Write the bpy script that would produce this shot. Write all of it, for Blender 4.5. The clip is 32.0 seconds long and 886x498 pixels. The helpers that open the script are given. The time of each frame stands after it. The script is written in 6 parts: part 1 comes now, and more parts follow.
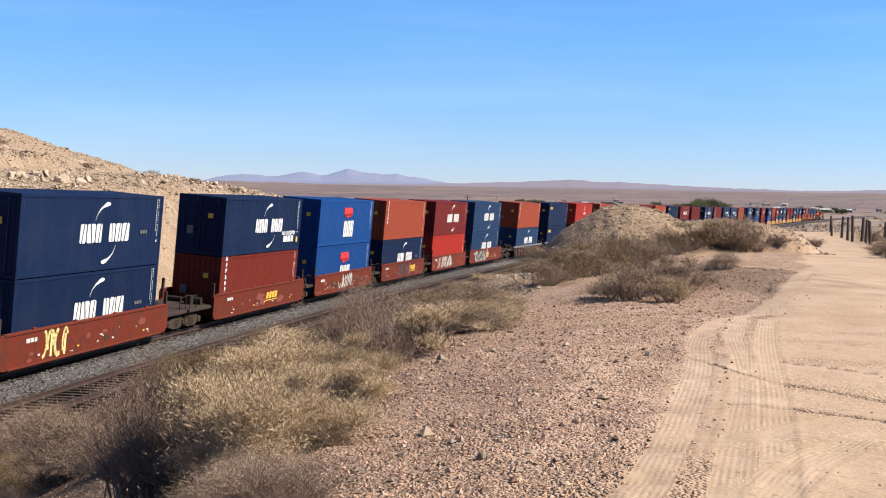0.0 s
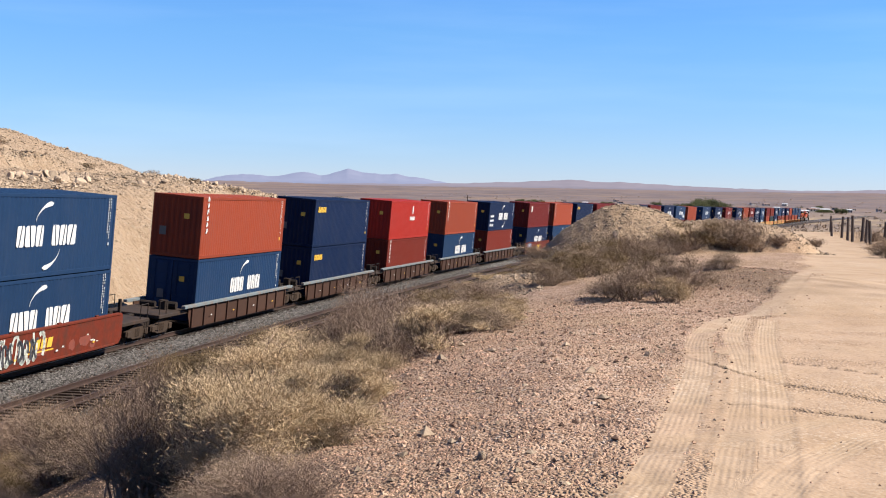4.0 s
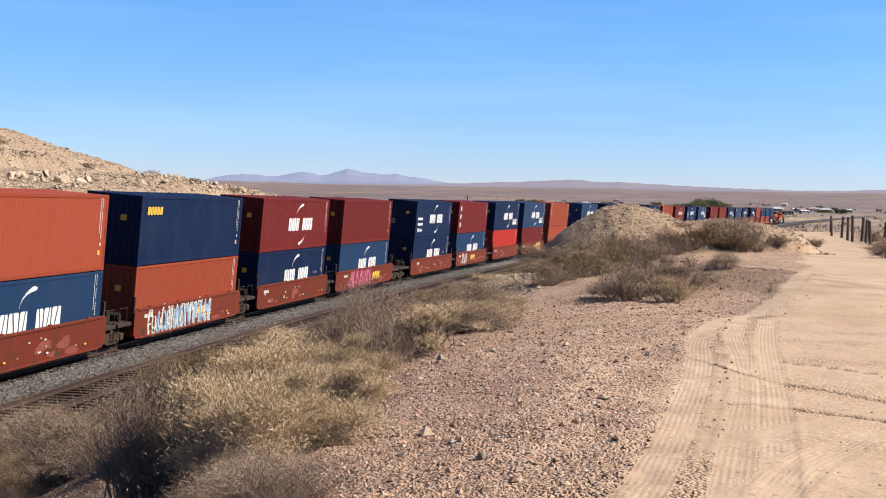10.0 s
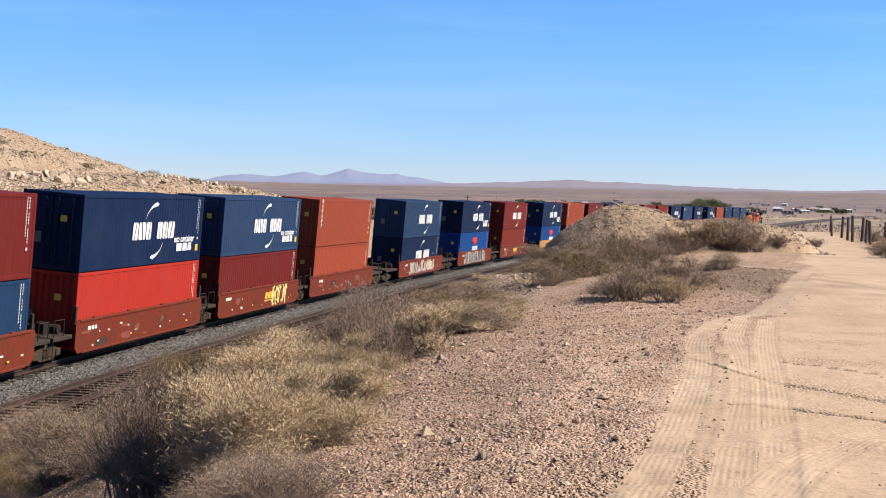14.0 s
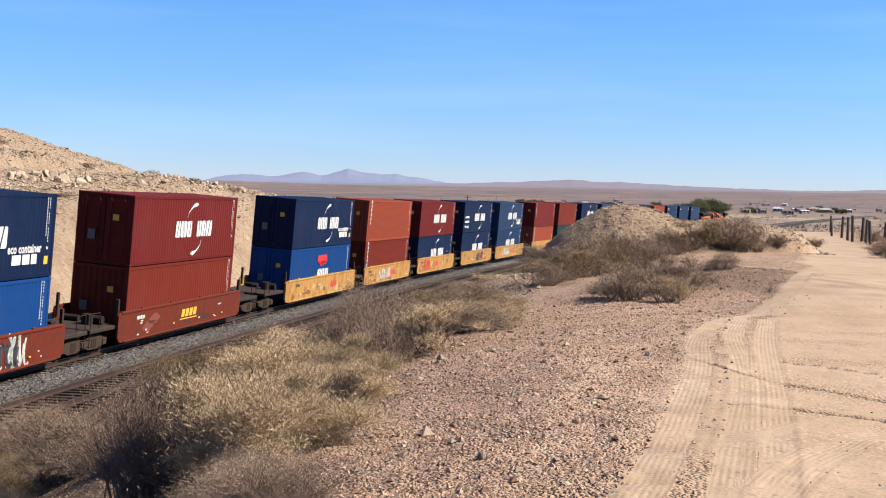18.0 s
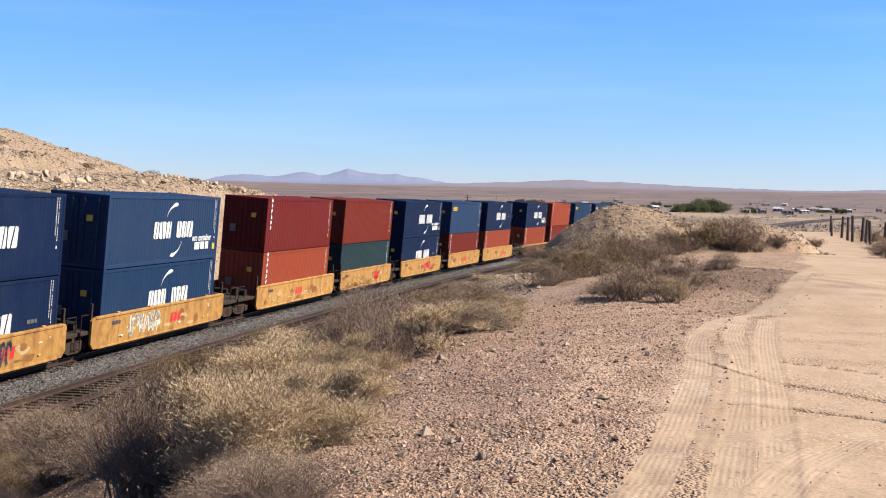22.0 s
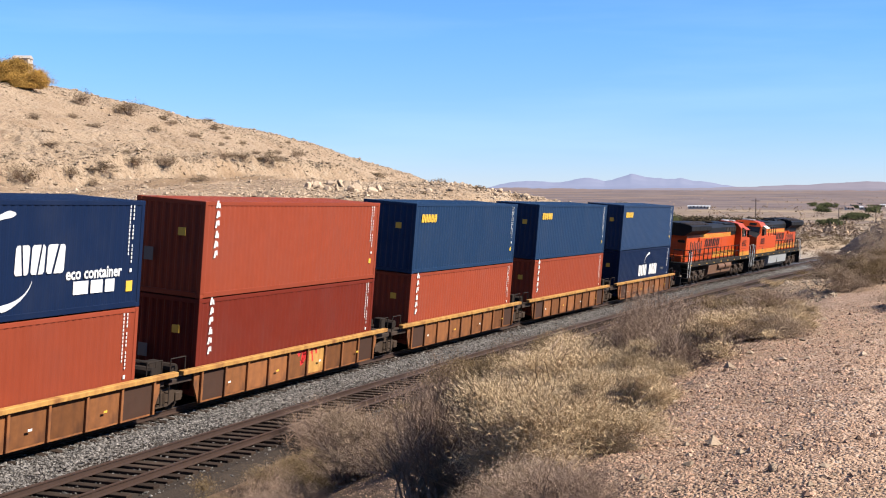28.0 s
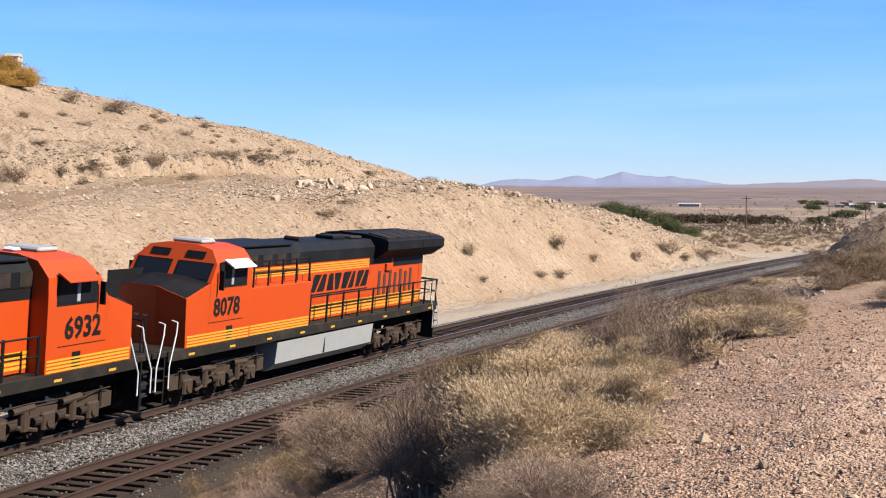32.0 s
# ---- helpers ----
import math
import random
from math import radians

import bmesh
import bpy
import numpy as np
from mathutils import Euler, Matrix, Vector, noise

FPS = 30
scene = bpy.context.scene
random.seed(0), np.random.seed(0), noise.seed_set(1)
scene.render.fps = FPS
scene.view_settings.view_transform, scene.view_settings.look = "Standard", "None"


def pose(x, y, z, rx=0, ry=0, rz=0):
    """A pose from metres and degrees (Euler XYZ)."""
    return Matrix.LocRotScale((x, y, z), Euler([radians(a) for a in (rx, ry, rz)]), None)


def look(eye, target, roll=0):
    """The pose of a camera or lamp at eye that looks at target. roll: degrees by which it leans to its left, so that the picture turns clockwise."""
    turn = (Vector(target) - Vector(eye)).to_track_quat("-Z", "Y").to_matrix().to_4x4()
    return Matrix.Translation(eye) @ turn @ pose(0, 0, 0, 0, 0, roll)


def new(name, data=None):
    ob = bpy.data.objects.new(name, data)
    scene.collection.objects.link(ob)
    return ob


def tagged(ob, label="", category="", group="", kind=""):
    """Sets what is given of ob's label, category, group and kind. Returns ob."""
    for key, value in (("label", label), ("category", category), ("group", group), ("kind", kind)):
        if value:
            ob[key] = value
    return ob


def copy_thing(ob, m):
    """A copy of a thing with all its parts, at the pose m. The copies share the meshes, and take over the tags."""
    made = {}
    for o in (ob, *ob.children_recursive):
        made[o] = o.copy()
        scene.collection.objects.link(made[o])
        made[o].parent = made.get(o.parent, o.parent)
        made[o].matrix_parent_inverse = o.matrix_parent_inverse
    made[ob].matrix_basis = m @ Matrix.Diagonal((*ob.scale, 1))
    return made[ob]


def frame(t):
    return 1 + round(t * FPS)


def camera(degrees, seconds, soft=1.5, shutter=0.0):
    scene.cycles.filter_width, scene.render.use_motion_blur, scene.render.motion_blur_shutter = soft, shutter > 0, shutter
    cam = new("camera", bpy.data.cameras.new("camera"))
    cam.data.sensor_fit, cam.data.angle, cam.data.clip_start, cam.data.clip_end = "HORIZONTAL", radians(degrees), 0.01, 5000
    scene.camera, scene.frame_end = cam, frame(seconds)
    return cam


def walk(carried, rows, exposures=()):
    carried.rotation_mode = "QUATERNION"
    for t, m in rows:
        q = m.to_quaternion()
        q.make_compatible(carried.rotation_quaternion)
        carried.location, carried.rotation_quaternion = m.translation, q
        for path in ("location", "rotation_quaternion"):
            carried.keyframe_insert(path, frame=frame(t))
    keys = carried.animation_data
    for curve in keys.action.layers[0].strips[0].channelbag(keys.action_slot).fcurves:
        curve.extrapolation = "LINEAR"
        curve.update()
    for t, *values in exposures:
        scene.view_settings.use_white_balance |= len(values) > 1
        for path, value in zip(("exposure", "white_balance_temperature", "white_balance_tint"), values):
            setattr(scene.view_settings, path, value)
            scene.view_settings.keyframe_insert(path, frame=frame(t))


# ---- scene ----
cam = camera(38.2, 32.0, soft=1.1)


def aim(yaw, pitch, roll):
    """Camera pose at the tripod: yaw to the right of +Y, pitch up, roll, in degrees."""
    return pose(*EYE) @ pose(0, 0, 0, 0, 0, -yaw) @ pose(0, 0, 0, 90 + pitch) @ pose(0, 0, 0, 0, 0, roll)


EYE = (21.413, 0.0, 6.034)
EXPOSURE = 1.28
walk(cam, [
    (0, aim(-6.831, -2.940, 1.079)),
    (24.2, aim(-6.831, -2.940, 1.079)),
    (24.5, aim(-6.880, -2.942, 1.072)),
    (25, aim(-7.104, -2.904, 0.974)),
    (25.5, aim(-8.482, -2.871, 0.977)),
    (27.5, aim(-19.701, -2.784, 0.086)),
    (28, aim(-19.506, -2.822, 0.220)),
    (28.5, aim(-19.473, -2.859, 0.130)),
    (29, aim(-19.326, -2.890, 0.175)),
    (29.5, aim(-19.236, -2.896, 0.094)),
    (30, aim(-19.163, -2.904, 0.137)),
    (30.5, aim(-19.124, -2.895, 0.111)),
    (31, aim(-19.112, -2.896, 0.129)),
    (32, aim(-19.101, -2.911, 0.170)),
], exposures=((0, EXPOSURE), (25.5, EXPOSURE), (27.5, EXPOSURE + 0.11), (32, EXPOSURE + 0.11)))

# ---- light ----
SUN_ELEVATION, SUN_AZIMUTH = radians(42), radians(84)      # azimuth from +Y towards +X
world = bpy.data.worlds.new("world")
scene.world = world
world.use_nodes = True
wn = world.node_tree.nodes
wl = world.node_tree.links
bg = wn["Background"]
sky = wn.new("ShaderNodeTexSky")
sky.sky_type = "NISHITA"
sky.sun_disc = False
sky.sun_elevation, sky.sun_rotation = SUN_ELEVATION, SUN_AZIMUTH
sky.air_density, sky.dust_density, sky.ozone_density, sky.altitude = 0.75, 0.0, 2.0, 900
tint = wn.new("ShaderNodeMix")
tint.data_type, tint.blend_type = "RGBA", "MULTIPLY"
tint.inputs[0].default_value = 1.0
wl.new(sky.outputs[0], tint.inputs[6])
# the air is milky at the horizon and a deeper blue higher up
where_up = wn.new("ShaderNodeSeparateXYZ")
wl.new(wn.new("ShaderNodeTexCoord").outputs["Generated"], where_up.inputs[0])
air = wn.new("ShaderNodeValToRGB")
air.color_ramp.elements[0].position, air.color_ramp.elements[0].color = 0.0, (0.66, 0.745, 1.06, 1)
air.color_ramp.elements[1].position, air.color_ramp.elements[1].color = 0.9, (0.62, 0.96, 1.35, 1)
for at_, tone in ((0.045, (0.645, 0.83, 1.13)), (0.115, (0.635, 0.985, 1.30)), (0.21, (0.575, 1.05, 1.62))):
    air.color_ramp.elements.new(at_).color = (*tone, 1)
wl.new(where_up.outputs["Z"], air.inputs[0])
wl.new(air.outputs[0], tint.inputs[7])
# thin streaks of high cloud
way = wn.new("ShaderNodeMapping")
way.inputs["Scale"].default_value = (1.6, 1.6, 16)
wl.new(wn.new("ShaderNodeTexCoord").outputs["Generated"], way.inputs[0])
wisps = wn.new("ShaderNodeTexNoise")
wisps.inputs["Scale"].default_value, wisps.inputs["Detail"].default_value = 1.3, 6
wl.new(way.outputs[0], wisps.inputs["Vector"])
thin = wn.new("ShaderNodeMapRange")
for k, v in enumerate((0.5, 0.8, 0.0, 0.13)):
    thin.inputs[k + 1].default_value = v
wl.new(wisps.outputs["Fac"], thin.inputs[0])
cloudy = wn.new("ShaderNodeMix")
cloudy.data_type = "RGBA"
cloudy.inputs[7].default_value = (8.0, 9.6, 11.6, 1)
wl.new(thin.outputs[0], cloudy.inputs[0])
wl.new(tint.outputs[2], cloudy.inputs[6])
wl.new(cloudy.outputs[2], bg.inputs[0])
bg.inputs[1].default_value = 0.0525
sun = new("sun", bpy.data.lights.new("sun", "SUN"))
sun.data.energy, sun.data.angle, sun.data.color = 5.0, radians(0.55), (1.0, 0.918, 0.81)
sun.matrix_basis = look((0, 0, 0), (-math.sin(SUN_AZIMUTH) * math.cos(SUN_ELEVATION), -math.cos(SUN_AZIMUTH) * math.cos(SUN_ELEVATION), -math.sin(SUN_ELEVATION)))

# ---- the lie of the land ----
SG = np.arange(-760.0, 1600.0, 1.0)
CURVE = np.interp(SG, (-60, 0, 60, 160, 260, 400, 600, 1600), (0, .0011, .0011, .00076, .0004, -.00019, .00018, .00018))
GRADE = np.interp(SG, (-400, -150, 60, 160, 260, 400, 800, 1100), (0, -.015, -.015, -.012, -.0163, -.0129, -.0126, 0))
I0 = 760
HEAD = np.cumsum((CURVE + np.roll(CURVE, 1)) / 2)
HEAD -= HEAD[I0]
TX = np.cumsum(np.sin(HEAD))
TY = np.cumsum(np.cos(HEAD))
TZ = np.cumsum(GRADE)
TX, TY, TZ = TX - TX[I0], TY - TY[I0], TZ - TZ[I0]
BANK = 0.0744
TRACK_2 = 4.29


def on_track(x, y):
    """Distance along the main track and to the right of it."""
    s = np.array(y, float)
    for _ in range(5):
        h = np.interp(s, SG, HEAD)
        s = s + (x - np.interp(s, SG, TX)) * np.sin(h) + (y - np.interp(s, SG, TY)) * np.cos(h)
        s = np.clip(s, -760, 1598)
    h = np.interp(s, SG, HEAD)
    u = (x - np.interp(s, SG, TX)) * np.cos(h) - (y - np.interp(s, SG, TY)) * np.sin(h)
    return s, u


def lattice(ix, iy, seed):
    n = (ix.astype(np.int64) * 374761393 + iy.astype(np.int64) * 668265263 + seed * 974711) & 0x7FFFFFFF
    n = ((n ^ (n >> 13)) * 1274126177) & 0x7FFFFFFF
    return ((n ^ (n >> 16)) & 0xFFFF) / 32768.0 - 1.0


def vnoise(x, y, size, seed=0):
    """Smooth noise in -1..1."""
    x, y = np.asarray(x, float) / size, np.asarray(y, float) / size
    ix, iy = np.floor(x), np.floor(y)
    fx, fy = x - ix, y - iy
    fx, fy = fx * fx * (3 - 2 * fx), fy * fy * (3 - 2 * fy)
    a, b = lattice(ix, iy, seed), lattice(ix + 1, iy, seed)
    c, e = lattice(ix, iy + 1, seed), lattice(ix + 1, iy + 1, seed)
    return (a * (1 - fx) + b * fx) * (1 - fy) + (c * (1 - fx) + e * fx) * fy


def step(a, b, v):
    v = np.clip((v - a) / (b - a), 0, 1)
    return v * v * (3 - 2 * v)


def hump(x, y, cx, cy, rx, ry, turn, height, power=1.0):
    c, s_ = math.cos(turn), math.sin(turn)
    a, b = ((x - cx) * c + (y - cy) * s_) / rx, (-(x - cx) * s_ + (y - cy) * c) / ry
    return height * np.clip(1 - (a * a + b * b) ** 0.5, 0, 1) ** power


def dome(x, y, cx, cy, rx, ry, height, power=1.25):
    """A rounded heap."""
    return height * np.clip(1 - ((x - cx) / rx) ** 2 - ((y - cy) / ry) ** 2, 0, 1) ** power


ROAD = ((-6, 22.9), (3, 23.1), (6.5, 23.2), (10, 23.7), (16, 24.4), (22.5, 26.0), (27, 27.2), (40, 29.4), (53, 31.2), (80, 34.6), (130, 41))


def road_centre(y):
    return np.interp(y, [r[0] for r in ROAD], [r[1] for r in ROAD])


def ground_z(x, y, fine=True):
    x, y = np.asarray(x, float), np.asarray(y, float)
    s, u = on_track(x, y)
    zt = np.interp(s, SG, TZ)
    r = np.hypot(x - EYE[0], y)
    # right of the tracks: ditch, bank and the plateau on which the camera stands
    wob = 0.7 * vnoise(x, y, 9, 3) + 0.35 * vnoise(x, y, 3.5, 4)
    top = 4.43 * (1 - step(110, 180, s + 0.25 * (u - 21)) )
    bank_top = 19.2 + 1.5 * step(20, 45, s)
    rise = np.interp((u + wob * step(7, 9, u) * (1 - step(19, 22, u)) - 8.3) / (bank_top - 8.3), (-0.4, 0.0, 0.12, 0.85, 1.0, 1.16, 1.32), (0, 0, 0.07, 0.81, 0.925, 0.985, 1.0))
    right = -0.62 + (top + 0.62) * rise
    # left: service strip, cut slope, terrace with a path, and the hill behind
    cut = np.interp(s, (-200, 20, 46, 76, 90, 100, 112, 123, 131, 141, 153, 168), (4.0, 4.9, 5.8, 6.9, 7.7, 8.0, 7.5, 6.4, 5.6, 3.9, 1.6, -0.1))
    foot = 4.6 + 0.6 * vnoise(x, y, 14, 8) + 3.0 * step(110, 170, s)
    slope = (-u - foot) / 1.75
    gully = np.abs(vnoise(s, u * 0.25, 1.5, 51)) + 0.6 * np.abs(vnoise(s, u * 0.25, 0.6, 52))
    cliff = (1.4 - 0.7 * gully) * step(3.3, 3.9, slope + 0.5 * vnoise(x, y, 4, 9)) * step(60, 75, s) * (1 - step(104, 122, s))
    left = -0.5 + 0.5 * (np.sqrt(slope * slope + 0.3) + slope) + cliff
    over = left - cut
    left = np.where(over > -1.5, cut - 1.5 + (1 - np.exp(-np.maximum(over + 1.5, 0) / 1.5)) * 1.5, left)
    hill = np.interp(s, (-300, 0, 60, 100, 150, 200, 232, 262, 300, 340), (15, 19, 19.4, 18.0, 13.9, 8.0, 5.2, 2.2, -2, -6)) - zt
    rise_l = step(27, 72, -u - 0.06 * np.clip(s, 0, 140))
    left = left + np.maximum(hill - left, 0) * rise_l * 1.0
    ledge = (2.0 - 0.9 * gully) * step(31.5, 32.8, -u - 0.06 * np.clip(s, 0, 140) + 1.5 * vnoise(x, y, 6, 12)) * (1 - step(36, 60, -u)) * step(20, 60, s) * (1 - step(150, 200, s))
    left = left + ledge
    left = left + (0.30 * vnoise(x, y, 6, 5) + 0.16 * vnoise(x, y, 2.2, 6)) * step(5, 9, -u) * (1 - 0.8 * step(160, 220, s))
    rel = np.where(u > 0, right, left)
    near = zt + rel
    # heaps beside the road
    near = near + np.maximum(dome(x, y, 21.85, 48.5, 5.4, 4.6, 1.98, 2.0), dome(x, y, 26.1, 50.0, 3.7, 3.0, 1.18, 0.6))
    near = near + hump(x, y, 18.9, 33.0, 1.7, 3.2, -0.1, 0.55, 0.8) + hump(x, y, 25.0, 27, 3.2, 7, 0.15, 0.35, 0.8)
    near = near + (0.10 * vnoise(x, y, 5, 1) + 0.05 * vnoise(x, y, 1.6, 2)) * step(8.5, 11, np.abs(u)) * (1 - 0.7 * step(-0.2, 0.8, 1.9 - np.abs(x - road_centre(y))))
    # open desert
    d_plain = np.interp(r, (0, 150, 400, 800, 1300, 2200, 3500, 5200), (-1.0, -2.7, -6.2, -11.5, -14.5, -13.5, -8, -1.5))
    plain = d_plain + 0.5 * vnoise(x, y, 60, 21) * step(60, 200, r) + 1.6 * vnoise(x, y, 260, 22) * step(300, 900, r)
    far_l = step(150, 330, s) * step(2, 60, -u) + step(120, 260, -u)
    far_r = step(100, 190, s) * step(9, 40, u) + step(70, 200, u)
    mix = np.clip(np.where(u < 0, far_l, far_r), 0, 1)
    mix = np.maximum(mix, step(700, 1000, r))
    z = near * (1 - mix) + plain * mix
    bed = 1 - step(7.4, 12, np.abs(u - 1.8))
    z = np.where(r < 1500, np.minimum(z, z * (1 - bed) + (zt - 0.45) * bed), z)
    if fine:
        z = z + (0.028 * vnoise(x, y, 0.42, 31) + 0.016 * vnoise(x, y, 0.16, 32)) * (1 - 0.6 * step(-0.2, 0.8, 1.9 - np.abs(x - road_centre(y)))) * (1 - step(25, 60, r)) * (1 - bed)
    return z
# ---- end of the land ----

# ---- materials ----
TONE = 0.73       # scales the base colours of material() down, to offset the raised exposure


def material(name, colour, rough=0.8, metal=0.0, grain=0.0, grain_size=0.05, stain=0.0, stain_size=1.0, stain_colour=None, bump=0.0, vary=0.0, streaks=0.0, spec=0.5, island=0.0):
    """A surface with fine grain, larger stains and, at will, upright streaks; sizes in metres."""
    colour = tuple(TONE * c for c in colour)
    stain_colour = stain_colour and tuple(TONE * c for c in stain_colour)
    m = bpy.data.materials.new(name)
    m.use_nodes = True
    nt = m.node_tree
    n, l = nt.nodes, nt.links
    b = n["Principled BSDF"]
    b.inputs["Roughness"].default_value, b.inputs["Metallic"].default_value = rough, metal
    b.inputs["Specular IOR Level"].default_value = spec
    co = n.new("ShaderNodeTexCoord").outputs["Object"]

    def tex(size, detail=4.0, scale3=None):
        v = co
        if scale3:
            mp = n.new("ShaderNodeMapping")
            mp.inputs["Scale"].default_value = scale3
            l.new(co, mp.inputs[0])
            v = mp.outputs[0]
        t = n.new("ShaderNodeTexNoise")
        t.inputs["Scale"].default_value, t.inputs["Detail"].default_value = 1 / size, detail
        l.new(v, t.inputs["Vector"])
        return t.outputs["Fac"]

    def mixed(a, fac, colour_b):
        mx = n.new("ShaderNodeMix")
        mx.data_type = "RGBA"
        l.new(fac, mx.inputs[0])
        if isinstance(a, tuple):
            mx.inputs[6].default_value = (*a, 1)
        else:
            l.new(a, mx.inputs[6])
        if isinstance(colour_b, tuple):
            mx.inputs[7].default_value = (*colour_b, 1)
        else:
            l.new(colour_b, mx.inputs[7])
        return mx.outputs[2]

    def ramp(v, a, c, top=1.0):
        r = n.new("ShaderNodeMapRange")
        r.inputs[1].default_value, r.inputs[2].default_value, r.inputs[4].default_value = a, c, top
        l.new(v, r.inputs[0])
        return r.outputs[0]
    out = colour
    if grain:
        out = mixed(out, ramp(tex(grain_size), 0.3, 0.7, grain), tuple(c * 0.45 for c in colour))
    if stain:
        out = mixed(out, ramp(tex(stain_size, 6), 0.48, 0.75, stain), stain_colour or tuple(min(1, c * 0.5 + 0.06) for c in colour))
    if streaks:
        out = mixed(out, ramp(tex(0.35, 5, (1, 1, 0.12)), 0.52, 0.8, streaks), stain_colour or tuple(min(1, c * 0.6 + 0.03) for c in colour))
    if vary:
        oi = n.new("ShaderNodeObjectInfo")
        hs = n.new("ShaderNodeHueSaturation")
        hs.inputs["Color"].default_value = (*colour, 1)
        if not isinstance(out, tuple):
            l.new(out, hs.inputs["Color"])
        l.new(ramp(oi.outputs["Random"], 0, 1, 1.0), hs.inputs["Fac"])
        mr = n.new("ShaderNodeMapRange")
        mr.inputs[3].default_value, mr.inputs[4].default_value = 1 - vary, 1 + vary
        l.new(oi.outputs["Random"], mr.inputs[0])
        l.new(mr.outputs[0], hs.inputs["Value"])
        hs.inputs["Fac"].default_value = 1
        for k in list(l):
            if k.to_socket == hs.inputs["Fac"]:
                l.remove(k)
        out = hs.outputs[0]
    if island:
        geo = n.new("ShaderNodeNewGeometry")
        hs = n.new("ShaderNodeHueSaturation")
        if isinstance(out, tuple):
            hs.inputs["Color"].default_value = (*out, 1)
        else:
            l.new(out, hs.inputs["Color"])
        mr = n.new("ShaderNodeMapRange")
        mr.inputs[3].default_value, mr.inputs[4].default_value = 1 - island, 1 + island
        l.new(geo.outputs["Random Per Island"], mr.inputs[0])
        l.new(mr.outputs[0], hs.inputs["Value"])
        out = hs.outputs[0]
    if isinstance(out, tuple):
        b.inputs["Base Color"].default_value = (*out, 1)
    else:
        l.new(out, b.inputs["Base Color"])
    if bump:
        bp = n.new("ShaderNodeBump")
        bp.inputs["Strength"].default_value, bp.inputs["Distance"].default_value = min(1, bump), 0.02
        l.new(tex(grain_size or 0.05, 6), bp.inputs["Height"])
        l.new(bp.outputs[0], b.inputs["Normal"])
    return m


def paint(name, colour, stain=0.35):
    colour = tuple(0.56 * c for c in colour)
    return material(name, colour, 0.55, 0, 0.15, 0.6, stain, 1.8, tuple(min(1, c * 0.78 + 0.018) for c in colour), vary=0.10, streaks=0.2, spec=0.08)


M_NAVY = paint("navy_paint", (0.0110, 0.0275, 0.085))
M_SLATE = paint("slate_blue_paint", (0.034, 0.073, 0.165))
M_BLUE = paint("bright_blue_paint", (0.012, 0.085, 0.32))
M_STEEL = paint("steel_blue_paint", (0.024, 0.065, 0.155))
M_DARKRED = paint("dark_red_paint", (0.22, 0.026, 0.021))
M_RED = paint("red_paint", (0.60, 0.046, 0.030))
M_RUST = paint("orange_red_paint", (0.45, 0.088, 0.042))
M_BROWNRED = paint("brown_red_paint", (0.25, 0.036, 0.020))
M_TEAL = paint("dark_teal_paint", (0.036, 0.070, 0.080))
M_WELL_RED = material("faded_oxide_red_paint", (0.155, 0.026, 0.012), 0.75, 0, 0.45, 0.12, 0.8, 0.5, (0.07, 0.028, 0.018), vary=0.12, streaks=0.6, spec=0.12)
M_WELL_YELLOW = material("rusty_yellow_paint", (0.47, 0.255, 0.075), 0.65, 0, 0.35, 0.15, 0.9, 0.55, (0.19, 0.075, 0.028), vary=0.12, streaks=0.75, spec=0.15)
M_WELL_BROWN = material("rusted_brown_paint", (0.062, 0.034, 0.024), 0.75, 0, 0.3, 0.3, 0.6, 0.6, (0.07, 0.03, 0.02), vary=0.12, streaks=0.4, spec=0.1)
M_RIB_PANEL = material("rust_stained_ochre_paint", (0.215, 0.085, 0.032), 0.7, 0, 0.4, 0.2, 0.85, 0.6, (0.075, 0.035, 0.022), vary=0.35, streaks=0.7, spec=0.12)
M_CHORD = material("pale_blue_chord_paint", (0.15, 0.18, 0.19), 0.65, 0, 0.3, 0.3, 0.7, 0.5, (0.22, 0.11, 0.05), vary=0.15, streaks=0.4, spec=0.15)
M_WORN_PALE = material("faded_pale_yellow_paint", (0.50, 0.36, 0.16), 0.7, 0, 0.3, 0.15, 0.6, 0.4, (0.3, 0.16, 0.06))
M_RUST_STAIN = material("rust_stain", (0.27, 0.12, 0.045), 0.75, 0, 0.4, 0.1, 0.6, 0.3, (0.14, 0.06, 0.03), spec=0.1)
M_WORN_RED = material("fresh_oxide_red_paint", (0.20, 0.04, 0.02), 0.7, 0, 0.3, 0.15, 0.6, 0.4, (0.1, 0.03, 0.02))
M_DECK = material("grimy_steel_deck", (0.05, 0.037, 0.03), 0.8, 0.1, 0.4, 0.15, 0.5, 0.5, (0.09, 0.05, 0.035), spec=0.12)
M_LSILL = material("dusty_black_sill_paint", (0.020, 0.017, 0.014), 0.75, 0, 0.3, 0.2, 0.6, 0.5, (0.055, 0.043, 0.03), spec=0.12)
M_SCRUB = material("brown_scrub_foliage", (0.19, 0.13, 0.085), 0.9, 0, 0.3, 0.3, 0.5, 2.0, (0.13, 0.095, 0.06), spec=0.1, island=0.4)
M_STEELDARK = material("dark_running_gear", (0.03, 0.023, 0.019), 0.75, 0.2, 0.5, 0.08, 0.5, 0.4, (0.065, 0.04, 0.028), spec=0.15)
M_WHITE = material("white_marking", (0.66, 0.66, 0.64), 0.6, 0, 0.2, 0.15, 0.3, 0.4, (0.5, 0.5, 0.5))
M_YELLOWMARK = material("yellow_marking", (0.70, 0.42, 0.04), 0.6, 0, 0.15, 0.2)
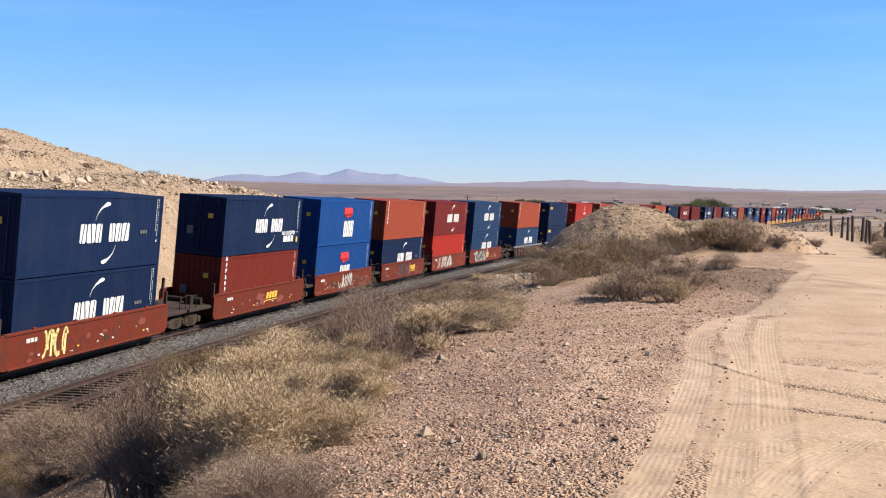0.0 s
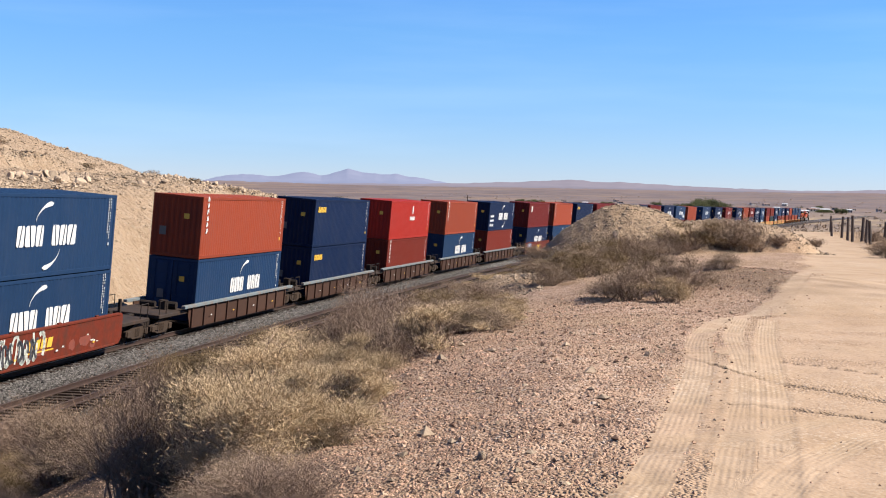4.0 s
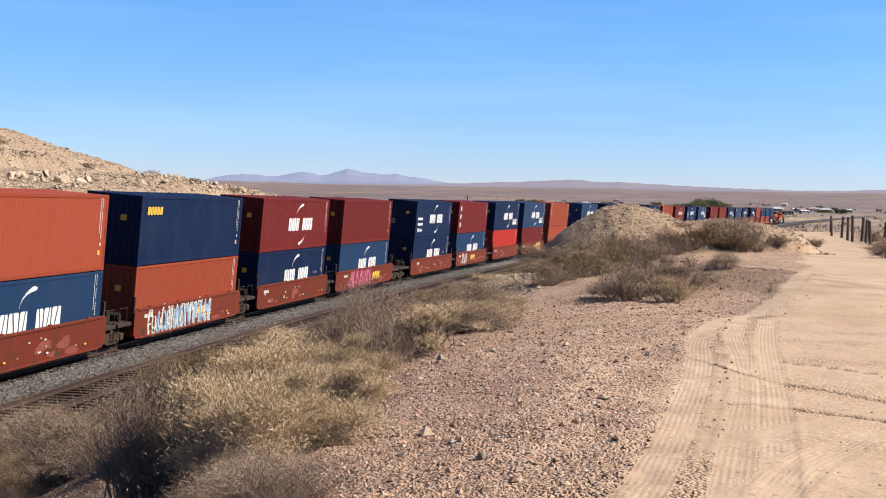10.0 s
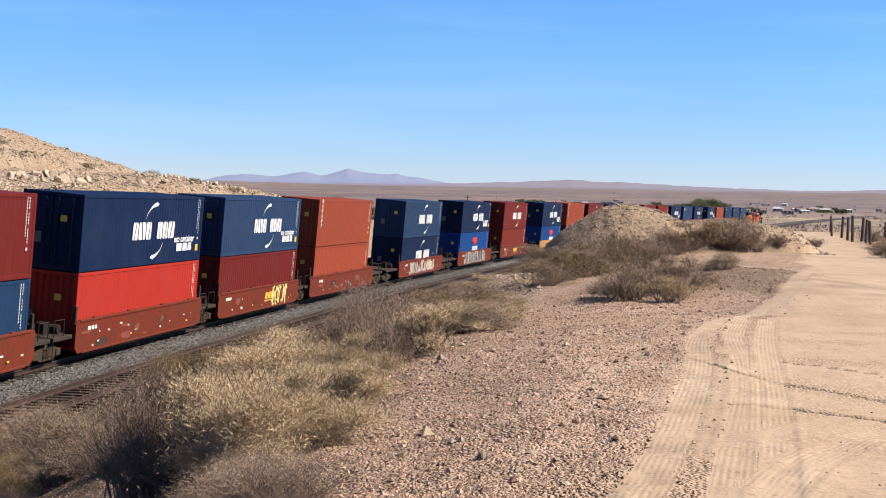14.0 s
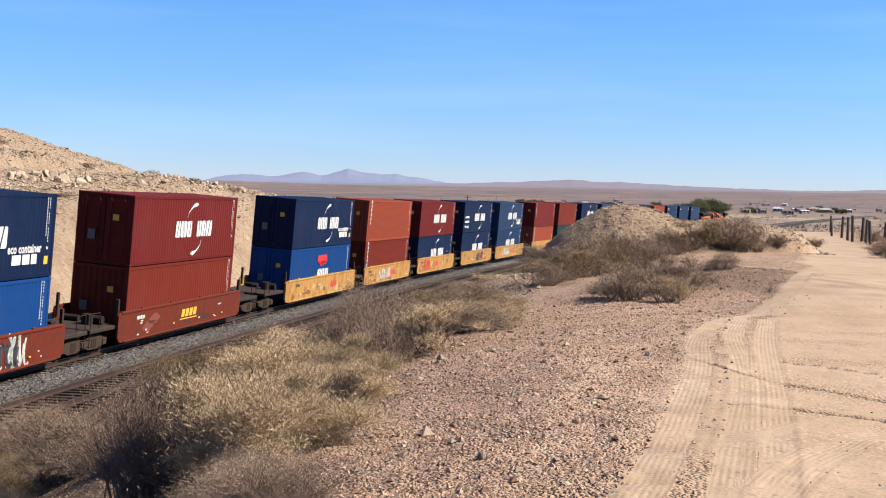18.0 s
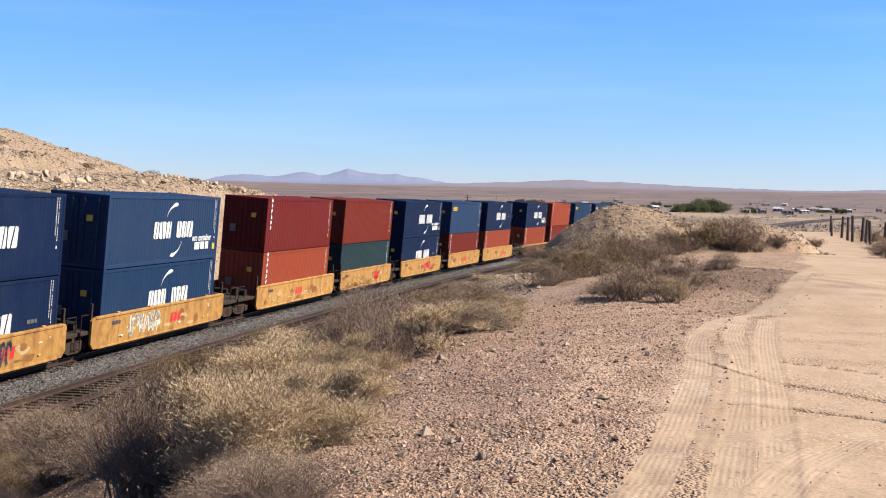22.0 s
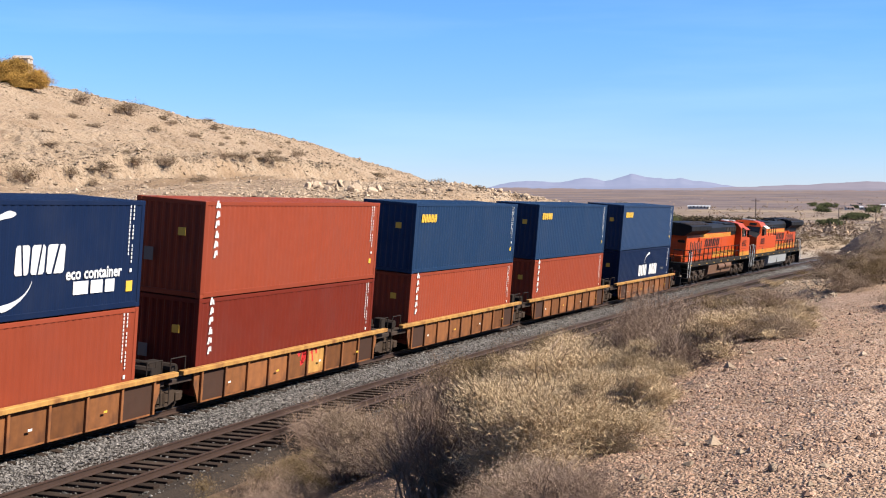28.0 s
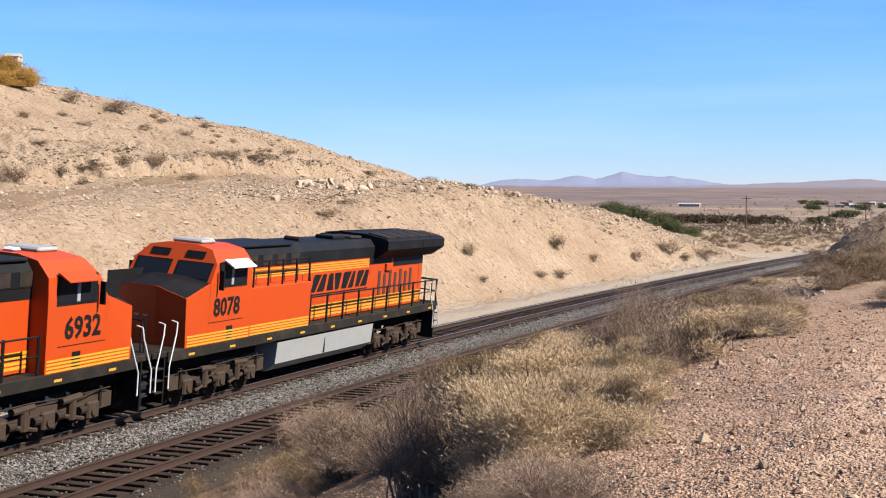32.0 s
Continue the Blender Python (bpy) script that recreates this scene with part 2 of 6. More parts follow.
M_REDMARK = material("red_marking", (0.60, 0.022, 0.022), 0.6, 0, 0.15, 0.2)
M_PLATE = material("dull_grey_plate", (0.10, 0.10, 0.10), 0.6, 0, 0.2, 0.1)
M_TAG_PALE = material("pale_spray_paint", (0.62, 0.62, 0.55), 0.6, 0, 0.5, 0.12, 0.5, 0.3, (0.15, 0.35, 0.35))
M_TAG_YELLOW = material("yellow_spray_paint", (0.75, 0.66, 0.25), 0.6, 0, 0.3, 0.12)
M_TAG_DARK = material("dark_spray_paint", (0.05, 0.05, 0.06), 0.6, 0, 0.3, 0.12)
M_TAG_PINK = material("pink_spray_paint", (0.60, 0.13, 0.24), 0.6, 0, 0.4, 0.12)
M_TAG_BLUE = material("blue_white_spray_paint", (0.30, 0.45, 0.65), 0.6, 0, 0.6, 0.12)
M_ORANGE = material("locomotive_orange_paint", (0.46, 0.056, 0.006), 0.45, 0, 0.1, 0.5, 0.35, 1.2, (0.38, 0.055, 0.014), streaks=0.2, spec=0.25)
M_LBLACK = material("locomotive_black_paint", (0.008, 0.008, 0.009), 0.55, 0, 0.2, 0.3, 0.35, 0.9, (0.03, 0.027, 0.024), spec=0.14)
M_LYELLOW = material("locomotive_yellow_stripe", (0.55, 0.29, 0.025), 0.45, 0, 0.1, 0.3, 0.3, 0.7, (0.5, 0.3, 0.06))
M_HOSE = material("dull_red_hose_rubber", (0.16, 0.02, 0.018), 0.7, 0, 0.4, 0.05)
M_LGREY = material("grey_tank_paint", (0.30, 0.31, 0.31), 0.55, 0, 0.2, 0.3, 0.5, 0.8, (0.32, 0.29, 0.26), streaks=0.4)
M_LOUVRE = material("grimy_louvre_paint", (0.055, 0.018, 0.010), 0.7, 0, 0.3, 0.1, 0.5, 0.3, (0.03, 0.02, 0.015))
M_LBROWN = material("dusty_brown_tank_paint", (0.15, 0.08, 0.05), 0.7, 0, 0.3, 0.2, 0.5, 0.6, (0.14, 0.09, 0.06), spec=0.15)
M_BOGIE = material("dusty_bogie_steel", (0.065, 0.044, 0.031), 0.8, 0.1, 0.5, 0.1, 0.5, 0.35, (0.05, 0.04, 0.035), spec=0.12)
M_GLASS = material("dark_window_glass", (0.012, 0.014, 0.018), 0.12, 0.0, spec=0.3)
M_RAIL = material("rusty_rail_steel", (0.058, 0.032, 0.022), 0.6, 0.3, 0.4, 0.05, 0.4, 0.6, (0.08, 0.045, 0.035))
M_RAILTOP = material("polished_rail_head", (0.45, 0.43, 0.41), 0.28, 0.9, 0.1, 0.1)
M_TIE = material("weathered_timber_sleeper", (0.040, 0.027, 0.020), 0.9, 0, 0.5, 0.06, 0.5, 0.5, (0.085, 0.064, 0.05), bump=0.6, vary=0.3, spec=0.1)
M_BALLAST = material("grey_ballast_stone", (0.062, 0.058, 0.053), 0.9, 0, 0.9, 0.045, 0.4, 0.5, (0.10, 0.08, 0.065), bump=1.0, island=0.85, spec=0.1)


def add_stone_cells(m, size, dark, pale, gap=0.5):
    """Lays a pattern of single stones, each of its own tone with dark gaps, over a material."""
    n, l = m.node_tree.nodes, m.node_tree.links
    cell = n.new("ShaderNodeTexVoronoi")
    cell.inputs["Scale"].default_value = 1 / size
    l.new(n.new("ShaderNodeTexCoord").outputs["Object"], cell.inputs["Vector"])
    tone = n.new("ShaderNodeSeparateColor")
    l.new(cell.outputs["Color"], tone.inputs[0])
    ramp = n.new("ShaderNodeValToRGB")
    ramp.color_ramp.elements[0].position, ramp.color_ramp.elements[0].color = 0.25, (*dark, 1)
    ramp.color_ramp.elements[1].position, ramp.color_ramp.elements[1].color = 0.95, (*pale, 1)
    l.new(tone.outputs[0], ramp.inputs[0])
    fall = n.new("ShaderNodeMapRange")
    for k, v in enumerate((0.25, 0.75, 1.0, gap)):
        fall.inputs[k + 1].default_value = v
    l.new(cell.outputs["Distance"], fall.inputs[0])
    mul = n.new("ShaderNodeMix")
    mul.data_type, mul.blend_type = "RGBA", "MULTIPLY"
    mul.inputs[0].default_value = 1.0
    l.new(ramp.outputs[0], mul.inputs[6])
    l.new(fall.outputs[0], mul.inputs[7])
    l.new(mul.outputs[2], n["Principled BSDF"].inputs["Base Color"])
    bump = n.new("ShaderNodeBump")
    bump.inputs["Strength"].default_value, bump.inputs["Distance"].default_value = 1.0, 0.04
    bump.invert = True
    l.new(cell.outputs["Distance"], bump.inputs["Height"])
    l.new(bump.outputs[0], n["Principled BSDF"].inputs["Normal"])


add_stone_cells(M_BALLAST, 0.06, (0.03, 0.027, 0.025), (0.30, 0.28, 0.26), 0.15)
M_LOOSE = material("grey_broken_stone", (0.155, 0.143, 0.132), 0.9, 0, 0.3, 0.03, 0.3, 0.5, (0.12, 0.10, 0.085), island=0.8, spec=0.15)
M_OLD_BALLAST = material("dirt_filled_old_ballast", (0.045, 0.035, 0.028), 0.95, 0, 0.7, 0.05, 0.5, 0.6, (0.075, 0.055, 0.04), bump=1.0, spec=0.1)
M_PEBBLE = material("desert_pebble", (0.46, 0.30, 0.205), 0.9, 0, 0.3, 0.03, 0.3, 0.5, (0.30, 0.19, 0.135), bump=0.4, island=0.5, spec=0.15)
M_PEBBLE_BROWN = material("brown_varnished_pebble", (0.45, 0.285, 0.195), 0.9, 0, 0.3, 0.03, 0.3, 0.5, (0.2, 0.12, 0.085), bump=0.4, island=0.6, spec=0.15)
M_DARK_STONE = material("dark_varnished_stone", (0.14, 0.085, 0.06), 0.9, 0, 0.3, 0.03, spec=0.15, island=0.4)
M_ROCK = material("pale_sandstone_rock", (0.40, 0.305, 0.215), 0.92, 0, 0.35, 0.08, 0.4, 0.6, (0.32, 0.23, 0.16), bump=0.8, vary=0.2, island=0.3, spec=0.15)
M_WOOD = material("old_fence_timber", (0.085, 0.06, 0.05), 0.9, 0, 0.5, 0.05, 0.4, 0.3, (0.16, 0.12, 0.1), bump=0.6, vary=0.2)
M_LEAF_PALE = material("dry_straw_foliage", (0.56, 0.415, 0.25), 0.9, 0, 0.2, 0.15, 0.5, 0.35, (0.30, 0.215, 0.12), vary=0.15, spec=0.1, island=0.25)
M_LEAF_OLIVE = material("dull_olive_foliage", (0.225, 0.157, 0.082), 0.9, 0, 0.3, 0.12, 0.5, 0.4, (0.14, 0.10, 0.05), vary=0.2, spec=0.1, island=0.3)
M_LEAF_GREY = material("grey_sage_foliage", (0.36, 0.26, 0.18), 0.9, 0, 0.3, 0.12, 0.5, 0.4, (0.19, 0.135, 0.09), vary=0.15, spec=0.1, island=0.25)
M_TWIG = material("grey_brown_twig", (0.295, 0.208, 0.152), 0.9, 0, 0.4, 0.05, vary=0.2, spec=0.1, island=0.3)
M_LEAF_FAR = material("brown_grey_brush_foliage", (0.31, 0.23, 0.15), 0.9, 0, 0.3, 0.3, 0.4, 0.5, (0.22, 0.16, 0.10), vary=0.2, spec=0.1, island=0.3)
M_HEDGE = material("dusty_olive_brush", (0.10, 0.076, 0.045), 0.9, 0, 0.3, 0.5, 0.4, 3.0, (0.09, 0.08, 0.045), spec=0.1, island=0.3)
M_LEAF_GREEN = material("dark_green_foliage", (0.072, 0.078, 0.033), 0.9, 0, 0.4, 0.3, vary=0.2, spec=0.1)
M_LEAF_GOLD = material("golden_autumn_foliage", (0.42, 0.24, 0.06), 0.9, 0, 0.4, 0.3, vary=0.15, spec=0.1)
M_STUCCO = material("pale_stucco", (0.40, 0.36, 0.32), 0.85, 0, 0.15, 0.3, vary=0.15)
M_ROOF = material("brown_shingle_roof", (0.18, 0.12, 0.10), 0.85, 0, 0.3, 0.3, vary=0.3)
M_METALROOF = material("pale_sheet_metal_roof", (0.58, 0.59, 0.60), 0.5, 0.2, 0.1, 0.3)


def ground_material():
    """Sand, gravel and tyre-worn road, spread by the masks that are stored on the ground."""
    m = bpy.data.materials.new("desert_ground")
    m.use_nodes = True
    n, l = m.node_tree.nodes, m.node_tree.links
    b = n["Principled BSDF"]
    b.inputs["Roughness"].default_value, b.inputs["Specular IOR Level"].default_value = 0.95, 0.15
    pos = n.new("ShaderNodeNewGeometry").outputs["Position"]

    def tex(size, detail=5.0, kind="ShaderNodeTexNoise"):
        t = n.new(kind)
        t.inputs["Scale"].default_value = 1 / size
        if kind == "ShaderNodeTexNoise":
            t.inputs["Detail"].default_value = detail
        l.new(pos, t.inputs["Vector"])
        return t.outputs[0]

    def rng(v, a, c, d=0.0, e=1.0):
        r = n.new("ShaderNodeMapRange")
        for k, x in enumerate((a, c, d, e)):
            r.inputs[k + 1].default_value = x
        l.new(v, r.inputs[0])
        return r.outputs[0]

    def mul(a, c):
        r = n.new("ShaderNodeMath")
        r.operation = "MULTIPLY"
        for k, x in enumerate((a, c)):
            if isinstance(x, float):
                r.inputs[k].default_value = x
            else:
                l.new(x, r.inputs[k])
        return r.outputs[0]

    def mix(a, c, f):
        r = n.new("ShaderNodeMix")
        r.data_type = "RGBA"
        for k, x in ((6, a), (7, c)):
            if isinstance(x, tuple):
                r.inputs[k].default_value = (*(0.508 * c for c in x), 1)
            else:
                l.new(x, r.inputs[k])
        l.new(f, r.inputs[0])
        return r.outputs[2]

    def attr(name):
        a = n.new("ShaderNodeAttribute")
        a.attribute_name = name
        return a.outputs["Fac"]
    sand = mix((0.56, 0.385, 0.235), (0.46, 0.30, 0.175), rng(tex(2.5), 0.35, 0.7))
    sand = mix(sand, (0.60, 0.45, 0.30), rng(tex(0.35), 0.5, 0.8, 0, 0.6))
    gravel = mix((0.66, 0.45, 0.315), (0.47, 0.295, 0.20), rng(tex(0.8), 0.35, 0.7))

    def cells(size):
        t = n.new("ShaderNodeTexVoronoi")
        t.inputs["Scale"].default_value = 1 / size
        l.new(pos, t.inputs["Vector"])
        sp = n.new("ShaderNodeSeparateColor")
        l.new(t.outputs["Color"], sp.inputs[0])
        return sp.outputs[0], t.outputs["Distance"]
    tone_a, far_a = cells(0.028)
    tone_b, far_b = cells(0.07)
    gravel = mix(gravel, (0.17, 0.10, 0.07), mul(rng(tone_a, 0.74, 0.8, 0, 0.85), rng(far_a, 0.25, 0.6, 1.0, 0.3)))
    gravel = mix(gravel, (0.72, 0.57, 0.45), mul(rng(tone_a, 0.24, 0.16, 0, 0.85), rng(far_a, 0.25, 0.6, 1.0, 0.2)))
    gravel = mix(gravel, (0.13, 0.075, 0.055), mul(rng(tone_b, 0.80, 0.86, 0, 0.85), rng(far_b, 0.3, 0.5, 1.0, 0.0)))
    gravel = mix(gravel, (0.78, 0.64, 0.52), mul(rng(tone_b, 0.10, 0.06, 0, 0.9), rng(far_b, 0.3, 0.45, 1.0, 0.0)))
    sand = mix(sand, (0.70, 0.54, 0.40), mul(rng(tone_a, 0.20, 0.12, 0, 0.6), rng(far_a, 0.25, 0.6, 1.0, 0.2)))
    sand = mix(sand, (0.24, 0.14, 0.085), mul(rng(tone_a, 0.78, 0.85, 0, 0.6), rng(far_a, 0.25, 0.6, 1.0, 0.2)))
    road = mix((0.63, 0.46, 0.315), (0.52, 0.37, 0.235), rng(tex(0.9), 0.35, 0.7))
    road = mix(road, (0.86, 0.70, 0.54), mul(rng(tone_a, 0.24, 0.14, 0, 0.55), rng(tex(1.6), 0.4, 0.6)))
    road = mix(road, (0.36, 0.235, 0.15), mul(rng(tone_b, 0.84, 0.9, 0, 0.6), rng(far_b, 0.2, 0.4, 1.0, 0.0)))
    road = mix(road, (0.47, 0.32, 0.20), rng(tex(0.06), 0.55, 0.8, 0, 0.5))
    hill = mix((0.57, 0.42, 0.285), (0.45, 0.31, 0.20), rng(tex(5.0), 0.35, 0.7))
    hill = mix(hill, (0.64, 0.51, 0.37), rng(tex(0.6), 0.52, 0.75, 0, 0.75))
    hill = mix(hill, (0.33, 0.23, 0.16), rng(tex(0.28), 0.62, 0.78, 0, 0.6))
    soil = mix((0.15, 0.098, 0.064), (0.26, 0.17, 0.105), rng(tex(0.5), 0.4, 0.7))
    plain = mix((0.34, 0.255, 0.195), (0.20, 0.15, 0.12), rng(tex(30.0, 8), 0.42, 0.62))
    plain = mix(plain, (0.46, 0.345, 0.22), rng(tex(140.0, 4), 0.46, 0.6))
    # the plain turns mauve with distance: haze put into the land's colour
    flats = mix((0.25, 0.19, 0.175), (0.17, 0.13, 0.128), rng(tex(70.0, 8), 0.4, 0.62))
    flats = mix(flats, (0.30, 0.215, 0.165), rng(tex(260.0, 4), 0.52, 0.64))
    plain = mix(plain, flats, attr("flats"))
    c = mix(sand, gravel, attr("gravel"))
    c = mix(c, soil, attr("soil"))
    c = mix(c, road, attr("road"))
    c = mix(c, hill, attr("hill"))
    c = mix(c, mix((0.60, 0.50, 0.39), (0.50, 0.41, 0.31), rng(tex(0.3), 0.4, 0.7)), attr("strip"))
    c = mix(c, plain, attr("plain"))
    l.new(c, b.inputs["Base Color"])
    bp = n.new("ShaderNodeBump")
    bp.inputs["Strength"].default_value, bp.inputs["Distance"].default_value = 0.85, 0.028
    l.new(mul(rng(far_a, 0.0, 0.7, 1.0, 0.0), rng(attr("road"), 0, 0.5, 1.0, 0.08)), bp.inputs["Height"])
    b2 = n.new("ShaderNodeBump")
    b2.inputs["Strength"].default_value, b2.inputs["Distance"].default_value = 0.9, 0.5
    l.new(mul(tex(0.5, 6), attr("hill")), b2.inputs["Height"])
    wave = n.new("ShaderNodeMath")
    wave.operation = "SINE"
    l.new(mul(attr("tread_run"), 2 * math.pi / 0.045), wave.inputs[0])
    b3 = n.new("ShaderNodeBump")
    b3.inputs["Strength"].default_value, b3.inputs["Distance"].default_value = 0.34, 0.0034
    l.new(mul(mul(wave.outputs[0], attr("tread")), rng(tex(0.35), 0.35, 0.6, 0.15, 1.0)), b3.inputs["Height"])
    l.new(bp.outputs[0], b3.inputs["Normal"])
    l.new(b3.outputs[0], b2.inputs["Normal"])
    l.new(b2.outputs[0], b.inputs["Normal"])
    return m


# ---- building blocks ----
class Shape:
    """Collects corners and faces of one mesh."""

    def __init__(self):
        self.v, self.f = [], []

    def add(self, verts, faces):
        k = len(self.v)
        self.v += [tuple(p) for p in verts]
        self.f += [tuple(i + k for i in f) for f in faces]
        return self

    def box(self, x0, x1, y0, y1, z0, z1, c=0.0):
        """A box, with chamfered edges where c is given."""
        if not c:
            return self.add([(x, y, z) for x in (x0, x1) for y in (y0, y1) for z in (z0, z1)],
                            [(0, 1, 3, 2), (4, 6, 7, 5), (0, 4, 5, 1), (2, 3, 7, 6), (0, 2, 6, 4), (1, 5, 7, 3)])
        v, idx = [], {}
        for sx in (0, 1):
            for sy in (0, 1):
                for sz in (0, 1):
                    for a in range(3):
                        p = [(x0 + c, x1 - c)[sx], (y0 + c, y1 - c)[sy], (z0 + c, z1 - c)[sz]]
                        p[a] = ((x0, x1)[sx], (y0, y1)[sy], (z0, z1)[sz])[a]
                        idx[sx, sy, sz, a] = len(v)
                        v.append(p)
        f = []
        for a in range(3):
            o = [k for k in range(3) if k != a]
            for s_ in (0, 1):
                q = []
                for i, j in ((0, 0), (1, 0), (1, 1), (0, 1)):
                    k = [0, 0, 0]
                    k[a], k[o[0]], k[o[1]] = s_, i, j
                    q.append(idx[k[0], k[1], k[2], a])
                f.append(q if (s_ == 1) == (a != 1) else q[::-1])
            for i in (0, 1):
                for j in (0, 1):
                    k0, k1 = [0, 0, 0], [0, 0, 0]
                    k0[o[0]] = k1[o[0]] = i
                    k0[o[1]] = k1[o[1]] = j
                    k1[a] = 1
                    q = [idx[(*k0, o[0])], idx[(*k1, o[0])], idx[(*k1, o[1])], idx[(*k0, o[1])]]
                    f.append(q if (i == j) == (a == 1) else q[::-1])
        for sx in (0, 1):
            for sy in (0, 1):
                for sz in (0, 1):
                    q = [idx[sx, sy, sz, a] for a in range(3)]
                    f.append(q if (sx + sy + sz) % 2 else q[::-1])
        return self.add(v, f)

    def prism(self, outline, axis, a, b):
        """An outline (in the two other axes, in order) pulled from a to b along axis."""
        n = len(outline)

        def at(p, d):
            q = list(p)
            q.insert(axis, d)
            return q
        return self.add([at(p, a) for p in outline] + [at(p, b) for p in outline],
                        [tuple(range(n))[::-1], tuple(range(n, 2 * n))] + [(i, (i + 1) % n, n + (i + 1) % n, n + i) for i in range(n)])

    def rod(self, a, b, r, r2=None, sides=6):
        a, b = Vector(a), Vector(b)
        r2 = r if r2 is None else r2
        d = (b - a).normalized()
        u = d.orthogonal().normalized()
        w = d.cross(u)
        ring = [(math.cos(2 * math.pi * i / sides), math.sin(2 * math.pi * i / sides)) for i in range(sides)]
        return self.add([a + (u * c + w * s_) * r for c, s_ in ring] + [b + (u * c + w * s_) * r2 for c, s_ in ring],
                        [tuple(range(sides))[::-1], tuple(range(sides, 2 * sides))] + [(i, (i + 1) % sides, sides + (i + 1) % sides, sides + i) for i in range(sides)])

    def bar(self, pts, r, sides=6):
        for a, b in zip(pts, pts[1:]):
            self.rod(a, b, r, r, sides)
        return self

    def mesh(self, name, smooth=False):
        me = bpy.data.meshes.new(name)
        me.from_pydata(self.v, [], self.f)
        me.update()
        bm = bmesh.new()
        bm.from_mesh(me)
        bmesh.ops.recalc_face_normals(bm, faces=bm.faces)
        bm.to_mesh(me)
        bm.free()
        if smooth:
            me.shade_smooth()
        return me


def part(name, shape, mat, parent=None, label="", at=None):
    """One mesh object under a thing or a part; the material belongs to the object, so that meshes can be shared."""
    me = shape.mesh(name) if isinstance(shape, Shape) else shape
    if not me.materials:
        me.materials.append(None)
    ob = new(name, me)
    ob.material_slots[0].link = "OBJECT"
    ob.material_slots[0].material = mat
    if parent is not None:
        ob.parent = parent
    if at is not None:
        ob.matrix_basis = at
    if label:
        ob["label"] = label
    return ob


def thing(name, label, category, group="", kind=""):
    return tagged(new(name), label, category, group, kind)


def track_pose(s, bank=BANK, shift=0.0, lower=0.0):
    h, x, y, z = (float(np.interp(s, SG, a)) for a in (HEAD, TX, TY, TZ))
    g = float(np.interp(s, SG, GRADE))
    t = Vector((math.sin(h), math.cos(h), g)).normalized()
    n0 = Vector((math.cos(h), -math.sin(h), 0))
    u0 = n0.cross(t)
    n = n0 * math.cos(bank) - u0 * math.sin(bank)
    u = n0 * math.sin(bank) + u0 * math.cos(bank)
    p = Vector((x, y, z - lower)) + n0 * shift
    return Matrix(((n.x, t.x, u.x, p.x), (n.y, t.y, u.y, p.y), (n.z, t.z, u.z, p.z), (0, 0, 0, 1)))


# ---- ground ----
def polyline_offset(x, y, pts):
    """Signed distance to the right of a line, and the run along it."""
    best, run_best, off_best, run0 = np.full(x.shape, 1e9), np.zeros(x.shape), np.zeros(x.shape), 0.0
    for (ax, ay), (bx, by) in zip(pts, pts[1:]):
        dx, dy = bx - ax, by - ay
        ln = math.hypot(dx, dy)
        k = np.clip(((x - ax) * dx + (y - ay) * dy) / ln ** 2, 0, 1)
        ex, ey = x - ax - k * dx, y - ay - k * dy
        d = np.hypot(ex, ey)
        m = d < best
        best = np.where(m, d, best)
        off_best = np.where(m, (ex * dy - ey * dx) / ln, off_best)
        run_best = np.where(m, run0 + k * ln, run_best)
        run0 += ln
    return best, off_best, run_best


WHEEL_MARKS = (
    (((21.66, 7.29), (21.77, 7.76), (22.10, 10.08), (22.49, 13.20), (22.70, 16.37), (23.21, 19.01), (24.15, 21.38), (24.84, 23.01), (27.27, 35.51)), 0.17),
    (((22.20, 7.37), (22.50, 9.53), (22.81, 11.63), (23.03, 14.28), (23.19, 17.07), (23.66, 19.77)), 0.13),
    (((22.46, 7.3), (22.66, 8.67), (23.08, 12.11), (23.50, 16.0), (23.95, 19.2)), 0.13),
    (((22.44, 7.29), (22.80, 8.34), (23.31, 9.33), (23.56, 9.65)), 0.14),
    (((22.20, 9.35), (22.59, 9.26), (23.03, 9.82), (23.41, 10.32)), 0.09),
    (((22.55, 10.84), (23.03, 10.68), (23.70, 10.28)), 0.05),
    (((22.06, 15.85), (22.66, 14.47), (23.59, 13.72), (24.31, 13.11), (25.6, 12.3)), 0.03),
    (((22.20, 15.14), (22.67, 13.22), (23.14, 12.12), (23.88, 11.28)), 0.035),
)


def rounded(pts, times=3):
    """Cuts the corners of a line until it runs smoothly."""
    for _ in range(times):
        out = [pts[0]]
        for (ax, ay), (bx, by) in zip(pts, pts[1:]):
            out += [(ax * .75 + bx * .25, ay * .75 + by * .25), (ax * .25 + bx * .75, ay * .25 + by * .75)]
        pts = out + [pts[-1]]
    return pts


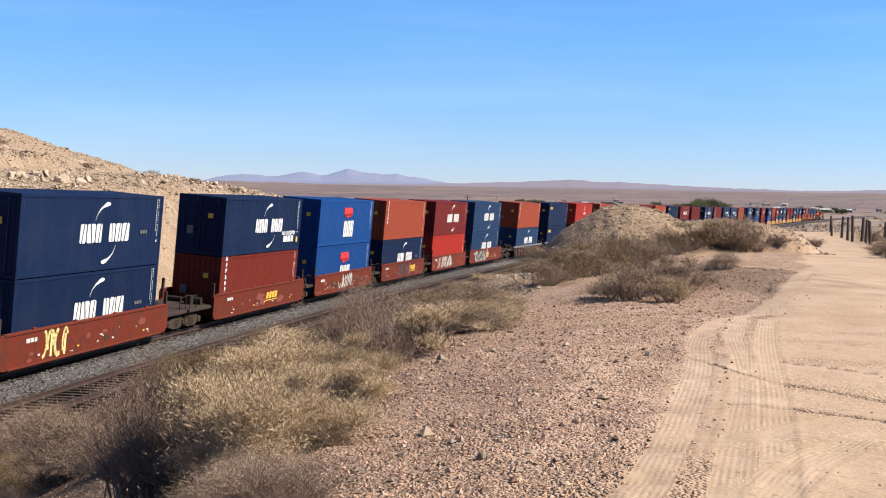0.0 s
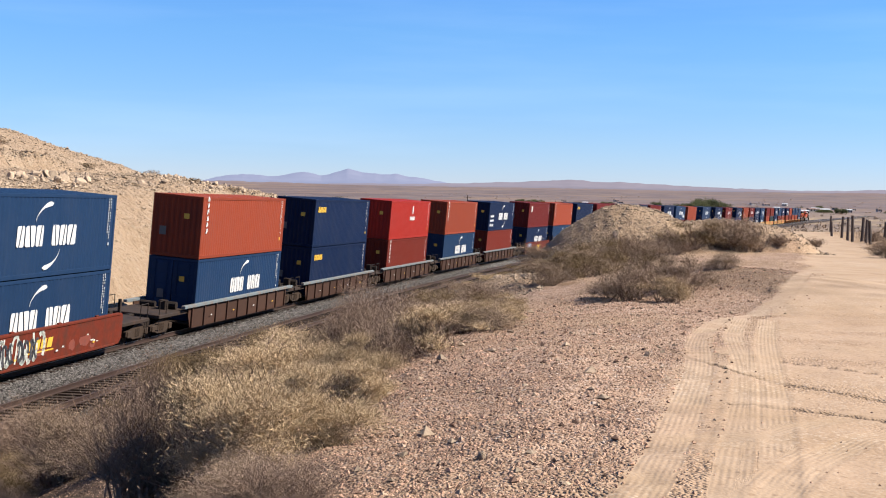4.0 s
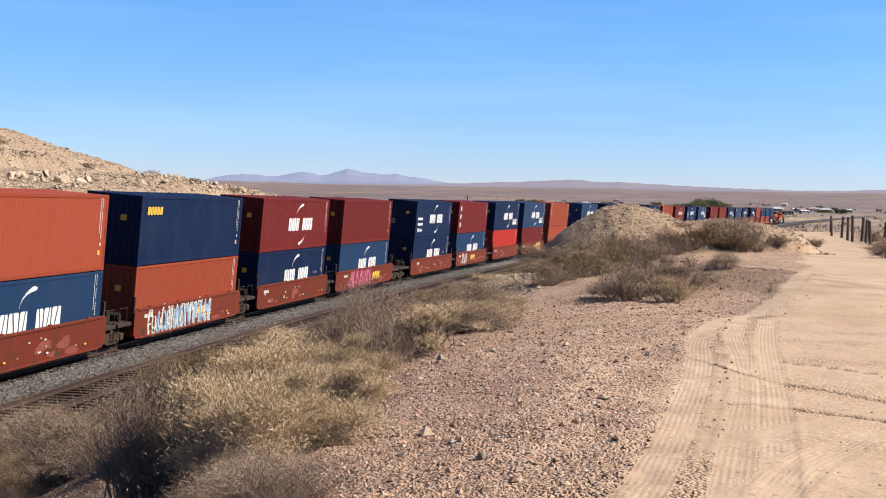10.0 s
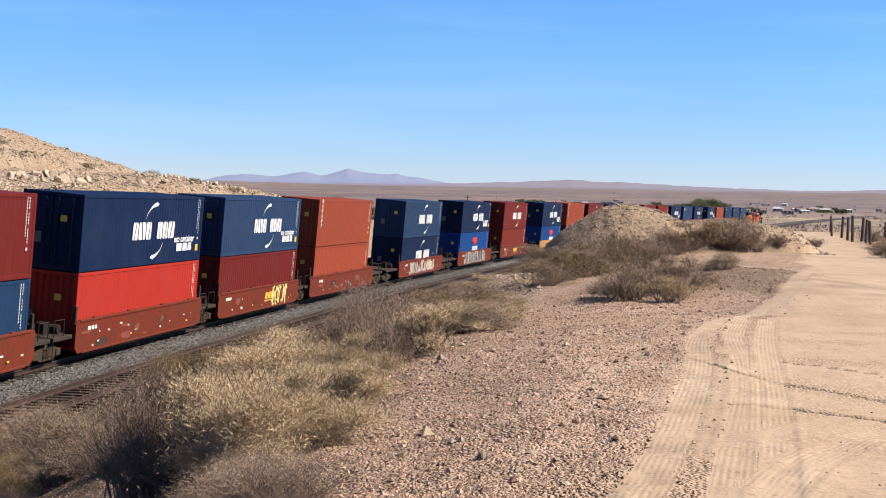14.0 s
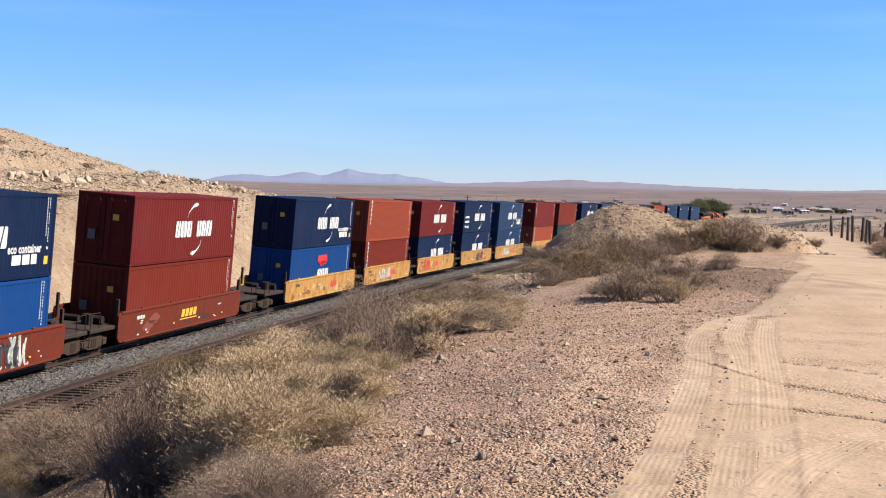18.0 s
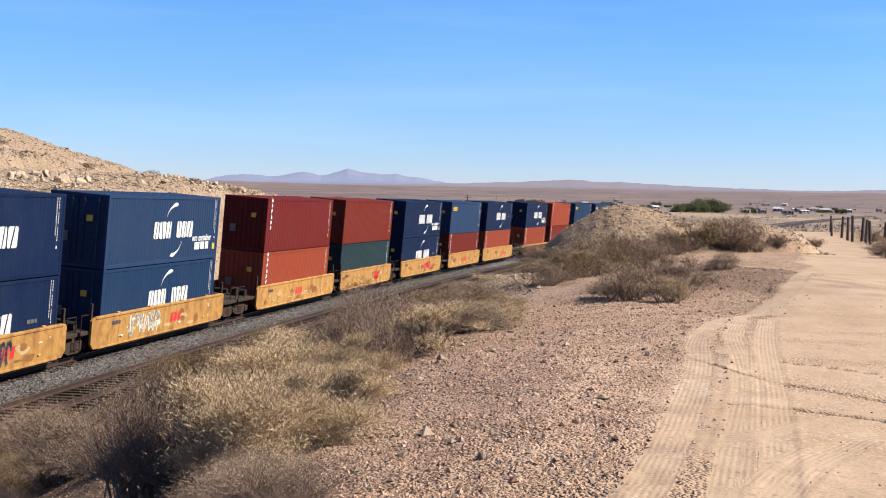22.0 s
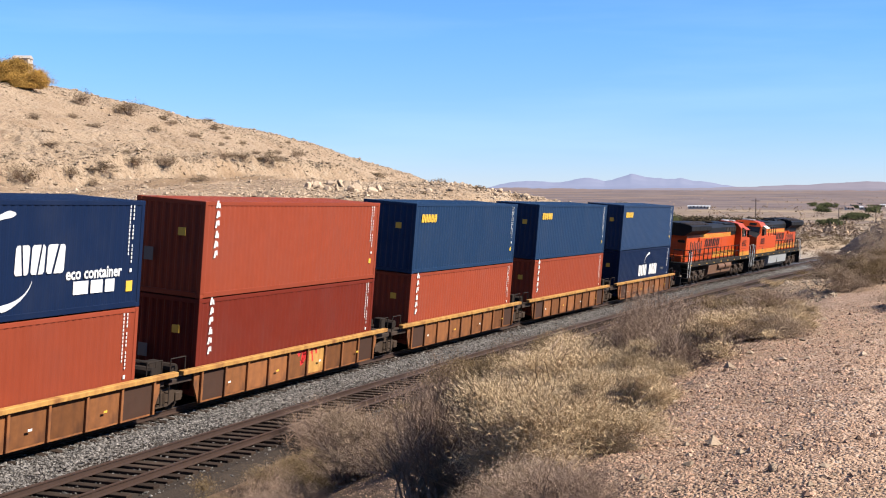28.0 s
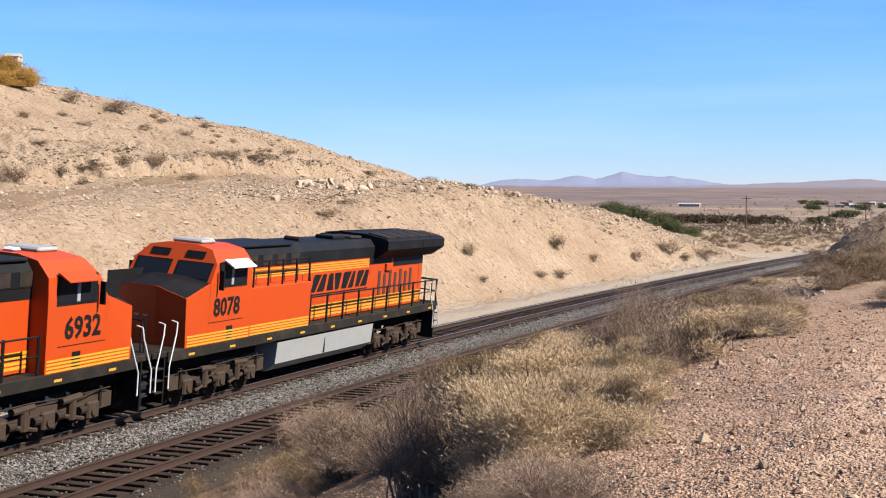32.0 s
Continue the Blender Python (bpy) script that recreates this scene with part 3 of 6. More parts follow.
def build_ground():
    az = np.concatenate([np.linspace(-180, -48, 67)[:-1], np.linspace(-48, 22, 600)[:-1], np.linspace(22, 180, 80)])
    rad = np.concatenate([[0.0, 0.4, 0.9, 1.5, 2.2, 3, 3.8], np.geomspace(4.6, 40, 300), np.geomspace(40.6, 330, 230), np.geomspace(335, 4850, 80)])
    A, R = np.meshgrid(np.radians(az), rad)
    X, Y = EYE[0] + R * np.sin(A), R * np.cos(A)
    Z = ground_z(X, Y)
    s, u = on_track(X, Y)
    road = np.clip(1.75 - np.abs(X - road_centre(Y)) + 0.5 * vnoise(X, Y, 1.8, 41) + 0.18 * vnoise(X, Y, 0.5, 42), 0, 0.5) * 2 * (1 - step(85, 120, Y)) * (Y > -60)
    near_road = 1 - step(17, 26, Y)
    road = road * (1 - 0.35 * near_road)
    tread, ridge_at, damp = np.zeros(X.shape), np.zeros(X.shape), np.zeros(X.shape)
    for pts, half in WHEEL_MARKS:
        d, off, run = polyline_offset(X, Y, rounded(pts))
        inside = 1 - step(half * 0.85, half * 1.15, d)
        Z = Z - inside * (0.004 if half > 0.08 else 0.009)
        Z = Z + 0.003 * (1 - step(0, 0.06, np.abs(d - half * 1.25)))
        road = np.maximum(road, inside) if half > 0.08 else road * (1 - 0.8 * inside)
        if half > 0.08:
            tread, ridge_at = np.maximum(tread, inside), np.where(d < half * 1.8, off, ridge_at)
        else:
            damp = np.maximum(damp, inside)
    road = np.maximum(road * np.clip(0.75 + 0.45 * vnoise(X, Y, 0.7, 53), 0, 1), tread * np.clip(0.62 + 0.4 * vnoise(X, Y, 0.25, 54) + 0.3 * vnoise(X, Y, 1.3, 55), 0, 1))
    hill = step(4.4, 6.5, -u + 0.7 * vnoise(X, Y, 2, 43)) * (1 - step(170, 240, s))
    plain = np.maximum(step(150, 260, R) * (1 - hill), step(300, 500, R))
    heap = step(0.25, 0.8, hump(X, Y, 21.8, 48.5, 5.6, 4.8, 0, 2.4) + hump(X, Y, 26.1, 50.0, 4.4, 3.6, 0, 1.6) + hump(X, Y, 18.9, 33.0, 1.7, 3.2, -0.1, 1.2))
    hill = np.maximum(hill, heap * 0.4)
    dp = polyline_offset(X, Y, ((-13, 36), (-19.1, 51.5), (-22.4, 60.5), (-27.5, 76), (-30.2, 86.5), (-30.4, 94), (-31.5, 100)))[0]
    path = 1 - step(2.0, 2.5, dp + 0.4 * vnoise(X, Y, 1.5, 49))
    hill = hill * (1 - path)
    edge = u + 1.1 * vnoise(X, Y, 3, 45) + 0.4 * vnoise(X, Y, 0.8, 46)
    soil = (1 - step(16.8, 19.4, edge)) * (u > 2)
    soil = np.maximum(soil, 0.65 * step(0.02, 0.15, hump(X, Y, 25.0, 28, 2.6, 7, 0.15, 0.35, 0.8)))
    # gravel slope: brown stones and grazing-light shade, both painted with this dark tone
    soil = np.maximum(soil, 0.36 * (1 - step(18.9, 21.3, edge - 0.5 * vnoise(X, Y, 2.2, 62))) * (u > 2) * (Y < 34) * np.clip(0.8 + 0.5 * vnoise(X, Y, 0.6, 63), 0, 1))
    soil = np.maximum(soil, 0.7 * damp)
    left_of_road = road_centre(Y) - X
    gravel = np.maximum(step(0.9, 2.1, left_of_road + 0.5 * vnoise(X, Y, 1.1, 47)), 0.45 * near_road * (1 - tread)) * step(17.0, 19.2, edge) * (1 - heap)
    gravel = gravel * np.clip(0.72 + 0.5 * vnoise(X, Y, 2.4, 48), 0, 1)
    strip = step(2.6, 3.4, -u) * (1 - step(5.2, 7.0, -u - 3.0 * step(110, 170, s) + 0.6 * vnoise(X, Y, 3, 44))) * (1 - step(230, 260, s))
    me = bpy.data.meshes.new("ground")
    na, nr = len(az), len(rad)
    me.vertices.add(na * nr)
    me.vertices.foreach_set("co", np.stack([X, Y, Z], -1).ravel().astype(np.float32))
    i = (np.arange(nr - 1)[:, None] * na + np.arange(na - 1)[None]).ravel()
    quads = np.stack([i, i + 1, i + na + 1, i + na], -1)[:, ::-1]
    me.loops.add(quads.size)
    me.loops.foreach_set("vertex_index", quads.ravel().astype(np.int32))
    me.polygons.add(len(quads))
    me.polygons.foreach_set("loop_start", (np.arange(len(quads)) * 4).astype(np.int32))
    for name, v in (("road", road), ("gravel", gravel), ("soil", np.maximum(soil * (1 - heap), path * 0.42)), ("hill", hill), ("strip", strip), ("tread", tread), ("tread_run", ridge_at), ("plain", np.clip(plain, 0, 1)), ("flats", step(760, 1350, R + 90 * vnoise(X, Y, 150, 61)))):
        a = me.attributes.new(name, "FLOAT", "POINT")
        a.data.foreach_set("value", v.ravel().astype(np.float32))
    me.update()
    me.validate()
    me.shade_smooth()
    ob = new("ground", me)
    me.materials.append(ground_material())
    return tagged(ob, "tan desert ground of sand and gravel with a rutted dirt road", "ground", kind="structure")


build_ground()


def z_at(x, y):
    return float(ground_z(np.array([x]), np.array([y]))[0])


# distant ranges
def ridge(name, dist, az0, az1, heights, base, mat, label, depth=300.0, seed=1):
    """A range of mountains along an arc round the camera; heights over the run from az0 to az1 (degrees)."""
    n, rows_ = 220, 7
    azs = np.linspace(az0, az1, n)
    h = np.interp(np.linspace(0, 1, n), np.linspace(0, 1, len(heights)), heights)
    h = h * (1 + 0.10 * vnoise(azs, azs * 0, 0.9, seed) + 0.05 * vnoise(azs, azs * 0, 0.3, seed + 1)) + 1.2 * vnoise(azs, azs * 0, 0.25, seed + 2) * (h > 4)
    vs, fs = [], []
    for j in range(rows_):
        k = max(0, j - 1) / (rows_ - 2)
        r = dist - depth * (1 - k)
        for i in range(n):
            a = math.radians(azs[i])
            zz = base - (30 if j == 0 else 0) + h[i] * k ** 0.8 * (1 + 0.25 * (1 - k) * float(vnoise(azs[i], j * 3.1, 0.5, seed + 5)))
            vs.append((EYE[0] + r * math.sin(a), r * math.cos(a), zz))
    for j in range(rows_ - 1):
        for i in range(n - 1):
            fs.append((j * n + i, j * n + i + 1, (j + 1) * n + i + 1, (j + 1) * n + i))
    me = bpy.data.meshes.new(name)
    me.from_pydata(vs, [], fs)
    me.shade_smooth()
    me.materials.append(mat)
    return tagged(new(name, me), label, "backdrop", kind="structure")


def distance_material(name, colour, haze_glow):
    """Hazy distance: a dull surface, with the light of the haze put in as emission."""
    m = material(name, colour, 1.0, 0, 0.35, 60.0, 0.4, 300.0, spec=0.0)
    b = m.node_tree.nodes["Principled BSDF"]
    b.inputs["Emission Color"].default_value = (*haze_glow, 1)
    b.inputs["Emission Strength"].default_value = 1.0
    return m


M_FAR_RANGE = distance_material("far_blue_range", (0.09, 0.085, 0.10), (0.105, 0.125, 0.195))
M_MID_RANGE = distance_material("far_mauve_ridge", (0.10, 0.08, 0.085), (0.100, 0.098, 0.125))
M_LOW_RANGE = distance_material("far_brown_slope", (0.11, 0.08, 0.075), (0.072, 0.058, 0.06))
ridge("backdrop", 4800, -17.5, -6.0, (0, 14, 19, 26, 23, 22, 24, 34, 39, 27, 40, 53, 44, 36, 35, 33, 25, 21, 13, 6, 0), 0, M_FAR_RANGE, "mountain range on the horizon in painted blue haze", seed=3)
ridge("backdrop", 4600, -12, 14, (0, 4, 6, 8, 14, 22, 27, 24, 18, 12, 8, 6, 8, 14, 20), -2, M_MID_RANGE, "long low ridge on the horizon in painted mauve haze", seed=9)
ridge("backdrop", 4100, -22, 16, (0, 6, 10, 8, 4, 4, 5, 6, 7, 6, 5, 6, 8, 9, 6), -9, M_LOW_RANGE, "brown far slopes below the mountains in painted haze", seed=15)

# ---- railway ----
def sweep(profile, s0, s1, ds, bank, shift, lower):
    """A profile (across, up) carried along the track."""
    sh, n = Shape(), len(profile)
    stations = np.arange(s0, s1 + ds / 2, ds)
    for k, s in enumerate(stations):
        m = track_pose(float(s), bank, shift, lower)
        sh.v += [tuple(m @ Vector((a, 0, b))) for a, b in profile]
        if k:
            o = (k - 1) * n
            sh.f += [(o + i, o + (i + 1) % n, o + n + (i + 1) % n, o + n + i) for i in range(n)]
    return sh


RAIL = [(-.075, 0), (-.075, .02), (-.012, .035), (-.012, .13), (-.036, .14), (-.036, .168), (.036, .168), (.036, .14), (.012, .13), (.012, .035), (.075, .02), (.075, 0)]
random.seed(5)
for title, shift, bank, lower in (("main", 0.0, BANK, 0.0), ("second", TRACK_2, 0.0, 0.15)):
    track = tagged(new("railway_track"), "rusty rails on dark timber sleepers in grey ballast" if shift else "banked rails with polished heads on timber sleepers", "railway track", "railway tracks", "structure")
    for side in (-0.7535, 0.7535):
        part("rail", sweep([(a + side, b - 0.168) for a, b in RAIL], -120, 1000, 4, bank, shift, lower), M_RAIL, track)
        part("rail_head", sweep([(a + side, b) for a, b in ((-.03, -.002), (.03, -.002), (.028, .004), (-.028, .004))], -120, 1000, 4, bank, shift, lower), M_RAILTOP if not shift else M_RAIL, track)
    tie = Shape().box(-1.3, 1.3, -.115, .115, -.36, -.172, .012).mesh("sleeper")
    rest = Shape()
    for k, s in enumerate(np.arange(-60, 420, 0.53)):
        m = track_pose(float(s), bank, shift, lower) @ pose(random.uniform(-.05, .05), random.uniform(-.03, .03), random.uniform(-.012, .004), 0, 0, random.uniform(-1.2, 1.2))
        if 14 < s < 130:
            part("sleeper", tie, M_TIE, track, at=m)
        else:
            rest.add([m @ Vector(p) for p in ((-1.3, -.115, -.175), (1.3, -.115, -.175), (1.3, .115, -.175), (-1.3, .115, -.175))], [(0, 1, 2, 3)])
    tagged(part("sleeper", rest, M_TIE, track), kind="stuff")

# ballast bed with loose stones
bed = sweep([(-2.9, -.75), (-1.75, -.23), (1.75, -.23), (2.35, -.34)], -740, 1050, 5, BANK * .8, 0, .0)
part("ballast_bed", bed, M_BALLAST)["kind"] = "structure"
bpy.data.objects["ballast_bed"]["label"] = "grey crushed stone ballast bed under the rails"
bed2 = sweep([(-2.15, -.33), (-1.6, -.245), (1.6, -.245), (3.2, -.85)], -740, 1050, 5, 0, TRACK_2, .15)
part("ballast_bed", bed2, M_OLD_BALLAST, label="grey crushed stone ballast bed under the second rails")["kind"] = "structure"


def pebble_mesh(count, where, name, mat, label, sizes, seed, category="stones", flat=0.65):
    """Many small broken stones in one mesh. where(random) gives x, y, z."""
    rnd = random.Random(seed)
    base = [(1, 0, 0), (-1, 0, 0), (0, 1, 0), (0, -1, 0), (0, 0, 1), (0, 0, -.6)]
    faces = [(0, 2, 4), (2, 1, 4), (1, 3, 4), (3, 0, 4), (2, 0, 5), (1, 2, 5), (3, 1, 5), (0, 3, 5)]
    v, f = [], []
    for _ in range(count):
        x, y, z = where(rnd)
        r = rnd.uniform(*sizes) * (1 if rnd.random() < .93 else 2.0)
        a = rnd.uniform(0, 6.3)
        c, s = math.cos(a), math.sin(a)
        k = len(v)
        for px, py, pz in base:
            px, py, pz = (px + rnd.uniform(-.35, .35)) * r, (py + rnd.uniform(-.35, .35)) * r * .8, (pz + rnd.uniform(-.3, .3)) * r * flat
            v.append((x + px * c - py * s, y + px * s + py * c, z + pz + r * .15))
        f += [tuple(i + k for i in q) for q in faces]
    me = bpy.data.meshes.new(name)
    me.from_pydata(v, [], f)
    me.materials.append(mat)
    return tagged(new(name, me), label, category, kind="stuff")


def between_tracks(rnd):
    s = 18 + 110 * rnd.random() ** 1.6
    m = track_pose(s, 0, 0, 0)
    u = rnd.uniform(.9, 3.3) if rnd.random() < .9 else rnd.uniform(3.3, 6.4)
    if 1.75 < u < 2.4:
        h = -.36
    elif u <= 1.75:
        h = -.2 - u * math.tan(BANK)
    else:
        h = -.38 if u < 6 else -.5
    return tuple(m @ Vector((u, 0, h)))


pebble_mesh(46000, between_tracks, "ballast_stones", M_LOOSE, "loose grey ballast stones between the rails", (.018, .042), 11)

# ---- train ----
SPEED, GAIN = 21.7546, 0.0011
CL, CW, CH = 12.19, 1.219, 2.896      # container length, half width, height
FLOOR = 0.355                         # height of the lower container's floor over the rails


def corrugated(x, y0, y1, z0, z1, depth, pitch, sh, outward):
    """A pressed steel sheet with upright folds."""
    n = int((y1 - y0) / pitch)
    p = (y1 - y0) / n
    line = []
    for i in range(n):
        y = y0 + i * p
        line += [(y, 0), (y + p * .26, 0), (y + p * .5, -depth), (y + p * .76, -depth)]
    line.append((y1, 0))
    k = len(sh.v)
    sh.v += [(x + outward * d, y, z) for y, d in line for z in (z0, z1)]
    sh.f += [(k + 2 * i, k + 2 * i + 2, k + 2 * i + 3, k + 2 * i + 1) for i in range(len(line) - 1)]


def container_meshes():
    h = CL / 2
    body = Shape()
    for o in (-1, 1):
        corrugated(o * (CW - .012), -h + .16, h - .16, .16, CH - .12, .016, .278, body, o)
    roof = Shape()
    corrugated(CH - .004, -h + .1, h - .1, -CW + .06, CW - .06, .018, .27, roof, 1)
    body.add([(b, a, c) for c, a, b in roof.v], roof.f)
    body.add([(-CW + .05, -h + .08, .15), (CW - .05, -h + .08, .15), (CW - .05, h - .08, .15), (-CW + .05, h - .08, .15)], [(3, 2, 1, 0)])
    frame_ = Shape()
    for o in (-1, 1):
        a, b = sorted((o * CW, o * (CW - .07)))
        frame_.box(a, b, -h + .17, h - .17, CH - .13, CH - .01, .008)
        frame_.box(a, b, -h + .17, h - .17, .02, .17, .008)
        for e in (-1, 1):
            c, d = sorted((e * h, e * (h - .15)))
            a2, b2 = sorted((o * CW, o * (CW - .16)))
            frame_.box(a2, b2, c, d, .115, CH - .115, .012)
    for e in (-1, 1):
        c, d = sorted((e * (h - .01), e * (h - .12)))
        frame_.box(-CW + .17, CW - .17, c, d, CH - .14, CH - .01, .008)
        frame_.box(-CW + .17, CW - .17, c, d, .02, .17, .008)
    casting = Shape().box(-.09, .09, -.09, .09, -.06, .06, .01)
    door = Shape().box(-.52, .52, -.03, .02, .18, CH - .15, .01)
    for i in range(5):
        z = .35 + i * .5
        door.box(-.48, .48, -.045, -.02, z, z + .3, .01)
    rods = Shape()
    for x in (-.3, .28):
        rods.rod((x, -.075, .2), (x, -.075, CH - .17), .022)
        for z in (.35, 1.1, 1.9, 2.55):
            rods.box(x - .06, x + .06, -.09, -.04, z, z + .06)
        rods.bar([(x, -.1, 1.25), (x - .3, -.1, 1.22)], .014)
    front = Shape()
    wall = Shape()
    corrugated(0, -CW + .15, CW - .15, .17, CH - .14, .04, .26, wall, -1)
    front.add([(b, a, c) for a, b, c in wall.v], wall.f)
    return [s.mesh(n) for s, n in ((body, "container_body"), (frame_, "frame"), (casting, "corner_casting"), (door, "door"), (rods, "lock_gear"), (front, "end_panel"))]


BODY, FRAME, CASTING, DOOR, RODS, ENDPANEL = container_meshes()


# marks are flat shapes just proud of the side sheet; a = along, b = up
def flat(polys, name):
    sh = Shape()
    for p in polys:
        sh.add([(0, a, b) for a, b in p], [tuple(range(len(p)))])
    return sh.mesh(name)


def quad(a, b, w, h, lean=0.0):
    return [(a, b), (a + w, b), (a + w + lean, b + h), (a + lean, b + h)]


def blade(a, b, w, h):
    """A curved brush stroke that starts thin and ends in a fat rounded head."""
    low, high = [], []
    for i in range(13):
        k = i / 12
        x, y = a + w * k ** 1.5, b + h * (1 - (1 - k) ** 1.7)
        t = .20 * (.10 + k ** 2) * (1 if k < .8 else math.sqrt(max(.05, 1 - ((k - .8) / .2) ** 2)))
        low.append((x + t * .3, y - t * .5))
        high.append((x - t * .3, y + t * .5))
    return low + high[::-1]


def blocks(a, b, n, w, h, gap, wide=(), skip=(), lean=.03):
    """A row of block-shaped marks, each split by a slanting gap, for a name that is not spelled out."""
    out, x = [], a
    for i in range(n):
        ww = w * (1.35 if i in wide else 1)
        if i not in skip:
            c, k, g = min(.06, ww * .12), lean / h, ww * .065
            m0, m1 = ((.36, .64), (.62, .38), (.5, .72))[i % 3]
            for p in ([(c, 0), (ww * m0 - g, 0), (ww * m1 - g, h), (c, h), (0, h - c), (0, c)], [(ww * m0 + g, 0), (ww - c, 0), (ww, c), (ww, h - c), (ww - c, h), (ww * m1 + g, h)]):
                out.append([(x + a2 + b2 * k, b + b2) for a2, b2 in p])
        x += ww + gap
    return out


def pairs(polys):
    return [flat(polys[k:k + 2], "name_block") for k in range(0, len(polys), 2)]


NAME_MARK = pairs(blocks(-1.75, -.36, 7, .50, .72, .08, (1, 6), (3,)))
SWOOSH_UP = flat([blade(-.45, .50, 1.2, .62)], "swoosh_mark")
SWOOSH_LOW = flat([[(-a, -b) for a, b in blade(-.95, .46, 1.2, .62)]], "swoosh_mark")
SHIP_MARK = flat([[(-1.0, .62), (.1, .34), (1.05, .62), (.85, 1.0), (-.9, 1.0)], [(-.9, .62), (-.2, .3), (.8, .45), (1.0, .62)]], "emblem")
BIG_LETTERS = pairs(blocks(-1.1, -.85, 3, .66, 1.05, .1, lean=.1))
COLUMN = flat([quad(-.13 + .03 * (i % 2), 1.0 - i * .3, .1, .22, .05) for i in range(6)] + [quad(.02, 1.0 - i * .3 + .04 * (i % 3), .1, .15, -.03) for i in range(6)], "column_mark")
DATA = flat([quad(-.1, .95 - i * .105, .05, .07) for i in range(13)] + [quad(.06, .95 - i * .105, .05, .07) for i in range(15) if i not in (4, 9)] + [quad(.03, -.78, .1, .1)], "data_mark")
LINES = flat([quad(a, b, w, .13) for a, b, w in ((-.62, .34, .3), (-.26, .34, .66), (-.62, .04, .5), (-.06, .04, .5))], "text_line")
SMALL = flat([quad(-.5, 0, .36, .2), quad(-.08, 0, .3, .2), quad(.28, 0, .24, .2)], "small_mark")
LEASE = flat(blocks(-.8, -.17, 5, .26, .34, .06), "lease_mark")
EMBLEM = flat([[(.18 * math.cos(i / 12 * 6.283), .55 + .33 * math.sin(i / 12 * 6.283)) for i in range(12)], *blocks(-.75, -.25, 6, .2, .3, .05)], "emblem")
CORNER = flat([quad(-.16, -.16, .32, .32)], "warning_mark")


def lettering(text, size):
    """Words as a flat mesh, in the built-in font, reading along the side."""
    cu = bpy.data.curves.new("words", "FONT")
    cu.body, cu.size, cu.align_x, cu.resolution_u, cu.offset = text, size, "CENTER", 2, size * .03
    ob = bpy.data.objects.new("words", cu)
    scene.collection.objects.link(ob)
    me = bpy.data.meshes.new_from_object(ob.evaluated_get(bpy.context.evaluated_depsgraph_get()))
    bpy.data.objects.remove(ob)
    bpy.data.curves.remove(cu)
    me.transform(Matrix(((0, 0, 1, 0), (1, 0, 0, 0), (0, 1, 0, 0), (0, 0, 0, 1))))
    me.materials.clear()
    return me


ECO_WORDS = lettering("eco container", .42)
LIGHT_WORDS = lettering("light steel", .40)
FACE = CW + .006


def mark(parent, mesh, mat, along, up, scale=1.0, name=None):
    return part(name or mesh.name.split(".")[0], mesh, mat, parent, at=Matrix.LocRotScale((FACE, along, up), None, (1, scale, scale)))


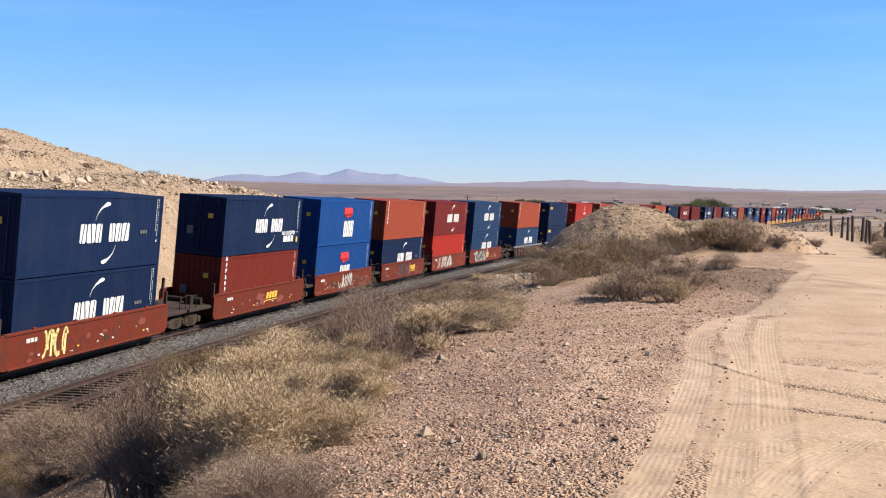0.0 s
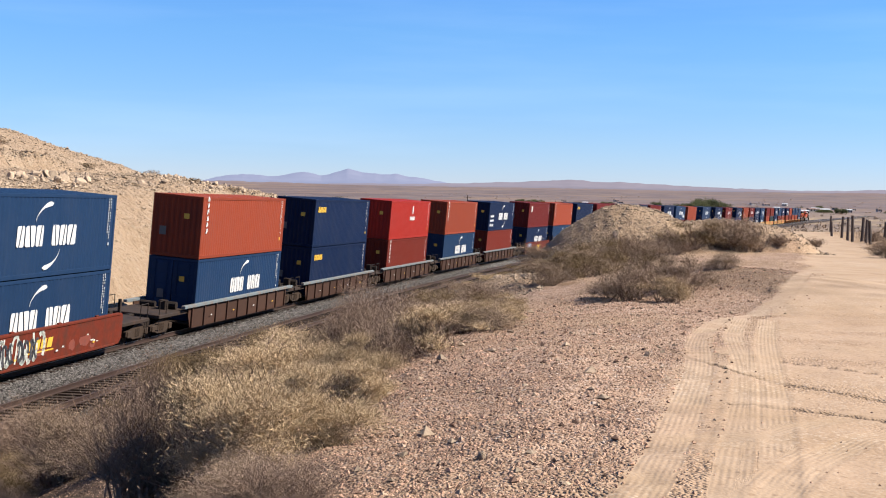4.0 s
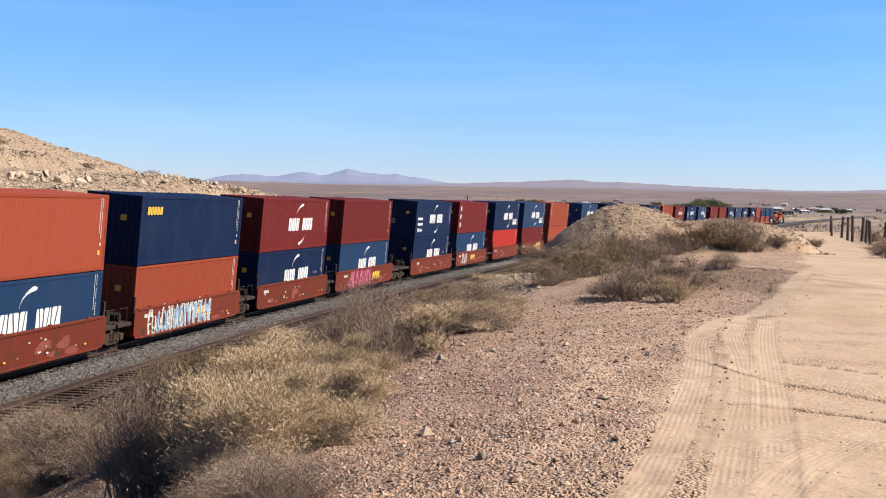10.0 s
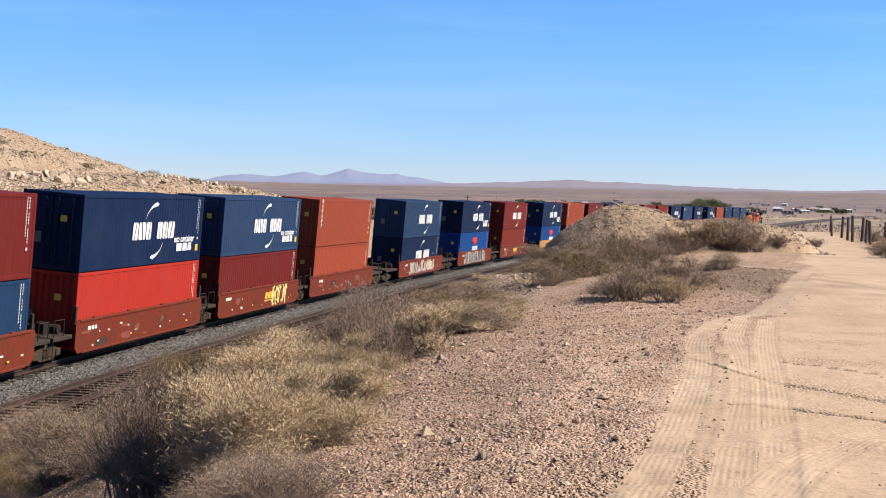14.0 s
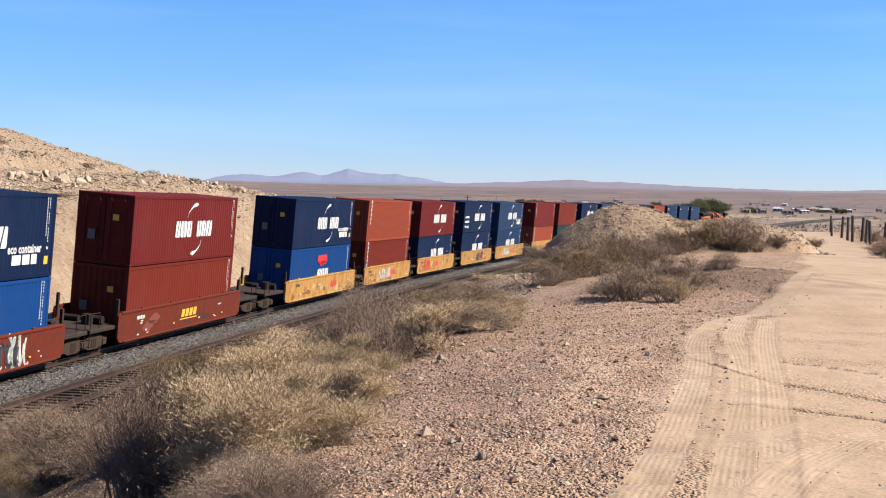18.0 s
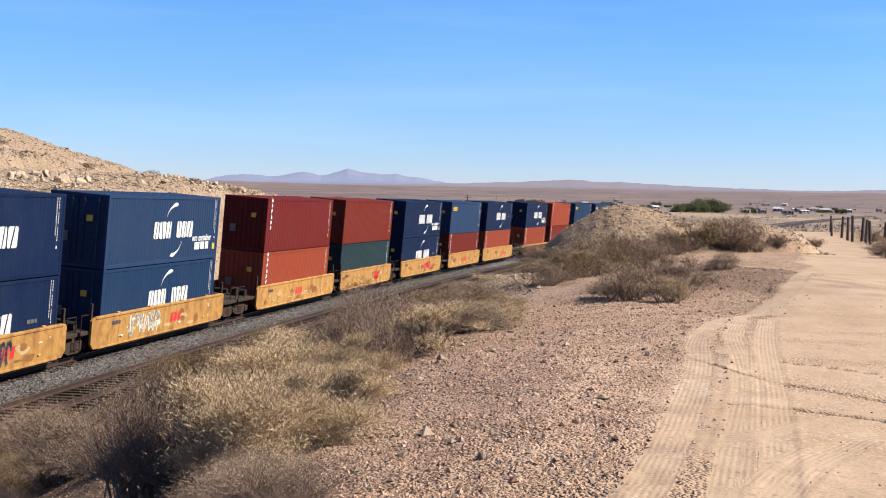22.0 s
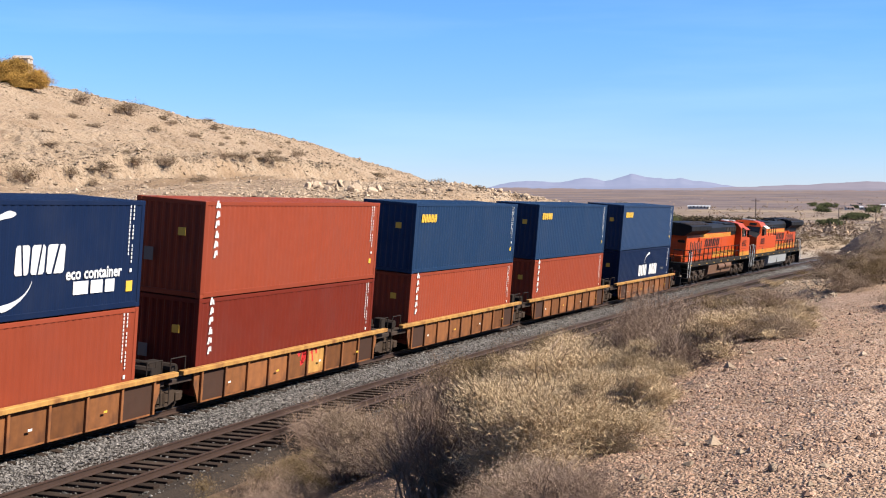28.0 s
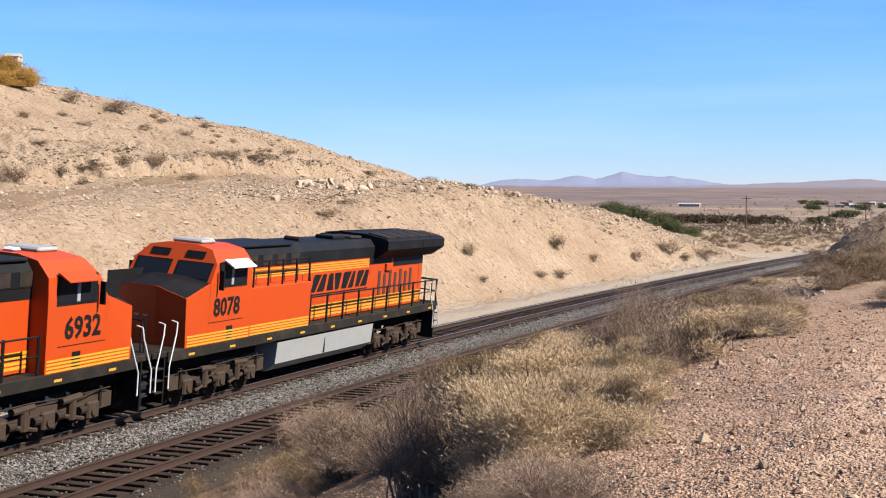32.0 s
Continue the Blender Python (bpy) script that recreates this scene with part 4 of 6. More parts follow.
def container(colour, style, words):
    """A forty-foot box; its near side carries the marks of its style."""
    c = thing("shipping_container", words, "container", "containers on the train")
    part("corrugated_shell", BODY, colour, c)
    part("frame", FRAME, colour, c)
    for x in (-CW + .09, CW - .09):
        for y in (-CL / 2 + .09, CL / 2 - .09):
            for z in (.06, CH - .06):
                part("corner_casting", CASTING, colour, c, at=pose(x + math.copysign(.002, x), y + math.copysign(.002, y), z))
    doors_near = style in ("line", "eco", "big")
    e = -1 if doors_near else 1
    for o in (-1, 1):
        d = part("door", DOOR, colour, c, at=pose(o * .535, e * (CL / 2 - .03), 0, 0, 0, 0 if e < 0 else 180))
        part("lock_gear", RODS, M_STEELDARK if not doors_near else colour, d, "galvanised locking rods")
    part("end_panel", ENDPANEL, colour, c, at=pose(0, -e * (CL / 2 - .03), 0, 0, 0, 180 if e < 0 else 0))
    mid = CH * .5
    if style in ("line", "eco", "line_left"):
        for block in NAME_MARK:
            mark(c, block, M_WHITE, .15, mid)
        mark(c, SWOOSH_UP, M_WHITE, .1, mid)
        mark(c, SWOOSH_LOW, M_WHITE, .6, mid - .05)
        if style == "line" and colour is M_NAVY:
            mark(c, SMALL, M_PLATE, 4.2, mid - .1, .7)
        if style == "eco":
            mark(c, ECO_WORDS, M_WHITE, 4.0, mid - .55)
            mark(c, SMALL, M_WHITE, 4.0, mid - .95, 1.7)
            mark(c, CORNER, M_YELLOWMARK, 5.55, mid - .85, .9)
        if style == "line_left":
            mark(c, LINES, M_WHITE, -4.6, mid - .55, 1.45)
            mark(c, LIGHT_WORDS, M_WHITE, -4.75, mid - .98)
    elif style == "big":
        mark(c, SHIP_MARK, M_REDMARK, 0, mid - .05)
        for block in BIG_LETTERS:
            mark(c, block, M_WHITE, .2, mid - .1)
    elif style == "column":
        tagged(mark(c, COLUMN, M_WHITE, -5.4, mid + .25), kind="stuff")
    elif style == "lease":
        mark(c, LEASE, M_YELLOWMARK, -4.7, CH - .62)
    elif style == "emblem":
        mark(c, EMBLEM, M_WHITE, .4, mid + .2)
    elif style == "panel":
        mark(c, CORNER, M_TAG_PALE, -4.5, CH - .7, 2.0)
    elif style == "patch":
        for k in range(3):
            mark(c, CORNER, M_WHITE, -5.3, CH - .6 - k * .75, 1.2)
    tagged(mark(c, DATA, M_WHITE, 5.5, mid + .3), kind="stuff")
    plate = part("inspection_plate", Shape().box(-.16, .16, -.006, .006, -.2, .2), M_PLATE, c, at=pose(-.62 if e > 0 else -.5, -CL / 2 - .085, 1.2))
    part("inspection_plate", plate.data, M_YELLOWMARK, c, at=pose(.5, -CL / 2 - .085, 1.95) @ Matrix.Diagonal((.8, 1, .6, 1)))
    if style in ("column", "lease", "emblem", "plain"):
        mark(c, CORNER, M_YELLOWMARK, 5.5, mid - .75, .55)
    return c


# well cars
def ringed(sh, a, b, r, sides=14):
    return sh.rod(a, b, r, r, sides)


WHEEL = Shape()
ringed(WHEEL, (-.07, 0, 0), (.07, 0, 0), .42, 18)
ringed(WHEEL, (.05, 0, 0), (.11, 0, 0), .15)
WHEEL = WHEEL.mesh("wheel")
AXLE = ringed(Shape(), (-.75, 0, 0), (.75, 0, 0), .08, 8).mesh("axle")
SIDEFRAME = Shape()
SIDEFRAME.prism([(-1.15, .36), (-1.15, .56), (-.75, .62), (-.35, .78), (.35, .78), (.75, .62), (1.15, .56), (1.15, .36), (.8, .34), (.4, .2), (-.4, .2), (-.8, .34)], 0, -.07, .07)
for yy in (-.89, .89):
    SIDEFRAME.box(-.1, .12, yy - .16, yy + .16, .3, .56, .02)
for yy in (-.16, 0, .16):
    SIDEFRAME.rod((.06, yy, .3), (.06, yy, .62), .06)
SIDEFRAME = SIDEFRAME.mesh("sideframe")
BOLSTER = Shape().box(-1.05, 1.05, -.2, .2, .5, .75, .03).mesh("bolster")


def bogie(parent, y):
    for o in (-1, 1):
        part("sideframe", SIDEFRAME, M_BOGIE, parent, at=pose(o * 1.02, y, 0, 0, 0, 0 if o > 0 else 180))
    part("bolster", BOLSTER, M_STEELDARK, parent, at=pose(0, y, 0))
    for e in (-.89, .89):
        part("axle", AXLE, M_STEELDARK, parent, at=pose(0, y + e, .42))
        for o in (-1, 1):
            part("wheel", WHEEL, M_STEELDARK, parent, at=pose(o * .79, y + e, .42, 0, 0, 0 if o > 0 else 180))


def side_smooth(length):
    sh = Shape()
    h = length / 2
    # deep plate with rounded ends, stepped up over the bogies
    out = [(-h, .52), (-h + .25, .3), (h - .25, .3), (h, .52), (h, 1.40), (h - .1, 1.5), (-h + .1, 1.5), (-h, 1.40)]
    sh.prism(out, 0, -.045, .045)
    sh.box(-.07, .075, -h + .3, h - .3, 1.43, 1.53, .015)
    sh.box(-.06, .075, -h + .6, h - .6, .27, .36, .015)
    return sh.mesh("side_plate")


def side_ribbed(length):
    sh = Shape()
    h = length / 2
    sh.prism([(-h, .75), (-h + .3, .16), (h - .3, .16), (h, .75), (h, 1.14), (-h, 1.14)], 0, -.045, .0)
    n = 9
    for i in range(n + 1):
        y = -h + .35 + i * (length - .7) / n
        sh.box(0, .085, y - .05, y + .05, .18, 1.13, .012)
    return sh.mesh("side_plate")


def rib_panels(length):
    """The bays between the ribs, as (place along, mesh)."""
    h, n, out = length / 2, 9, []
    bay = (length - .7) / n
    me = Shape().box(0, .006, -bay / 2 + .055, bay / 2 - .055, .22, 1.11).mesh("panel")
    return [(-h + .35 + (i + .5) * bay, me) for i in range(n)]


def chord_ribbed(length):
    h = length / 2
    return Shape().box(-.06, .13, -h - .75, h + .75, 1.13, 1.27, .015).mesh("top_chord")


def stroke(pts, half):
    """A flat brush stroke along a line, as a row of quads."""
    out = []
    for (ax, ay), (bx, by) in zip(pts, pts[1:]):
        ln = math.hypot(bx - ax, by - ay) or 1
        nx, ny = -(by - ay) / ln * half, (bx - ax) / ln * half
        ex, ey = (bx - ax) / ln * half * .6, (by - ay) / ln * half * .6
        out.append([(ax - nx - ex, ay - ny - ey), (bx - nx + ex, by - ny + ey), (bx + nx + ex, by + ny + ey), (ax + nx - ex, ay + ny - ey)])
    return out


def tag_shapes(seed, w, h):
    """Sprayed curls and slashes in a row; no word in them."""
    r = random.Random(seed)
    polys, x = [], -w / 2
    while x < w / 2 - .2:
        ww = r.uniform(.32, .55)
        turn, sweep_, cx, cy = r.uniform(0, 6.3), r.choice((-1, 1)) * r.uniform(2.6, 4.6), x + ww / 2, r.uniform(-.06, .06) * h
        curl = [(cx + ww * .46 * math.cos(turn + sweep_ * k / 7), cy + h * .46 * math.sin(turn + sweep_ * k / 7)) for k in range(8)]
        polys += stroke(curl, r.uniform(.05, .09))
        if r.random() < .6:
            polys += stroke([(cx + r.uniform(-.1, .1), cy - h * .45), (cx + r.uniform(-.2, .2), cy + h * r.uniform(.2, .5))], r.uniform(.04, .08))
        x += ww + .04
    return flat(polys, "spray_tag")


TAG_SIZES = {0: (2.0, 1.0, -3.4), 3: (4.2, .95, .2), 4: (5.0, .9, -1.5), 5: (5.5, 1.0, -2), 11: (2.4, 1.1, -5.0), 13: (7.5, 1.2, -1.2), 15: (5.6, 1.15, -1.6), 17: (2.2, .9, -3.2),
             19: (2.6, 1.1, 3.0), 21: (8.0, .9, 0), 22: (9.0, 1.15, 0), 26: (2.4, .8, -3.5), 30: (1.5, .5, 2.6), 31: (1.5, .5, 2.4), 35: (1.5, .5, .8)}


def well_car(kind, colour, chord, words, gap_a, gap_b, tag=None, seed=0):
    """One well of a double-stack car. gap_a, gap_b: room to the next unit before and after it."""
    c = thing("well_car", words, "railway car", "well cars of the train")
    ln = CL + .5 + min(1.6, max(0, (gap_a + gap_b) / 2 - 3.3))
    key = ("smooth", "ribbed")[kind == "ribbed"]
    mesh = side_smooth(ln) if key == "smooth" else side_ribbed(ln)
    for o in (-1, 1):
        side = part("side_plate", mesh, colour, c, at=pose(o * 1.36, 0, 0, 0, 0, 0 if o > 0 else 180))
        if key == "ribbed":
            for i, (y, me) in enumerate(rib_panels(ln)):
                part("panel", me, M_WELL_YELLOW if tag and i == 5 else M_WELL_BROWN if i in (0, 8) else colour, side, at=pose(.001, y, 0))
            part("top_chord", chord_ribbed(ln), chord, c, at=pose(o * 1.36, 0, 0, 0, 0, 0 if o > 0 else 180))
    part("well_floor", Shape().box(-1.3, 1.3, -ln / 2 + .6, ln / 2 - .6, .27, .35, .01), M_STEELDARK, c)
    for e, gap in ((-1, gap_a), (1, gap_b)):
        end = ln / 2 + max(.35, (gap - (ln - CL)) / 2 - .12)
        deck = Shape()
        a, b = sorted((e * (ln / 2 - .25), e * end))
        deck.box(-1.28, 1.28, a, b, .86, 1.02, .02)
        deck.box(-.45, .45, a, b, .55, .9, .02)
        part("end_deck", deck, M_DECK, c)
        y = e * (end - .1)
        for x in (-1.22, 1.22):
            rail_ = Shape().bar([(x, y - e * .75, 1.0), (x, y - e * .75, 1.62), (x, y, 1.62), (x, y, 1.0)], .02)
            part("hand_rail", rail_, M_STEELDARK, c)
            ladder = Shape()
            for z in (.35, .62, .9):
                ladder.bar([(x - math.copysign(.34, x), y, z), (x, y, z)], .016)
            for x2 in (x, x - math.copysign(.34, x)):
                ladder.rod((x2, y, .3), (x2, y, 1.0), .016)
            part("ladder", ladder, M_STEELDARK, c)
        part("brake_cylinder", Shape().rod((.2, e * (ln / 2 + .35), 1.2), (.9, e * (ln / 2 + .35), 1.2), .17, .17, 10), M_STEELDARK, c)
        part("air_tank", Shape().rod((-.9, e * (ln / 2 + .15), 1.15), (-.2, e * (ln / 2 + .15), 1.15), .13, .13, 10), M_STEELDARK, c)
        part("valve_box", Shape().box(.25, .6, min(e * (ln / 2 + .55), e * (ln / 2 + .9)), max(e * (ln / 2 + .55), e * (ln / 2 + .9)), 1.0, 1.45, .03), M_STEELDARK, c)
        if gap > 5.5:
            part("coupler", Shape().box(-.12, .12, min(e * end, e * (end + .45)), max(e * end, e * (end + .45)), .72, .98, .03), M_STEELDARK, c)
            bogie(c, e * (end - .75))
    if gap_b <= 5.5:
        bogie(c, CL / 2 + gap_b / 2)
    for k in range(4):
        part("reflector", CORNER, M_YELLOWMARK if k % 2 else M_WHITE, c, at=Matrix.LocRotScale((1.455 if kind != "ribbed" else 1.468, -4.5 + 3 * k, .62), None, (1, .5, .2)))
    r = random.Random(seed + 900)
    stencil = []
    for _ in range(9):
        a, b = r.uniform(-5.9, 5.6), r.uniform(.42, 1.15)
        stencil.append(quad(a, b, r.uniform(.05, .28), r.uniform(.03, .07)))
    tagged(part("stencil", flat(stencil, "stencil"), M_TAG_PALE if kind != "ribbed" else M_WELL_YELLOW, c, at=pose(1.409 if kind != "ribbed" else 1.3645, 0, 0)), kind="stuff")
    part("number_mark", SMALL, M_TAG_DARK if colour is M_WELL_YELLOW else M_TAG_PALE, c, at=Matrix.LocRotScale((1.412 if kind != "ribbed" else 1.37, -5.0, 1.1), None, (1, .75, .75)))
    if kind != "ribbed":
        # worn repaints, the owner's slanting bars and brackets along the top edge
        for i in range(9):
            a, b = r.uniform(-5.8, 4.6), r.uniform(.36, .95)
            tone = r.choice((M_WORN_PALE, M_RUST_STAIN, M_RUST_STAIN)) if colour is M_WELL_YELLOW else r.choice((M_WELL_BROWN, M_WORN_RED, M_WORN_RED))
            wide, tall = r.uniform(.12, .6), r.uniform(.05, .22)
            p = [(a + wide * r.uniform(.7, 1.2) * math.cos(j * .628), b + .1 + tall * r.uniform(.6, 1.2) * math.sin(j * .628)) for j in range(10)]
            part("worn_patch", flat([p], "worn_patch"), tone, c, at=pose(1.4065 + .0004 * i, 0, 0))
        if seed % 2 or colour is M_WELL_YELLOW:
            bars = [quad(x, 0, .3, .42, .1) for x in (0, .42, .84)] if colour is M_WELL_YELLOW else [quad(x, .12, .36, .34, .1) for x in (0, .46, .92, 1.38)] + [quad(-.1, 0, 2.0, .05)]
            part("owner_mark", flat(bars, "owner_mark"), M_REDMARK if colour is M_WELL_YELLOW else M_YELLOWMARK, c, at=pose(1.4105, 1.6 - 1.1 * (seed % 3), .68))
        for y in (-4.8, -1.7, 1.7, 4.8):
            part("bracket", Shape().box(1.33, 1.42, y - .12, y + .12, 1.5, 1.59, .02), colour, c)
        for o in (-1, 1):
            for e in (-1, 1):
                part("end_post", Shape().box(min(o * 1.22, o * 1.34), max(o * 1.22, o * 1.34), e * (ln / 2 - .1) - .06, e * (ln / 2 - .1) + .06, 1.1, 2.05, .015), M_DECK, c)
    if tag:
        wide, tall, along = TAG_SIZES.get(seed, (3.0, .8, -2.2 + 1.1 * (seed % 4)))
        tagged(part("spray_tag", tag_shapes(seed, wide, tall), tag, c, at=pose(1.413 if kind != "ribbed" else 1.368, along, .9)), kind="stuff")
        if seed in (5, 13, 22):
            tagged(part("spray_tag", tag_shapes(seed + 50, wide * .8, tall * .7), M_TAG_BLUE if seed == 13 else M_TAG_DARK, c, at=pose(1.4165, along + .2, .86)), kind="stuff")
    return c


PAINTS = dict(n=(M_NAVY, "navy blue"), s=(M_SLATE, "slate blue"), b=(M_BLUE, "bright blue"), t=(M_STEEL, "steel blue"), d=(M_DARKRED, "dark red"),
              r=(M_RED, "bright red"), o=(M_RUST, "orange-red"), w=(M_BROWNRED, "brownish red"), g=(M_TEAL, "dark teal"))
STYLES = dict(line="with white bars and swooshes", eco="with swooshes and small white words", line_left="with swooshes and small white lines",
              big="with red emblem over white blocks", column="with a column of white marks", lease="with a yellow corner mark",
              emblem="with a small white emblem", panel="with a square white panel", patch="with three white patches", plain="with plain corrugated sides")
# start of the containers along the track at 0 s, upper and lower container, car and sprayed tag
CONSIST = (
    (40.28, "n line", "n line", "red", M_TAG_YELLOW), (60.16, "n eco", "w column", "red", None), (76.07, "b big", "b big", "red", M_TAG_PALE),
    (91.68, "o column", "n line", "red", M_TAG_DARK), (107.28, "d line", "r plain", "red", M_TAG_PALE), (122.63, "t line", "t line", "red", M_TAG_PALE),
    (144.14, "o column", "t line", "brown", None), (162.04, "n lease", "n lease", "brown", None), (180.2, "r emblem", "w column", "brown", None),
    (198.46, "o column", "t line", "brown", None), (216.45, "n line_left", "w plain", "brown", None), (236.9, "d panel", "n line", "red", M_TAG_BLUE),
    (252.49, "o column", "t line", "red", None), (267.86, "n lease", "o plain", "red", M_TAG_PALE), (283.25, "d line", "n line", "red", None),
    (298.74, "d plain", "t line", "red", M_TAG_PINK), (318.6, "n line_left", "n line", "red", None), (333.84, "d patch", "t line", "red", M_TAG_PALE),
    (349.67, "n eco", "r plain", "red", None), (364.64, "s eco", "d plain", "red", M_TAG_YELLOW), (380.4, "o column", "o plain", "red", None),
    (402.07, "s line", "n line", "red", M_TAG_PALE), (422.4, "n eco", "b big", "red", M_TAG_PALE), (441.28, "d line", "w plain", "red", None),
    (462.96, "n eco", "b big", "yellow", None), (478.87, "o column", "w column", "yellow", M_TAG_PALE), (494.2, "d line", "n line", "yellow", M_REDMARK),
    (510.2, "n line_left", "n line", "yellow", M_TAG_DARK), (526.0, "s eco", "t line", "yellow", M_TAG_PALE), (545.25, "d column", "o column", "yellow", None),
    (560.29, "w plain", "g plain", "yellow", M_REDMARK), (576.27, "n eco", "n line", "yellow", M_REDMARK), (592.1, "s lease", "w column", "yellow", None),
    (607.25, "n line", "o column", "yellow", None), (627.45, "n eco", "o column", "ribbed", None), (642.7, "o column", "w column", "ribbed", M_REDMARK),
    (658.4, "t lease", "o column", "ribbed", None), (673.9, "t lease", "o column", "ribbed", None), (689.68, "s lease", "n line", "ribbed", None))
CARS = dict(red=("smooth", M_WELL_RED, M_STEELDARK, "faded oxide-red well car with deep plain sides"),
            yellow=("smooth", M_WELL_YELLOW, M_WELL_BROWN, "rusty yellow well car with deep plain sides"),
            brown=("ribbed", M_WELL_BROWN, M_CHORD, "rusted brown well car with a pale blue chord"),
            ribbed=("ribbed", M_RIB_PANEL, M_WELL_YELLOW, "ochre well car with ribbed sides and yellow chord"))
MOVING = []       # things of the train and their place along the track at 0 s, and their height
starts = [c[0] for c in CONSIST] + [704.6]
BUILT = {}
for k, (s0, upper, lower, car, tag) in enumerate(CONSIST):
    gap_a = s0 - starts[k - 1] - CL if k else 7.6
    gap_b = min(starts[k + 1] - s0 - CL, 8.5)
    kind, colour, chord, words = CARS[car]
    if tag is not None:
        words += ", sprayed"
    MOVING.append((well_car(kind, colour, chord, words, min(gap_a, 8.5), gap_b, tag, k), s0 + CL / 2, 0.0))
    for level, spec in ((0, lower), (1, upper)):
        c, style = spec.split()
        place = "stacked on top" if level else "in a well"
        if (c, style, level) in BUILT:
            box = copy_thing(BUILT[c, style, level], Matrix())
        else:
            box = container(PAINTS[c][0], style, f"{PAINTS[c][1]} container {STYLES[style]}, {place}")
            BUILT[c, style, level] = box
        MOVING.append((box, s0 + CL / 2, FLOOR + level * (CH + .012)))


# locomotives
def both_sides(name, shape_or_mesh, mat, parent, x, y, z, mirror_along=True):
    """The same flat mark or panel on each flank."""
    me = shape_or_mesh.mesh(name) if isinstance(shape_or_mesh, Shape) else shape_or_mesh
    part(name, me, mat, parent, at=pose(x, y, z))
    part(name, me, mat, parent, at=pose(-x, y, z, 0, 0, 180))


def locomotive(number, tank_mat, modern, words, cab_shift):
    """A six-axle diesel locomotive, cab towards -y, rails at z = 0."""
    loco = thing("locomotive", words, "locomotive", "locomotives of the train")
    frame_ = Shape()
    frame_.box(-1.5, 1.5, -10.0, 10.4, 1.5, 1.83, .02)
    frame_.box(-.6, .6, -10.6, 10.7, 1.0, 1.52, .03)
    for e in (-1, 1):
        frame_.box(-1.45, 1.45, min(e * 9.9, e * 10.7), max(e * 9.9, e * 10.7), 1.66, 1.83, .02)
        frame_.box(-.92, .92, min(e * 10.5, e * 10.72), max(e * 10.5, e * 10.72), .75, 1.7, .02)
    part("underframe", frame_, M_LSILL, loco)
    for y in np.arange(-8.8, 9.8, 2.3):
        both_sides("reflector", Shape().box(0, .006, -.16, .16, 0, .07), M_LYELLOW, loco, 1.501, float(y), 1.60)
    # snow plough, couplers, steps
    for e in (-1, 1):
        plough = Shape().prism([(e * 10.72, .8), (e * 10.78, .22), (e * 10.98, .2), (e * 10.84, .8)], 0, -1.1, 1.1)
        part("plough", plough, M_LBLACK, loco)
        part("coupler", Shape().box(-.14, .14, min(e * 10.7, e * 11.35), max(e * 10.7, e * 11.35), .72, 1.0, .04), M_STEELDARK, loco)
        for k, x in enumerate((-.75, -.6, -.45, .45, .6, .75)):
            hose = Shape().bar([(x, e * 10.74, 1.2), (x, e * 10.92, 1.15), (x + .04, e * (11.0 + .04 * (k % 2)), .85), (x + .02, e * 10.95, .55 + .06 * (k % 3))], .024)
            part("air_hose", hose, M_HOSE if k % 2 else M_LBLACK, loco)
        for o in (-1, 1):
            x0, x1 = sorted((o * .95, o * 1.5))
            for z in (.32, .66, 1.0, 1.34):
                part("step", Shape().box(x0, x1, min(e * 10.2, e * 10.55), max(e * 10.2, e * 10.55), z, z + .04), M_STEELDARK, loco, "worn steel tread")
            part("step_side", Shape().box(x0, x1, min(e * 10.14, e * 10.2), max(e * 10.14, e * 10.2), .28, 1.66), M_LBLACK, loco)
            for yy in (9.98, 10.62):
                grab = Shape().bar([(o * 1.53, e * yy, .75), (o * 1.53, e * yy, 1.4), (o * 1.47, e * (yy - .36), 2.3), (o * 1.45, e * (yy - .42), 2.62), (o * 1.25, e * (yy - .42), 2.66)], .023)
                part("hand_rail", grab, M_WHITE, loco, "white painted grab rail")
        for o in (-1, 1):
            part("end_rail", Shape().bar([(o * 1.1, e * 10.66, 1.83), (o * 1.1, e * 10.66, 2.75), (o * .35, e * 10.66, 2.75), (o * .35, e * 10.66, 1.83)], .024), M_LBLACK, loco)
        part("mu_socket_box", Shape().box(-.2, .2, min(e * 10.6, e * 10.72), max(e * 10.6, e * 10.72), 1.85, 2.2, .02), M_LBLACK, loco)
    # nose and cab
    before = set(loco.children)
    tip = [(-1.46, -9.2, 3.28), (-.5, -9.34, 3.58), (.5, -9.34, 3.58), (1.46, -9.2, 3.28)]
    base = [(-1.5, -7.98, 3.66), (-.5, -7.9, 3.80), (.5, -7.9, 3.80), (1.5, -7.98, 3.66)]
    foot = [(-1.5, -9.2, 1.83), (-.5, -9.3, 1.83), (.5, -9.3, 1.83), (1.5, -9.2, 1.83), (1.5, -7.98, 1.83), (-1.5, -7.98, 1.83)]
    part("nose", Shape().add(tip + base + foot, [(8, 9, 1, 0), (9, 10, 2, 1), (10, 11, 3, 2), (0, 1, 5, 4), (1, 2, 6, 5), (2, 3, 7, 6), (11, 12, 7, 3), (8, 0, 4, 13)]), M_ORANGE, loco)
    panel = [(x * .985, y + .01, z + .012) for x, y, z in tip] + [(x * .985, y - .02, z + .012) for x, y, z in base]
    part("anti_glare_panel", Shape().add(panel, [(0, 1, 5, 4), (1, 2, 6, 5), (2, 3, 7, 6)]), M_LBLACK, loco, "black anti-glare panel")
    cab = Shape()
    low = [(-1.5, 1.83), (1.5, 1.83), (1.5, 3.66), (-1.5, 3.66)]
    cab.prism(low, 1, -8.0, -5.55)
